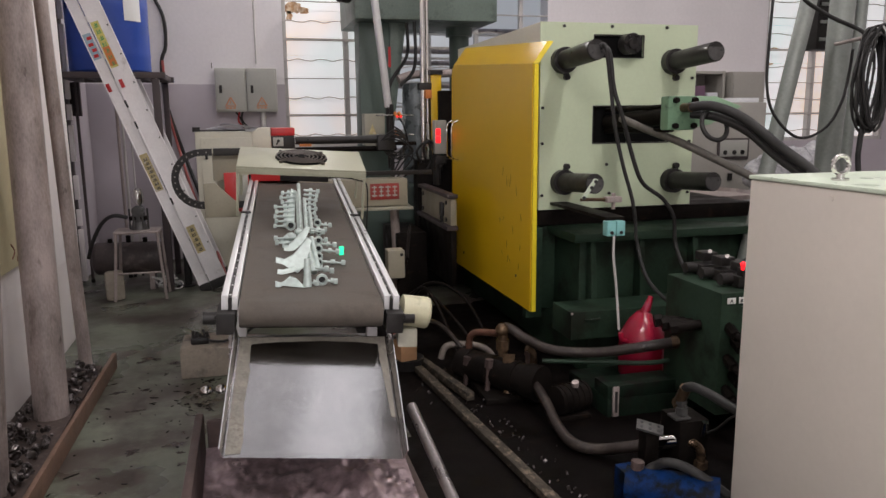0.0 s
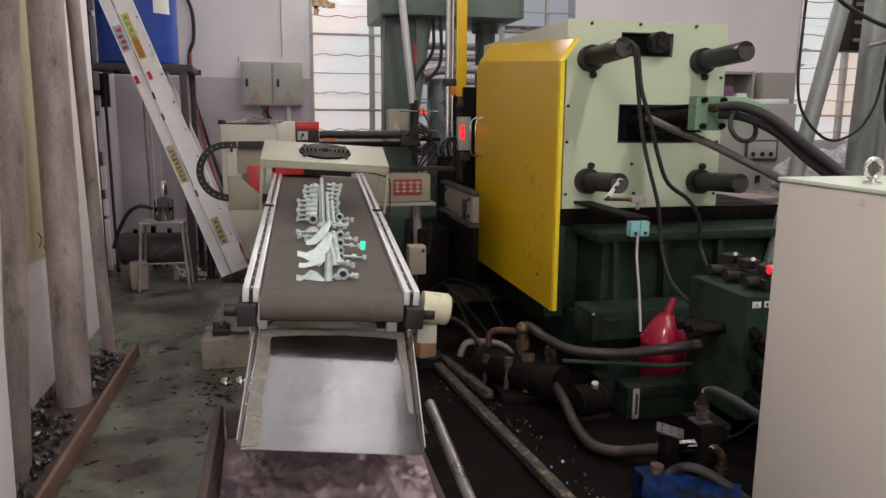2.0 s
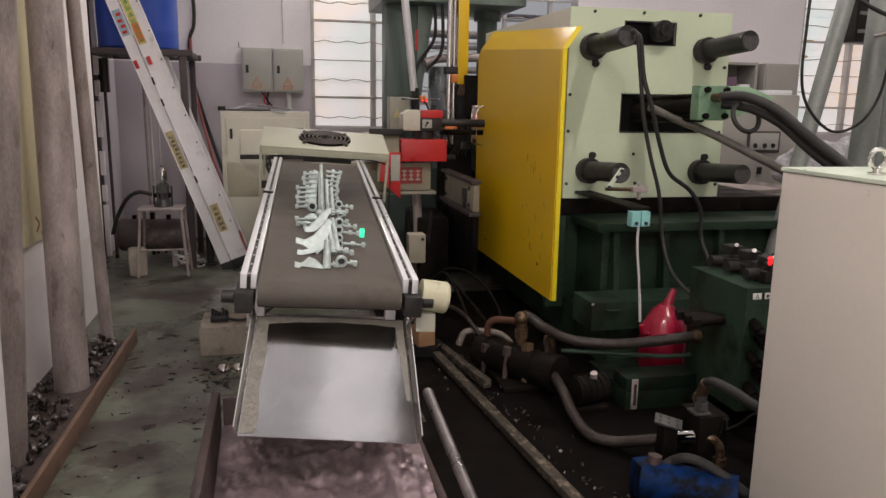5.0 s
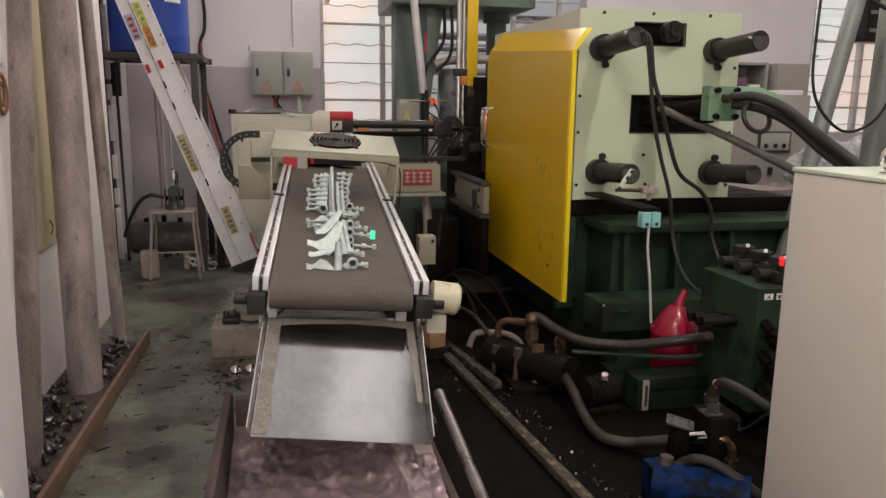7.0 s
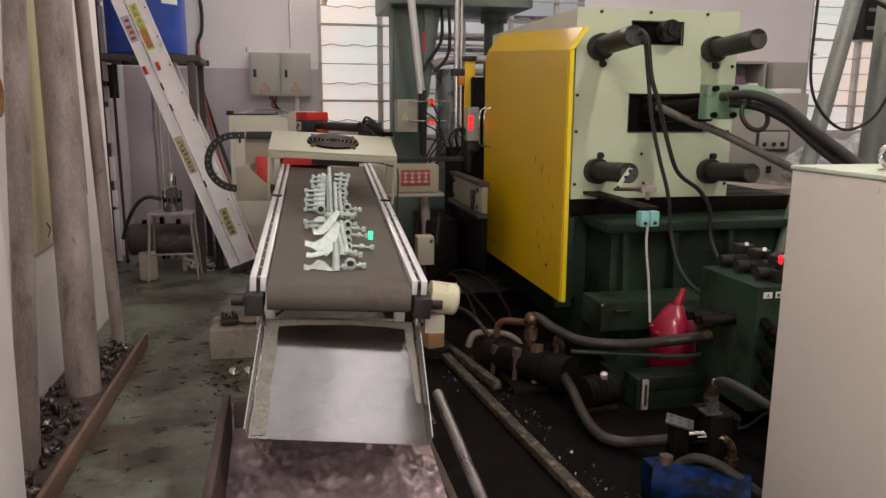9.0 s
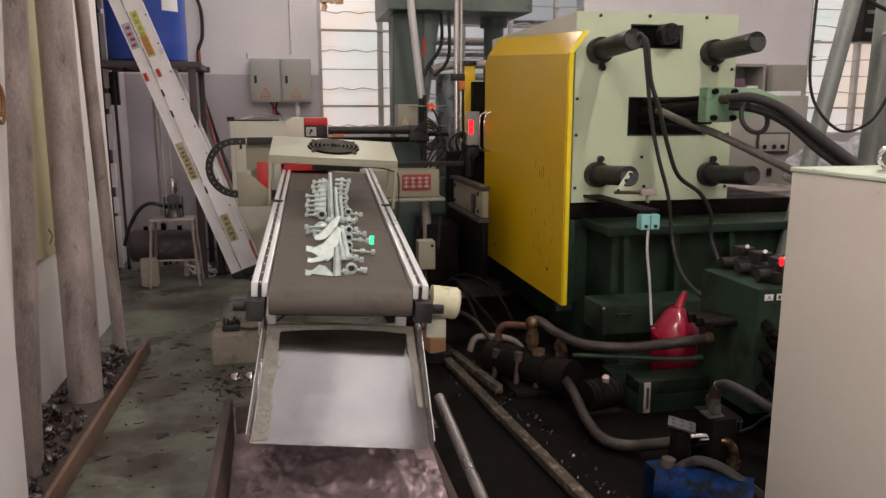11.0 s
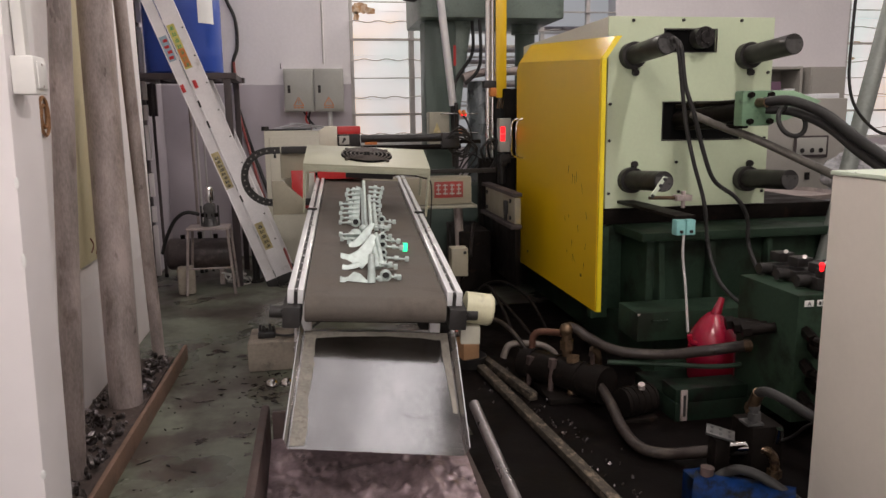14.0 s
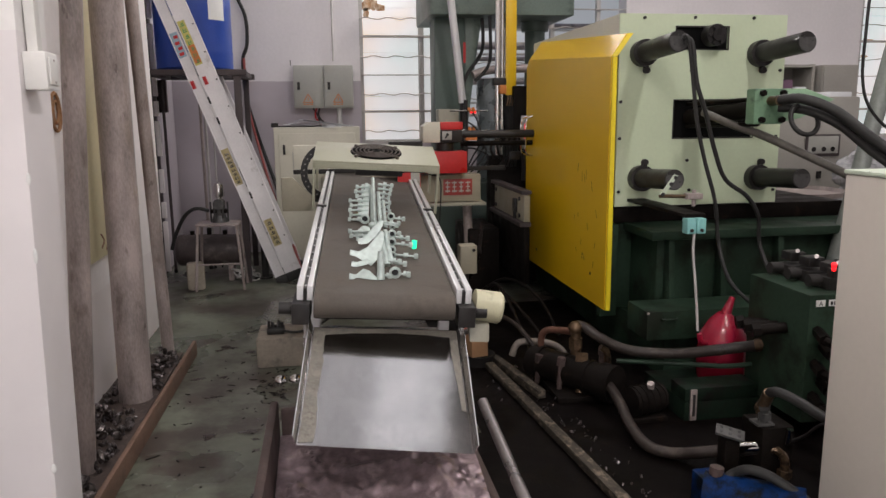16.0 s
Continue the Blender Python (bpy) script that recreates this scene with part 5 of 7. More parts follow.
# ---- air compressor, small table and vibrator pump ----
def compressor():
    c = thing("air_compressor", (-0.93, 6.05, 0), "dusty dark air compressor tank on the floor", "compressor")
    bm = B()
    rod(bm, (-1.14, 6.0, 0.25), (-0.68, 6.0, 0.24), 0.125, seg=24)
    ball(bm, (-1.14, 6.0, 0.25), 0.125, 0.45, 1, 1, 16)
    ball(bm, (-0.68, 6.0, 0.24), 0.125, 0.45, 1, 1, 16)
    part("tank", bm, material("dusty_brown_tank", (0.065, 0.050, 0.048), 0.5, vary=0.35, scale=5, dirt=(0.16, 0.13, 0.12), dirt_at=0.60), c)
    for k, x in enumerate((-1.05, -0.92, -0.80)):
        bm = B()
        rod(bm, (x, 6.0, 0.36), (x, 6.0, 0.40 + 0.02 * (k % 2)), 0.018, seg=10)
        part("valve_stem", bm, DARKCAST, c)
    for x in (-1.07, -0.76):
        bm = B()
        box(bm, (x - 0.02, 5.93, 0.0), (x + 0.02, 6.07, 0.14), 0.004)
        part("foot", bm, GALV, c)
    t = thing("small_table", (-0.80, 5.70, 0), "low grey steel stool-table", "stool")
    bm = B()
    box(bm, (-0.955, 5.58, 0.488), (-0.645, 5.82, 0.506), 0.004)
    part("top", bm, GALV, t)
    for sx in (-1, 1):
        for sy in (-1, 1):
            bm = B()
            rod(bm, (-0.80 + sx * 0.14, 5.70 + sy * 0.10, 0.488), (-0.80 + sx * 0.175, 5.70 + sy * 0.12, 0.0), 0.011, seg=8)
            part("leg", bm, GALV, t)
    for z in (0.2,):
        bm = B()
        rod(bm, (-0.96, 5.592, z), (-0.64, 5.592, z), 0.007, seg=8)
        part("stretcher", bm, GALV, t)
    p = thing("air_pump", (-0.79, 5.70, 0.506), "oily diaphragm pump with a chrome dome, on the stool", "pump")
    bm = B()
    rod(bm, (-0.79, 5.70, 0.507), (-0.79, 5.70, 0.56), 0.062, 0.045, seg=16)
    rod(bm, (-0.79, 5.70, 0.56), (-0.79, 5.70, 0.64), 0.038, seg=16)
    part("body", bm, WORN, p)
    bm = B()
    box(bm, (-0.855, 5.665, 0.575), (-0.725, 5.735, 0.605), 0.010)
    part("flange", bm, DARKCAST, p)
    bm = B()
    rod(bm, (-0.79, 5.645, 0.645), (-0.79, 5.755, 0.645), 0.040, seg=16)
    part("cylinder", bm, WORN, p)
    for a in range(6):
        q = a * math.pi / 3
        bm = B()
        rod(bm, (-0.79 + 0.062 * math.cos(q), 5.70 + 0.05 * math.sin(q), 0.508), (-0.79 + 0.062 * math.cos(q), 5.70 + 0.05 * math.sin(q), 0.66), 0.007, seg=8)
        part("stud", bm, WORN, p)
    bm = B()
    lathe(bm, [(0.034, 0.695), (0.038, 0.72), (0.038, 0.77), (0.028, 0.80), (0.008, 0.81)], (-0.785, 5.70, 0), 18)
    part("dome", bm, CHROME, p, "chrome accumulator dome")
    bm = B()
    rod(bm, (-0.785, 5.70, 0.63), (-0.785, 5.70, 0.696), 0.02, seg=12)
    part("neck", bm, CHROME, p)
    h = B()
    tube(h, [(-0.86, 5.66, 0.60), (-0.95, 5.64, 0.62), (-1.04, 5.68, 0.56), (-1.12, 5.72, 0.42), (-1.16, 5.74, 0.30)], 0.014, 8)
    part("hose", h, RUBBER, p)
    bm = B()
    box(bm, (-1.05, 5.60, 0.0), (-0.92, 5.73, 0.21), 0.03, Matrix.Translation((-0.985, 5.66, 0)) @ Matrix.Rotation(0.2, 4, "Z") @ Matrix.Translation((0.985, -5.66, 0)))
    solid("stone_block", bm, STONE, "pale chipped block standing on the floor", "block")
    bm = B()
    for k in range(4):
        tube(bm, [(-0.62 + 0.08 * math.cos(a + k) - 0.02 * k, 5.95 + 0.07 * math.sin(a + k), 0.02 + 0.02 * k + 0.02 * math.sin(2 * a)) for a in np.linspace(0, 6.0, 14)], 0.007, 6, 2)
    solid("cable_loop", bm, PLASTIC_W, "loose pale cable coiled on the floor", "cable")
    bm = B()
    rod(bm, (-0.50, 5.98, 0.0), (-0.50, 5.98, 0.012), 0.06, seg=16)
    rod(bm, (-0.50, 5.98, 0.012), (-0.50, 5.98, 0.36), 0.028, seg=14)
    rod(bm, (-0.50, 5.98, 0.36), (-0.50, 5.98, 0.372), 0.05, seg=16)
    solid("floor_jack", bm, BLACK, "short black steel prop on the floor", "prop")


compressor()


# ---- switch boxes and wires on the back wall ----
def switch_boxes():
    for k, x in enumerate((-0.25, 0.026)):
        c = thing("electrical_box", (x + 0.135, BACK, 1.36), "grey steel electrical box with a warning triangle, on the wall", "electrical box", "electrical boxes")
        bm = B()
        box(bm, (x, BACK - 0.13, 1.362), (x + 0.272, BACK - 0.001, 1.752), 0.006)
        part("case", bm, GREYBOX, c)
        bm = B()
        box(bm, (x + 0.014, BACK - 0.142, 1.378), (x + 0.258, BACK - 0.1305, 1.736), 0.004)
        d = part("door", bm, GREYBOX, c)
        bm = B()
        box(bm, (x + 0.035, BACK - 0.152, 1.53), (x + 0.06, BACK - 0.1425, 1.60), 0.003)
        part("latch", bm, BLACK, d)
        bm = B()
        cx, cz, q = x + 0.13, 1.415, 0.045
        for a, b in (((-q, 0), (q, 0)), ((q, 0), (0, q * 1.7)), ((0, q * 1.7), (-q, 0))):
            rod(bm, (cx + a[0], BACK - 0.1435, cz + a[1]), (cx + b[0], BACK - 0.1435, cz + b[1]), 0.0035, seg=4)
        rod(bm, (cx, BACK - 0.1435, cz + 0.02), (cx, BACK - 0.1435, cz + 0.05), 0.003, seg=4)
        part("warning_triangle", bm, LABEL_O, d, "red warning triangle")
        bm = B()
        for j in range(3):
            box(bm, (x + 0.085 + j * 0.032, BACK - 0.1432, 1.392), (x + 0.108 + j * 0.032, BACK - 0.1425, 1.402))
        part("lettering", bm, LABEL_O, d)
    c = thing("conduit", (0.155, BACK, 1.2), "white plastic conduit below an electrical box", "conduit", "wall conduits")
    bm = B()
    rod(bm, (0.165, BACK - 0.05, 1.05), (0.165, BACK - 0.05, 1.361), 0.022, seg=12)
    part("pipe", bm, PLASTIC_W, c)
    bm = B()
    box(bm, (0.135, BACK - 0.055, 1.20), (0.195, BACK - 0.001, 1.22), 0.003)
    part("clip", bm, PLASTIC_W, c)
    c = thing("conduit", (0.125, BACK, 1.8), "thin grey conduit down the wall", "conduit", "wall conduits")
    bm = B()
    rod(bm, (0.125, BACK - 0.012, 1.80), (0.125, BACK - 0.012, 3.6), 0.009, seg=8)
    part("pipe", bm, FRAME, c)
    bm = B()
    rod(bm, (-0.27, BACK - 0.1, 1.75), (-0.27, BACK - 0.1, 1.80), 0.004, seg=6)
    solid("hook", bm, BLACK, "small wire hook on the wall box", "hook")
    for k, pts in enumerate(([(-0.05, BACK - 0.08, 1.362), (-0.06, BACK - 0.09, 1.28), (-0.02, BACK - 0.09, 1.22), (0.02, BACK - 0.1, 1.08)], [(-0.02, BACK - 0.08, 1.362), (-0.03, BACK - 0.09, 1.29), (0.03, BACK - 0.09, 1.2), (0.05, BACK - 0.1, 1.05)], [(-0.08, BACK - 0.08, 1.362), (-0.03, BACK - 0.09, 1.27), (-0.01, BACK - 0.1, 1.1)])):
        bm = B()
        tube(bm, pts, 0.008, 6)
        solid("power_cable", bm, RED if k < 1 else RUBBER, "loose power cable hanging below the electrical box", "cable", "power cables")
    bm = B()
    tube(bm, [(-0.80, BACK - 0.02, 3.2), (-0.76, BACK - 0.02, 2.5), (-0.66, BACK - 0.03, 2.2), (-0.655, BACK - 0.03, 1.95), (-0.70, BACK - 0.03, 1.80), (-0.69, BACK - 0.03, 1.5), (-0.62, BACK - 0.05, 1.2), (-0.52, 7.0, 0.9), (-0.36, 6.6, 0.5)], 0.016, 8)
    solid("wall_cable", bm, RUBBER, "black cable hanging down the wall", "cable", "wall cables")
    bm = B()
    tube(bm, [(-0.69, BACK - 0.045, 1.82), (-0.675, BACK - 0.04, 1.4), (-0.58, 7.0, 1.0), (-0.46, 6.6, 0.66), (-0.30, 6.2, 0.30), (-0.2, 5.95, 0.02)], 0.012, 8)
    solid("red_hose", bm, material("faded_red_hose", (0.30, 0.07, 0.06), 0.5), "faded red hose hanging to the floor", "hose")


switch_boxes()


# ---- extractor robot ----
ROBOT = thing("extractor_robot", (0.4, 5.0, 0), "cream and red casting-extractor robot on a horizontal beam", "robot")


def robot():
    bm = B()
    box(bm, (-0.02, 4.93, 0.70), (1.06, 5.10, 0.885), 0.006)
    beam = part("beam", bm, OLIVE, ROBOT)
    bm = B()
    box(bm, (0.80, 4.9255, 0.745), (1.0, 4.9295, 0.855), 0.001)
    sign = part("name_plate", bm, FADED_RED, beam, "red name plate with white characters")
    bm = B()
    for k in range(4):
        x = 0.812 + k * 0.047
        box(bm, (x, 4.923, 0.768), (x + 0.034, 4.925, 0.778))
        box(bm, (x + 0.004, 4.923, 0.798), (x + 0.030, 4.925, 0.806))
        box(bm, (x, 4.923, 0.826), (x + 0.034, 4.925, 0.834))
        box(bm, (x + 0.013, 4.9235, 0.764), (x + 0.020, 4.9255, 0.840))
    part("lettering", bm, GREYBOX, sign)
    bm = B()
    box(bm, (0.55, 4.88, 0.675), (1.09, 5.10, 0.695), 0.004)
    part("beam_shelf", bm, HAMMER, ROBOT)
    for x in (0.66, 0.98):
        bm = B()
        rod(bm, (x, 5.02, 0.675), (x + 0.03, 5.02, 0.0), 0.032, seg=12)
        part("leg", bm, GALV, ROBOT)
    # thin plate shaped to the camera's view, where an end box would stand
    bm = B()
    prism(bm, [(-0.268, 0.69), (-0.072, 0.69), (-0.072, 0.78), (-0.20, 0.905), (-0.268, 0.905)], "y", 4.74, 4.768, 0.004)
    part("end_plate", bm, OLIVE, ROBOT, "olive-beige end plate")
    bm = B()
    box(bm, (-0.20, 5.12, 0.64), (0.30, 5.22, 1.09), 0.006)
    part("rear_column", bm, BEIGE, ROBOT)
    bm = B()
    box(bm, (0.10, 4.94, 0.0), (0.34, 5.18, 0.64), 0.008)
    part("pedestal", bm, BEIGE, ROBOT)
    bm = B()
    box(bm, (-0.20, 4.99, 0.905), (1.25, 5.02, 0.935), 0.003)
    part("guide_rail", bm, BLACK, ROBOT)


robot()
# the carriage: moves along x, origin at the thing's own
bm = B()
prism(bm, [(-0.21, 0.915), (0.00, 0.915), (0.00, 1.085), (-0.21, 1.085)], "y", 4.80, 5.08, 0.006)
CARRIAGE = part("carriage", bm, OLIVE, ROBOT, "beige sliding carriage")
bm = B()
prism(bm, [(-0.145, 0.965), (0.005, 0.965), (0.005, 0.66), (-0.06, 0.72), (-0.145, 0.80)], "y", 4.775, 4.799, 0.003)
part("red_panel", bm, RED, CARRIAGE, "red front panel")
bm = B()
box(bm, (-0.06, 4.771, 0.78), (0.0, 4.7745, 0.95), 0.001)
part("data_plate", bm, GREYBOX, CARRIAGE)
bm = B()
box(bm, (0.02, 4.84, 0.90), (0.33, 5.06, 1.045), 0.006)
part("slide_block", bm, RED, CARRIAGE, "red slide block")
bm = B()
rod(bm, (0.20, 4.97, 1.046), (0.20, 4.97, 1.10), 0.06, seg=20)
part("swivel", bm, BLACK, CARRIAGE)
# swinging arm: origin on the swivel's axis
PIVOT = Vector((0.20, 4.97, 1.165)) - Vector((0.4, 5.0, 0))
bm = B()
prism(bm, [(-0.16, -0.062), (-0.042, -0.062), (-0.042, 0.075), (-0.115, 0.075), (-0.16, 0.045)], "y", -0.08, 0.08, 0.008)
ARM = part("swing_arm", bm, BEIGE, CARRIAGE, "beige arm head with red cap", local=True)
ARM.location = PIVOT
bm = B()
box(bm, (-0.041, -0.078, 0.022), (0.110, 0.078, 0.073), 0.006)
part("cap", bm, RED, ARM, "red cap", local=True)
bm = B()
box(bm, (-0.041, -0.078, -0.062), (0.108, 0.078, 0.021), 0.005)
part("wrist", bm, BLACK, ARM, local=True)
bm = B()
box(bm, (-0.030, -0.082, -0.045), (0.035, -0.0785, 0.012), 0.002)
part("wrist_plate", bm, GREYBOX, ARM, "grey plate with a black knob", local=True)
bm = B()
rod(bm, (0.004, -0.083, -0.010), (0.004, -0.090, -0.010), 0.010, seg=10)
rod(bm, (0.004, -0.087, -0.010), (-0.010, -0.089, -0.034), 0.005, seg=8)
part("knob", bm, BLACK, ARM, local=True)
bm = B()
rod(bm, (0.115, 0, -0.012), (0.74, 0, -0.012), 0.027, seg=16)
part("arm_tube", bm, BLACK, ARM, "black arm tube", local=True)
bm = B()
rod(bm, (0.115, 0.03, -0.075), (0.80, 0.03, -0.075), 0.018, seg=12)
part("guide_rod", bm, DARKCAST, ARM, local=True)
bm = B()
box(bm, (0.66, -0.04, -0.085), (0.78, 0.05, 0.02), 0.008)
for k in range(3):
    tube(bm, [(0.70, -0.03 + 0.02 * k, 0.0), (0.78, -0.05, 0.05 - 0.02 * k), (0.86, 0.0, -0.02), (0.82, 0.02, -0.10 - 0.02 * k), (0.74, 0.0, -0.12)], 0.008, 6)
part("gripper_base", bm, BLACK, ARM, local=True)
for s_ in (-1, 1):
    bm = B()
    box(bm, (0.78, s_ * 0.015, -0.055), (0.93, s_ * 0.03, -0.03), 0.003)
    part("finger", bm, DARKCAST, ARM, local=True)
for k in range(3):
    bm = B()
    tube(bm, [(0.68 + 0.02 * k, -0.05 + 0.015 * k, -0.02), (0.76 + 0.02 * k, -0.08, 0.02 - 0.02 * k), (0.90, -0.05 + 0.02 * k, -0.08), (0.86 - 0.03 * k, 0.0, -0.13 - 0.02 * k), (0.76, 0.0, -0.11 - 0.02 * k), (0.70, -0.02, -0.08)], 0.0045, 6)
    part("air_hose", bm, RUBBER, ARM, local=True)
bm = B()
box(bm, (0.14, -0.03, -0.052), (0.22, 0.02, -0.034), 0.003)
part("orange_tag", bm, ORANGE, ARM, "orange tag", local=True)

WORN_PIN = material("grey_chain_pin", (0.22, 0.20, 0.19), 0.5)
# drag chain: a loop that travels at half the carriage's pace
bm = B()
cx, cz, R = -0.27, 0.93, 0.165
arc = [(cx + 0.06 + 0.0, cz + R)] + [(cx - R * math.sin(a), cz + R * math.cos(a)) for a in np.linspace(0, math.pi, 15)] + [(cx + 0.06, cz - R)]
for (ax, az), (bx, bz) in zip(arc, arc[1:]):
    d = Vector((bx - ax, 0, bz - az))
    n = Vector((-d.z, 0, d.x)).normalized() * 0.021
    e = d.normalized() * 0.002
    for y in (4.76, 4.795):
        pts = [Vector((ax, y, az)) - n - e, Vector((bx, y, bz)) - n + e, Vector((bx, y, bz)) + n + e, Vector((ax, y, az)) + n - e]
        vs = [bm.verts.new(v) for v in pts] + [bm.verts.new(v + Vector((0, 0.012, 0))) for v in pts]
        for f in ((3, 2, 1, 0), (4, 5, 6, 7), (0, 1, 5, 4), (1, 2, 6, 5), (2, 3, 7, 6), (3, 0, 4, 7)):
            bm.faces.new([vs[i] for i in f])
CHAIN = part("drag_chain", bm, BLACK, ROBOT, "black plastic cable drag chain")
for ax, az in [((a[0] + b[0]) / 2, (a[1] + b[1]) / 2) for a, b in zip(arc, arc[1:])]:
    bm = B()
    rod(bm, (ax, 4.7595, az), (ax, 4.757, az), 0.0055, seg=8)
    part("link_pin", bm, WORN_PIN, CHAIN)
bm = B()
box(bm, (-0.20, 4.76, 1.073), (0.02, 4.807, 1.118), 0.004)
part("chain_run", bm, BLACK, CARRIAGE)
bm = B()
box(bm, (-0.24, 4.76, 0.742), (0.40, 4.807, 0.787), 0.004)
part("chain_tray", bm, BLACK, ROBOT)


def robot_cabinet():
    c = thing("robot_cabinet", (-0.15, 5.5, 0), "cream robot control cabinet with papers on top", "cabinet")
    bm = B()
    box(bm, (-0.34, 5.32, 0.02), (0.36, 5.75, 1.20), 0.008)
    part("body", bm, BEIGE, c)
    bm = B()
    box(bm, (-0.30, 5.306, 0.10), (0.32, 5.319, 1.15), 0.005)
    d = part("door", bm, BEIGE, c)
    bm = B()
    box(bm, (-0.27, 5.296, 0.98), (-0.25, 5.3055, 1.06), 0.003)
    part("door_handle", bm, BLACK, d)
    bm = B()
    box(bm, (-0.195, 5.297, 0.865), (-0.088, 5.3055, 1.00), 0.004)
    p = part("control_panel", bm, GREYBOX, d, "grey control panel")
    bm = B()
    box(bm, (-0.172, 5.293, 0.893), (-0.122, 5.2965, 0.928), 0.001)
    part("display", bm, LED_ORANGE, p, "orange lit display")
    for x in (-0.175, -0.145, -0.112):
        bm = B()
        rod(bm, (x, 5.2965, 0.965), (x, 5.286, 0.965), 0.009, seg=12)
        part("button", bm, RED if x > -0.12 else PLASTIC_W, p)
    bm = B()
    box(bm, (-0.32, 5.34, 0.0), (0.34, 5.73, 0.02))
    part("plinth", bm, BLACK, c)
    bm = B()
    rod(bm, (-0.33, 5.36, 1.20), (-0.33, 5.36, 1.235), 0.03, seg=12)
    part("lifting_knob", bm, BLACK, c)
    for k in range(5):
        tilt = Matrix.Translation((-0.075 + 0.03 * k, 6.34, 1.205 + 0.006 * k)) @ Euler((0, radians(4 + k), radians(8 * k - 14))).to_matrix().to_4x4()
        bm = B()
        box(bm, (-0.22, -0.12, 0.0), (0.22, 0.12, 0.003), 0, tilt)
        solid("paper_sheet", bm, PAPER, "loose paper sheet lying on the cabinet", "paper", "papers on the cabinet")
    bm = B()
    box(bm, (-0.385, 6.21, 1.201), (-0.005, 6.25, 1.212), 0.003, Matrix.Rotation(0, 4, "Z"))
    solid("ruler_strip", bm, BLACK, "black strip lying on the cabinet edge", "strip")
    c.location = (-0.205, 6.38, 0)


robot_cabinet()


# ---- trim press behind ----
def press():
    p = thing("trim_press", (1.4, 6.2, 0), "green four-column trim press with a heavy head", "press")
    for x, y in ((0.91, 6.0), (1.735, 6.7)):
        bm = B()
        if x < 1:
            box(bm, (x, y, 0.0), (x + 0.25, y + 0.26, 2.05), 0.012)
        else:
            rod(bm, (x + 0.09, 6.3, 0.6), (x + 0.09, 6.3, 2.05), 0.085, seg=24)
        part("column", bm, GREEN_MID, p)
    bm = B()
    box(bm, (0.86, 5.85, 2.055), (2.02, 6.75, 2.7), 0.012)
    part("head", bm, PRESS_GREEN, p)
    bm = B()
    rod(bm, (1.825, 6.3, 1.98), (1.825, 6.3, 2.054), 0.115, seg=24)
    part("collar", bm, GREEN_MID, p)
    bm = B()
    box(bm, (0.90, 5.80, 0.0), (1.95, 6.75, 0.75), 0.02)
    part("table", bm, GREEN_MID, p)
    bm = B()
    rod(bm, (0.97, 5.72, 2.4), (1.10, 5.80, 1.38), 0.030, seg=16)
    part("strut", bm, ALU, p, "pale diagonal strut pipe")
    bm = B()
    prism(bm, [(1.165, 2.05), (1.30, 2.05), (1.235, 1.60), (1.19, 1.25), (1.165, 1.05)], "y", 6.02, 6.06, 0.004)
    part("gusset", bm, PRESS_GREEN, p, "paler green gusset plate")
    bm = B()
    rod(bm, (1.10, 5.80, 1.38), (1.11, 5.80, 0.9), 0.022, seg=12)
    part("strut_tip", bm, BLACK, p)
    bm = B()
    rod(bm, (0.74, 5.80, 2.22), (0.81, 5.86, 2.22), 0.055, seg=16)
    rod(bm, (0.70, 5.79, 2.22), (0.74, 5.80, 2.22), 0.03, seg=12)
    part("hand_wheel", bm, BLACK, p)
    for k, pts in enumerate(([(1.30, 6.0, 2.05), (1.30, 6.0, 1.8), (1.18, 5.98, 1.62), (1.12, 5.95, 1.5)], [(1.34, 5.9, 2.05), (1.34, 5.9, 1.7), (1.22, 5.9, 1.55)], [(1.18, 6.1, 2.05), (1.18, 6.1, 1.2)])):
        bm = B()
        tube(bm, pts, 0.014, 8)
        part("hose", bm, RUBBER, p)
    bm = B()
    box(bm, (0.90, 5.75, 1.08), (1.06, 5.90, 1.33), 0.006)
    j = part("junction_box", bm, HAMMER, p, "beige junction box with yellow warning label")
    bm = B()
    prism(bm, [(0.93, 1.17), (0.99, 1.17), (0.96, 1.25)], "y", 5.746, 5.7495)
    part("warning_label", bm, LABEL_Y, j)
    bm = B()
    box(bm, (1.145, 5.998, 1.70), (1.165, 6.0, 1.86), 0)
    part("small_plate", bm, RED, p)
    # foil-wrapped sleeve between the columns
    f = thing("foil_sleeve", (1.42, 6.05, 0.75), "crumpled silvery foil sleeve around a furnace pipe", "sleeve")
    bm = B()
    n = 40
    rings = []
    for i in range(16):
        z = 0.752 + 0.055 * i
        rings.append([bm.verts.new((1.42 + (0.13 + 0.018 * noise.noise((k * 0.9, i * 0.8, 3))) * math.cos(2 * math.pi * k / n), 6.15 + (0.13 + 0.018 * noise.noise((k * 0.7, i * 0.9, 5))) * math.sin(2 * math.pi * k / n), z)) for k in range(n)])
    for a, b in zip(rings, rings[1:]):
        for k in range(n):
            bm.faces.new((a[k], a[(k + 1) % n], b[(k + 1) % n], b[k]))
    bm.faces.new(rings[-1])
    part("wrap", bm, SILVERWRAP, f)
    bm = B()
    tube(bm, [(1.22, 5.98, 1.60), (1.34, 6.0, 1.64), (1.5, 6.0, 1.65), (1.72, 6.02, 1.66)], 0.035, 12)
    part("cross_pipe", bm, GALV, f)


press()


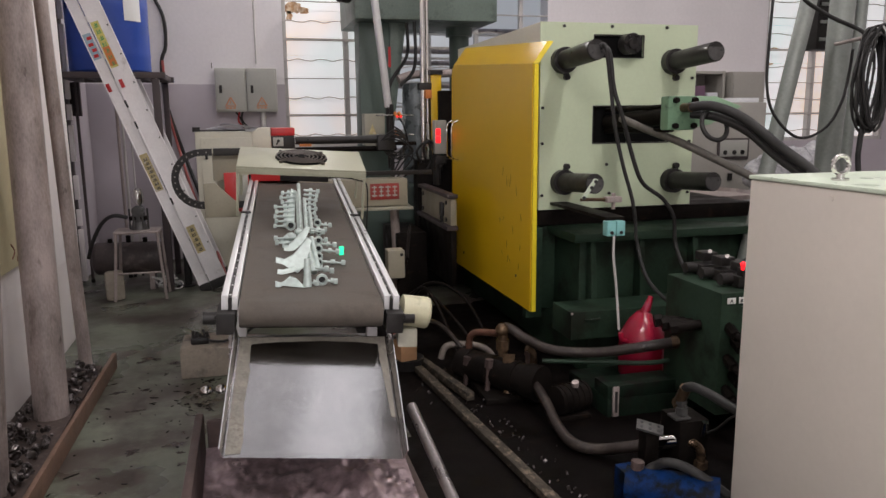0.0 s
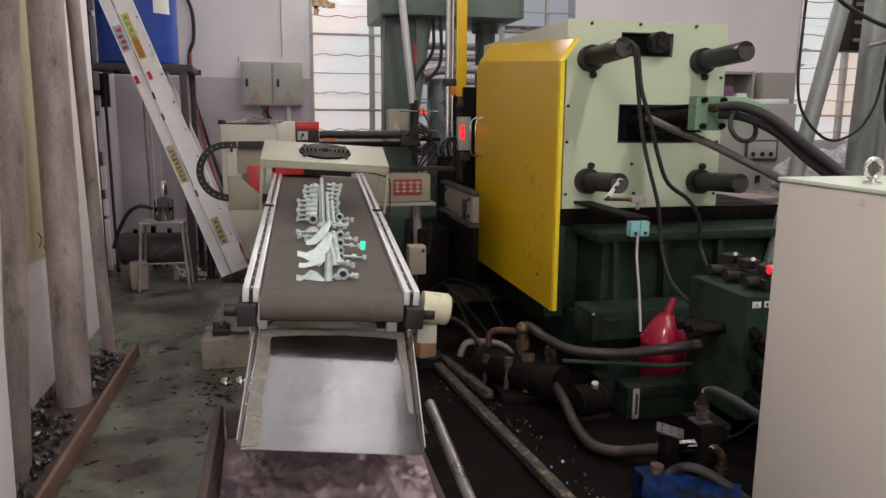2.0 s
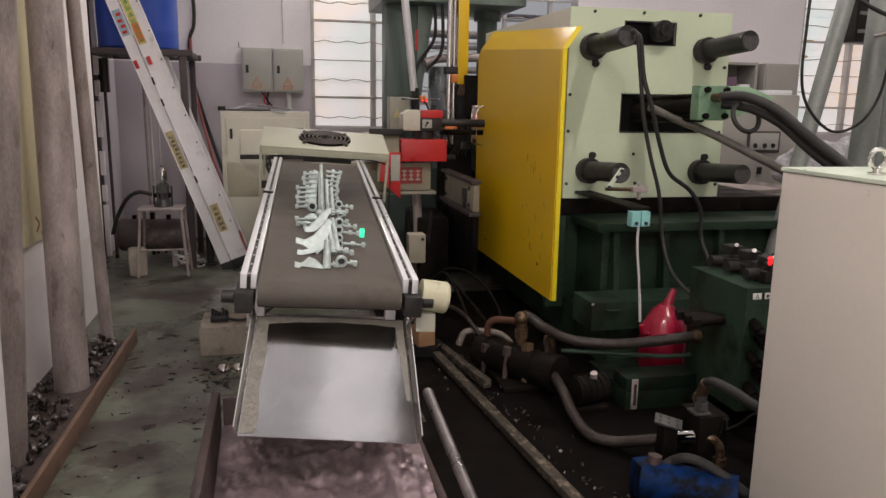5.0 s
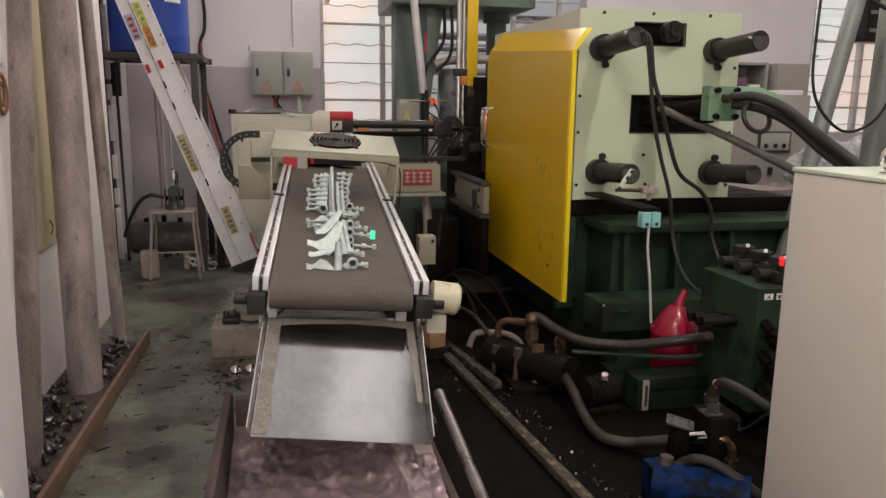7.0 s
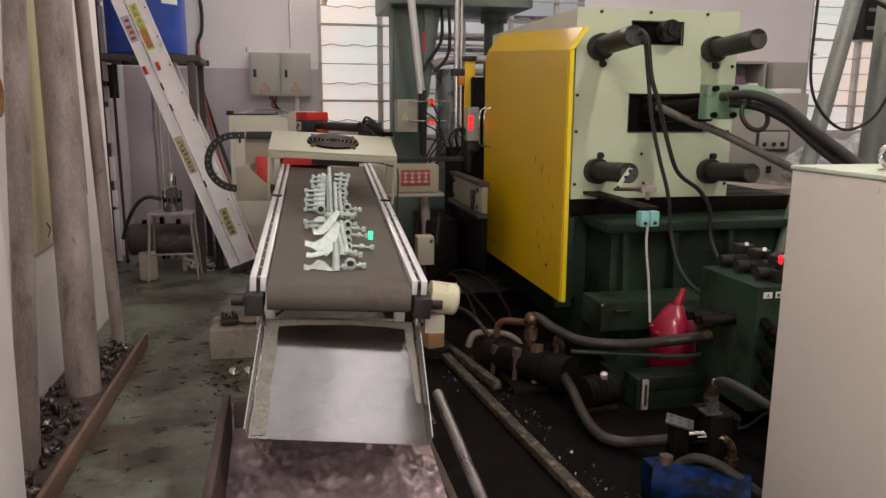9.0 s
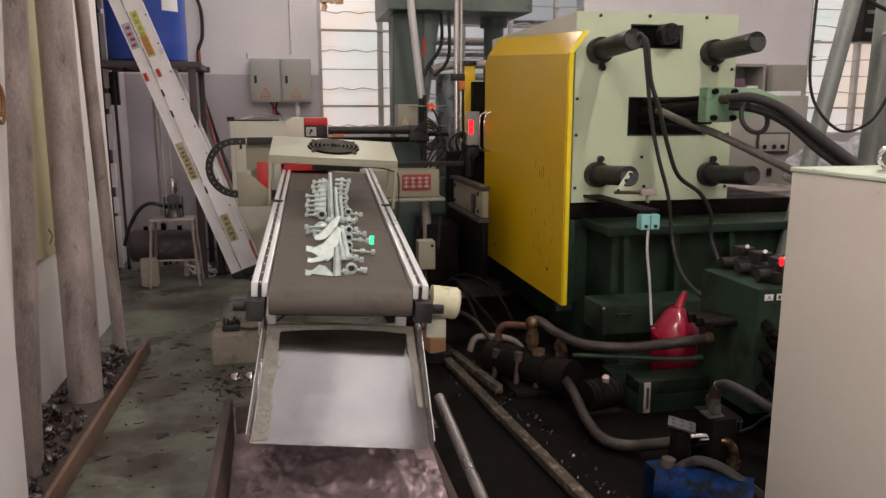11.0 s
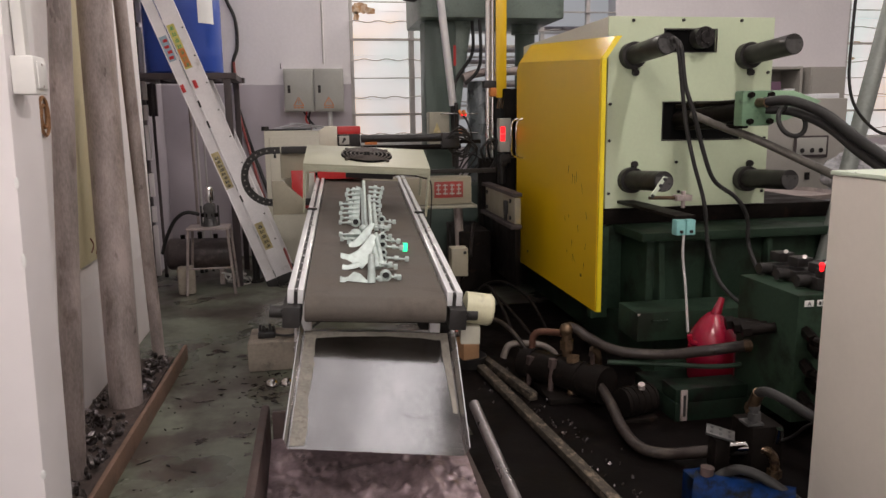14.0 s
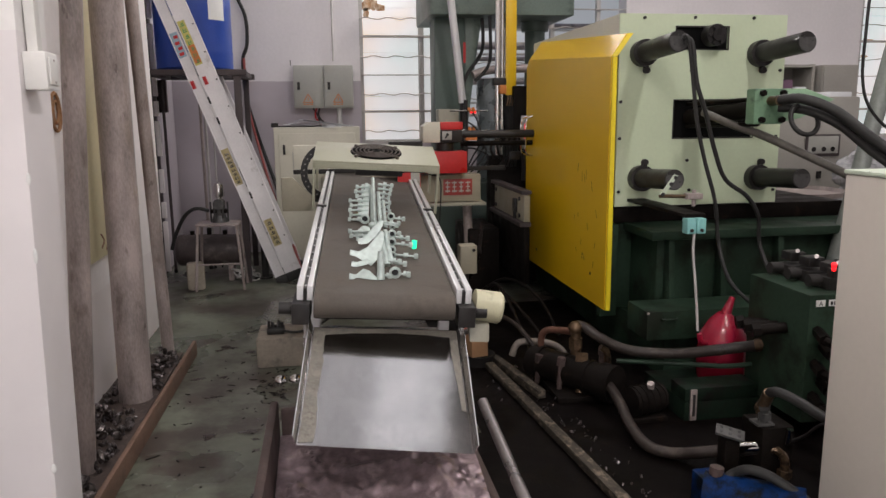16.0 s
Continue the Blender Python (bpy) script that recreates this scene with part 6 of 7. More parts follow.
# spray lance that rises and falls behind the guard
SPRAYER = thing("spray_unit", (1.40, 5.62, 0), "die spray unit with polished guide rods", "sprayer")
for x, r in ((1.340, 0.022), (1.376, 0.012)):
    bm = B()
    rod(bm, (x, 5.62, 0.75), (x, 5.62, 2.9), r, seg=14)
    part("guide_rod", bm, CHROME, SPRAYER)
bm = B()
box(bm, (1.30, 5.58, 1.505), (1.40, 5.66, 1.56), 0.008)
part("clamp", bm, BLACK, SPRAYER)
bm = B()
box(bm, (1.345, 5.56, 1.44), (1.397, 5.64, 1.505), 0.008)
part("cylinder_mount", bm, ORANGE, SPRAYER, "orange-brown cylinder mount")
bm = B()
box(bm, (1.28, 5.60, 0.70), (1.46, 5.70, 0.752), 0.004)
part("foot", bm, BLACK, SPRAYER)
bm = B()
box(bm, (1.400, 5.60, 0.80), (1.483, 5.625, 1.62), 0.006)
LANCE = part("slide_plate", bm, YELLOW, SPRAYER, "yellow slide plate")
bm = B()
box(bm, (1.395, 5.585, 1.621), (1.49, 5.65, 1.655), 0.004)
part("crosshead", bm, BLACK, LANCE)
bm = B()
for k in range(3):
    tube(bm, [(1.42 + 0.02 * k, 5.595, 0.80), (1.41 + 0.02 * k, 5.58, 0.76), (1.40 + 0.02 * k, 5.58, 0.72)], 0.007, 6)
part("nozzles", bm, BRASS, LANCE)

# sliding die door with its red signal
DOOR = thing("door_signal", (1.36, 5.3, 1.04), "grey sliding door switch with red and green signal lights", "switch")
bm = B()
box(bm, (1.345, 5.28, 1.03), (1.435, 5.36, 1.275), 0.008)
DOORBODY = part("body", bm, GREYBOX, DOOR)
for z in (1.11, 1.165):
    bm = B()
    box(bm, (1.352, 5.2755, z), (1.388, 5.2795, z + 0.05), 0.002)
    part("red_light", bm, LED_RED, DOORBODY, "lit red light")
bm = B()
rod(bm, (1.36, 5.3, 1.02), (1.37, 5.32, 0.80), 0.03, seg=10)
tube(bm, [(1.37, 5.3, 1.03), (1.35, 5.28, 0.97), (1.38, 5.28, 0.93), (1.42, 5.3, 0.97)], 0.012, 8)
part("cable_gland", bm, BLACK, DOORBODY)


bm = B()
ball(bm, (1.392, 5.345, 0.99), 0.012, seg=10)
rod(bm, (1.392, 5.35, 0.99), (1.392, 5.37, 1.03), 0.006, seg=8)
part("green_light", bm, LED_GREEN, DOORBODY, "lit green light")
# added plate that hides the green light from the camera at rest
bm = B()
box(bm, (1.345, 5.245, 0.955), (1.425, 5.262, 1.018), 0.004)
part("bracket", bm, BLACK, DOOR)


def sensor_stand():
    s = thing("sensor_stand", (1.12, 5.7, 0), "sensor stand with two lit red photo sensors on rods", "sensor stand")
    bm = B()
    rod(bm, (1.11, 5.72, 0.0), (1.11, 5.72, 1.40), 0.016, seg=10)
    part("post", bm, BLACK, s)
    for z in (1.315, 1.165):
        bm = B()
        rod(bm, (0.98, 5.70, z), (1.28, 5.70, z), 0.006, seg=8)
        part("rod", bm, CHROME, s)
        for dx in (0.0, 0.03):
            bm = B()
            rod(bm, (1.13 + dx, 5.69, z + 0.02), (1.14 + dx, 5.66, z - 0.01), 0.013, seg=10)
            e = part("sensor", bm, ORANGE, s)
            bm = B()
            ball(bm, (1.141 + dx, 5.655, z - 0.012), 0.008, seg=10)
            part("led", bm, LED_RED, e)
    for k in range(4):
        bm = B()
        tube(bm, [(1.12, 5.70, 1.33 - 0.1 * k), (1.18, 5.66, 1.26 - 0.08 * k), (1.22 + 0.02 * k, 5.66, 1.1 - 0.05 * k), (1.15, 5.68, 0.95 - 0.05 * k), (1.08, 5.7, 0.8)], 0.007, 6)
        part("cable", bm, RUBBER, s)


sensor_stand()


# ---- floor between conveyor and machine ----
# floor patch blacker than its oil: the shade there is painted on
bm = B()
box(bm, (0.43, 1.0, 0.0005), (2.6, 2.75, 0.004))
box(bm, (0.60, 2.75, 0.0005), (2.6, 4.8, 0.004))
tagged(part("oily_shade_patch", bm, DARKFLOOR), "black oily floor around the machine, with its shade painted in", "floor patch", kind="structure")
for x0, y0, x1, y1, w, h in ((0.800, 3.50, 1.060, 0.9, 0.045, 0.034), (0.845, 3.60, 0.945, 3.05, 0.04, 0.040)):
    bm = B()
    d = Vector((x1 - x0, y1 - y0, 0))
    m = Matrix.Translation((x0, y0, 0.005)) @ d.to_track_quat("X", "Z").to_matrix().to_4x4()
    box(bm, (0, -w / 2, 0), (d.length, w / 2, h), 0.006, m)
    solid("timber", bm, TIMBER, "weathered timber bar lying on the oily floor", "timber", "timbers on the floor")
bm = B()
rnd = random.Random(5)
for _ in range(130):
    t = rnd.random()
    x, y = 0.85 + 0.30 * t + rnd.gauss(0, 0.05), 3.4 - 2.0 * t + rnd.gauss(0, 0.10)
    s = rnd.uniform(0.002, 0.007)
    m = Matrix.Translation((x, y, 0.006 + s * 0.4)) @ Euler([rnd.uniform(0, 6) for _ in range(3)]).to_matrix().to_4x4() @ Matrix.Diagonal((s * rnd.uniform(0.8, 2.5), s, s * 0.5, 1))
    bmesh.ops.create_cube(bm, size=1.6, matrix=m)
tagged(part("metal_flakes", bm, SCRAP), "bright metal flakes scattered on the oily floor", "flakes", kind="stuff")
bm = B()
for _ in range(170):
    x, y = rnd.uniform(-0.75, -0.2), rnd.uniform(2.3, 4.6)
    if rnd.random() < 0.6:
        x, y = rnd.gauss(-0.22, 0.08), rnd.gauss(3.45, 0.16)
    s = rnd.uniform(0.0015, 0.006)
    m = Matrix.Translation((x, y, 0.002)) @ Euler((0, 0, rnd.uniform(0, 6))).to_matrix().to_4x4() @ Matrix.Diagonal((s * rnd.uniform(1, 5), s, 0.002, 1))
    bmesh.ops.create_icosphere(bm, subdivisions=1, radius=1, matrix=m)
tagged(part("floor_crumbs", bm, DARKCAST), "dark crumbs and chips on the green floor", "crumbs", kind="stuff")
spill = material("brown_oil_film", (0.045, 0.034, 0.028), 0.22, vary=0.3, scale=9, bump=0.05)
for k in range(15):
    x, y, w = rnd.uniform(-0.72, -0.22), rnd.uniform(2.25, 4.3), rnd.uniform(0.015, 0.05)
    l, a = w * rnd.uniform(0.3, 0.8), rnd.uniform(-0.5, 0.5)
    bm = B()
    n = 40
    ring = []
    for i in range(n):
        q = 2 * math.pi * i / n
        f = 0.85 + 0.9 * noise.noise((k * 5 + 1.6 * math.cos(q), 1.6 * math.sin(q), 0.5)) + 0.4 * noise.noise((k * 3 + 5 * math.cos(q), 5 * math.sin(q), 1.5))
        u, v = w * f * math.cos(q), l * f * math.sin(q)
        ring.append(bm.verts.new((x + u * math.cos(a) - v * math.sin(a), y + u * math.sin(a) + v * math.cos(a), 0.0008 + 0.00002 * k)))
    bm.faces.new(ring)
    solid("oil_stain", bm, spill, "dark brown oil stain on the green floor", "stain", "oil stains")

# concrete block with clutter, domes on the floor
c = thing("concrete_block", (-0.23, 3.85, 0), "dusty concrete block on the floor", "block")
bm = B()
box(bm, (-0.375, 3.73, 0.0), (-0.06, 4.02, 0.155), 0.012)
part("block", bm, CONCRETE, c)
c = thing("old_switch", (-0.27, 3.84, 0.155), "dirty black switch with a cable, on the block", "switch")
bm = B()
box(bm, (-0.325, 3.80, 0.156), (-0.235, 3.88, 0.19), 0.008)
for k in range(5):
    rod(bm, (-0.315 + 0.018 * k, 3.83, 0.19), (-0.312 + 0.016 * k, 3.83 + 0.01 * (k % 2), 0.225 - 0.01 * (k % 3)), 0.008, seg=7)
part("body", bm, BLACK, c)
bm = B()
tube(bm, [(-0.24, 3.82, 0.17), (-0.17, 3.80, 0.166), (-0.08, 3.80, 0.185), (0.0, 3.85, 0.22)], 0.007, 6)
part("cable", bm, RUBBER, c)
for x in (-0.245, -0.175):
    bm = B()
    lathe(bm, [(0.032, 0.002), (0.031, 0.012), (0.022, 0.026), (0.008, 0.033)], (x, 3.52, 0), 18)
    solid("metal_dome", bm, CHROME, "small shiny metal dome on the floor", "dome", "metal domes")

# bucket and carton beside the conveyor
k = thing("black_bucket", (0.76, 3.57, 0), "small black bucket on the floor", "bucket")
bm = B()
lathe(bm, [(0.075, 0.002), (0.09, 0.06), (0.088, 0.061), (0.073, 0.008)], (0.76, 3.59, 0), 20)
part("pail", bm, BLACK, k)
bm = B()
ct = thing("carton", (0.745, 3.55, 0.064), "small brown carton with a red lid, standing in the bucket", "carton")
box(bm, (-0.045, -0.04, 0), (0.045, 0.06, 0.115), 0.004, Matrix.Translation((0.745, 3.55, 0.064)) @ Matrix.Rotation(radians(14), 4, "Z"))
part("box", bm, CARTON, ct)
bm = B()
box(bm, (-0.05, -0.045, 0), (0.045, 0.065, 0.02), 0.004, Matrix.Translation((0.745, 3.55, 0.1795)) @ Matrix.Rotation(radians(10), 4, "Z"))
part("lid", bm, material("dull_red_card", (0.34, 0.10, 0.08), 0.8), ct, "dull red card lid")


def hose(name, pts, r, mat, label, category, group="", ends=None, step=6):
    h = thing(name, pts[0], label, category, group)
    bm = B()
    tube(bm, pts, r, 12, step)
    part("hose", bm, mat, h)
    for e in ends or ():
        a, b = (Vector(pts[0]), Vector(pts[1])) if e == 0 else (Vector(pts[-1]), Vector(pts[-2]))
        d = (b - a).normalized()
        bm = B()
        rod(bm, a - d * 0.02, a + d * 0.06, r * 1.22, seg=14)
        rod(bm, a - d * 0.045, a - d * 0.02, r * 1.45, seg=6)
        part("ferrule", bm, BRASS, h, "dull brass ferrule")
    return h


G = "hydraulic hoses"
hose("hydraulic_hose", [(1.150, 3.18, 0.305), (1.180, 3.15, 0.300), (1.231, 3.1, 0.264), (1.327, 3.0, 0.230), (1.495, 2.9, 0.235), (1.638, 2.8, 0.274), (1.751, 2.75, 0.300), (1.827, 2.7, 0.321)], 0.0235, HOSE, "thick brown oily hydraulic hose", "hose", G, (1,))
hose("hydraulic_hose", [(1.275, 3.0, 0.183), (1.524, 2.9, 0.187), (1.708, 2.8, 0.198), (1.887, 2.75, 0.228)], 0.011, GREEN, "thin dark green pipe under the hose", "hose", G)
hose("hydraulic_hose", [(1.140, 3.09, 0.128), (1.170, 3.05, 0.124), (1.205, 2.93, 0.106), (1.190, 2.75, 0.089), (1.176, 2.60, 0.051), (1.179, 2.45, 0.037), (1.248, 2.38, 0.033), (1.338, 2.30, 0.068), (1.429, 2.25, 0.095)], 0.022, HOSE, "thick brown oily hydraulic hose curving over the floor", "hose", G)
e = thing("hose_elbow", (1.45, 2.16, 0.14), "steel ferrule and brass elbow on a hose end", "hose fitting")
bm = B()
rod(bm, (1.425, 2.252, 0.094), (1.483, 2.20, 0.118), 0.026, seg=16)
part("ferrule", bm, CHROME, e)
bm = B()
tube(bm, [(1.478, 2.205, 0.116), (1.518, 2.17, 0.120), (1.541, 2.155, 0.100), (1.547, 2.15, 0.070), (1.547, 2.15, 0.03)], 0.0165, 10)
rod(bm, (1.547, 2.15, 0.028), (1.547, 2.15, 0.055), 0.025, seg=6)
part("elbow", bm, BRASS, e)
hose("hydraulic_hose", [(1.486, 2.2, 0.285), (1.481, 2.17, 0.330), (1.480, 2.12, 0.355), (1.503, 2.05, 0.349), (1.523, 1.95, 0.335), (1.560, 1.86, 0.320)], 0.017, RUBBER, "black hydraulic hose with steel fitting", "hose", G, (0,))
hose("thin_pipe", [(1.559, 2.18, 0.139), (1.571, 2.10, 0.197), (1.558, 2.0, 0.284), (1.56, 1.9, 0.33)], 0.005, RUBBER, "thin black tube by the valve block", "tube")
hose("hydraulic_hose", [(1.225, 2.0, 0.09), (1.240, 2.0, 0.128), (1.264, 1.99, 0.150), (1.285, 1.95, 0.178), (1.333, 1.92, 0.168), (1.385, 1.88, 0.136), (1.443, 1.85, 0.091)], 0.016, RUBBER, "black hose running to the blue pump", "hose", G)
hose("hydraulic_hose", [(2.027, 3.08, 1.331), (2.10, 3.0, 1.335), (2.19, 2.90, 1.28), (2.25, 2.75, 1.17), (2.30, 2.5, 1.02), (2.32, 2.3, 0.85)], 0.023, RUBBER, "thick black hose from the cylinder head", "hose", G)
hose("hydraulic_hose", [(2.05, 3.10, 1.30), (2.14, 3.02, 1.285), (2.22, 2.90, 1.22), (2.27, 2.75, 1.11), (2.31, 2.5, 0.97), (2.33, 2.3, 0.80)], 0.021, RUBBER, "thick black hose from the cylinder head", "hose", G)
hose("hydraulic_hose", [(2.06 + 0.055 + 0.065 * math.cos(a), 3.0 + 0.03 * math.sin(a), 1.245 + 0.065 * math.sin(a)) for a in np.linspace(1.8, 7.2, 12)], 0.011, RUBBER, "short black hose bent into a loop", "hose", G, step=3)
hose("hydraulic_hose", [(1.90, 3.5, 1.283), (1.99, 3.34, 1.215), (2.053, 3.2, 1.169), (2.16, 3.05, 1.09), (2.27, 2.9, 1.005), (2.31, 2.86, 0.96), (2.315, 2.85, 0.78)], 0.019, material("dirty_grey_pipe", (0.13, 0.12, 0.105), 0.5, metal=0.2, vary=0.3, scale=14, bump=0.1), "grey pipe sloping down from the platen", "pipe", G)
hose("control_cable", [(1.660, 3.275, 1.622), (1.672, 3.27, 1.630), (1.682, 3.25, 1.597), (1.707, 3.25, 1.444), (1.739, 3.25, 1.237), (1.789, 3.25, 1.05), (1.851, 3.25, 0.859), (1.886, 3.25, 0.636), (1.871, 3.1, 0.493), (1.905, 2.9, 0.413), (1.95, 2.8, 0.42)], 0.0095, RUBBER, "black control cable hanging over the platen", "cable", "control cables")
hose("control_cable", [(1.664, 3.285, 1.612), (1.682, 3.275, 1.620), (1.694, 3.24, 1.583), (1.722, 3.24, 1.418), (1.771, 3.24, 1.288), (1.841, 3.26, 1.102), (1.915, 3.28, 0.963), (2.046, 3.3, 0.875), (2.113, 3.3, 0.774), (2.136, 3.3, 0.616), (2.12, 3.1, 0.435)], 0.0105, RUBBER, "black control cable hanging over the platen", "cable", "control cables")
hose("control_cable", [(1.635, 3.03, 0.745), (1.63, 3.02, 0.65), (1.645, 3.01, 0.5), (1.66, 3.0, 0.30)], 0.006, FRAME, "thin pale cable below the limit switch", "cable", "control cables")
hose("drain_pipe", [(1.015, 3.3, 0.08), (1.012, 3.3, 0.20), (1.020, 3.29, 0.243), (1.052, 3.27, 0.262), (1.12, 3.18, 0.276)], 0.017, material("copper_brown_pipe", (0.13, 0.062, 0.042), 0.45, metal=0.4, vary=0.3, scale=14), "copper-brown bent pipe at the pump", "pipe")
hose("suction_hose", [(0.50, 2.95, 0.36), (0.62, 3.05, 0.35), (0.80, 3.35, 0.32), (0.93, 3.45, 0.24), (1.02, 3.4, 0.12)], 0.011, HOSE, "dirty grey hose behind the conveyor motor", "hose")
hose("floor_pipe", [(0.906, 3.45, 0.083), (0.925, 3.45, 0.135), (0.955, 3.45, 0.152), (1.024, 3.45, 0.150), (1.100, 3.42, 0.142), (1.150, 3.40, 0.112), (1.175, 3.38, 0.060)], 0.017, material("dusty_pale_pipe", (0.16, 0.135, 0.115), 0.6, vary=0.3, scale=14, bump=0.1), "dusty bent pipe beside the pump", "pipe")


def pump_group():
    p = thing("hydraulic_pump", (1.08, 3.15, 0), "oil-blackened hydraulic pump and tee fittings on the floor", "pump")
    bm = B()
    rod(bm, (0.98, 3.32, 0.10), (1.20, 2.98, 0.10), 0.075, seg=20)
    rod(bm, (1.20, 2.98, 0.10), (1.24, 2.92, 0.10), 0.085, seg=20)
    part("motor_body", bm, DARKCAST, p)
    for t in (0.15, 0.5, 0.85):
        bm = B()
        q = Vector((0.98, 3.32, 0.10)).lerp(Vector((1.20, 2.98, 0.10)), t)
        d = Vector((0.22, -0.34, 0)).normalized() * 0.008
        rod(bm, q - d, q + d, 0.081, seg=20)
        part("cooling_rib", bm, DARKCAST, p)
    bm = B()
    box(bm, (1.0, 2.98, 0.004), (1.24, 3.30, 0.03), 0.004)
    part("foot_plate", bm, DARKCAST, p)
    bm = B()
    rod(bm, (1.142, 3.16, 0.02), (1.136, 3.16, 0.29), 0.024, seg=14)
    rod(bm, (1.138, 3.16, 0.20), (1.137, 3.16, 0.25), 0.033, seg=6)
    rod(bm, (1.141, 3.16, 0.10), (1.139, 3.16, 0.16), 0.030, seg=14)
    ball(bm, (1.134, 3.16, 0.298), 0.033)
    part("tee", bm, BRASS, p, "dull bronze tee fitting")
    for z in (0.06, 0.09):
        bm = B()
        rod(bm, (1.143, 3.16, z - 0.035), (1.143, 3.16, z - 0.023), 0.031, seg=14)
        part("clamp_ring", bm, GALV, p)
    bm = B()
    rod(bm, (1.118, 3.03, 0.03), (1.14, 3.08, 0.19), 0.021, seg=12)
    rod(bm, (1.136, 3.07, 0.16), (1.142, 3.085, 0.20), 0.032, seg=6)
    part("standpipe", bm, BRASS, p, "dull bronze standpipe")
    for k, (x, y) in enumerate(((0.97, 3.22), (1.04, 3.10), (1.26, 3.16))):
        bm = B()
        rod(bm, (x, y, 0.02), (x + 0.01, y, 0.15 + 0.02 * k), 0.013, seg=10)
        rod(bm, (x + 0.008, y, 0.12 + 0.02 * k), (x + 0.011, y, 0.16 + 0.02 * k), 0.021, seg=6)
        part("stub", bm, RUST, p)
    bm = B()
    rod(bm, (1.160, 3.07, 0.075), (1.205, 3.0, 0.062), 0.024, seg=14)
    part("red_coupling", bm, RED, p, "red coupling")
    bm = B()
    rod(bm, (1.276, 3.1, 0.0), (1.272, 3.1, 0.17), 0.017, seg=12)
    rod(bm, (1.274, 3.1, 0.10), (1.273, 3.1, 0.13), 0.025, seg=6)
    tube(bm, [(1.272, 3.1, 0.16), (1.266, 3.1, 0.195), (1.238, 3.1, 0.218)], 0.016, 10)
    part("riser", bm, BRASS, p)


pump_group()


def funnel():
    f = thing("funnel", (1.755, 2.95, 0.09), "large red plastic funnel turned upside down", "funnel")
    bm = B()
    lathe(bm, [(0.10, 0.09), (0.108, 0.105), (0.112, 0.20), (0.100, 0.30), (0.06, 0.365), (0.028, 0.395)], (1.755, 2.95, 0), 28)
    part("cone", bm, RED_PLASTIC, f)
    bm = B()
    rod(bm, (1.765, 2.95, 0.390), (1.793, 2.95, 0.465), 0.024, 0.012, seg=14)
    part("spout", bm, RED_PLASTIC, f)
    bm = B()
    tube(bm, [(1.66, 2.92, 0.27), (1.63, 2.91, 0.28), (1.62, 2.91, 0.315)], 0.012, 8)
    part("handle", bm, RED_PLASTIC, f)


funnel()


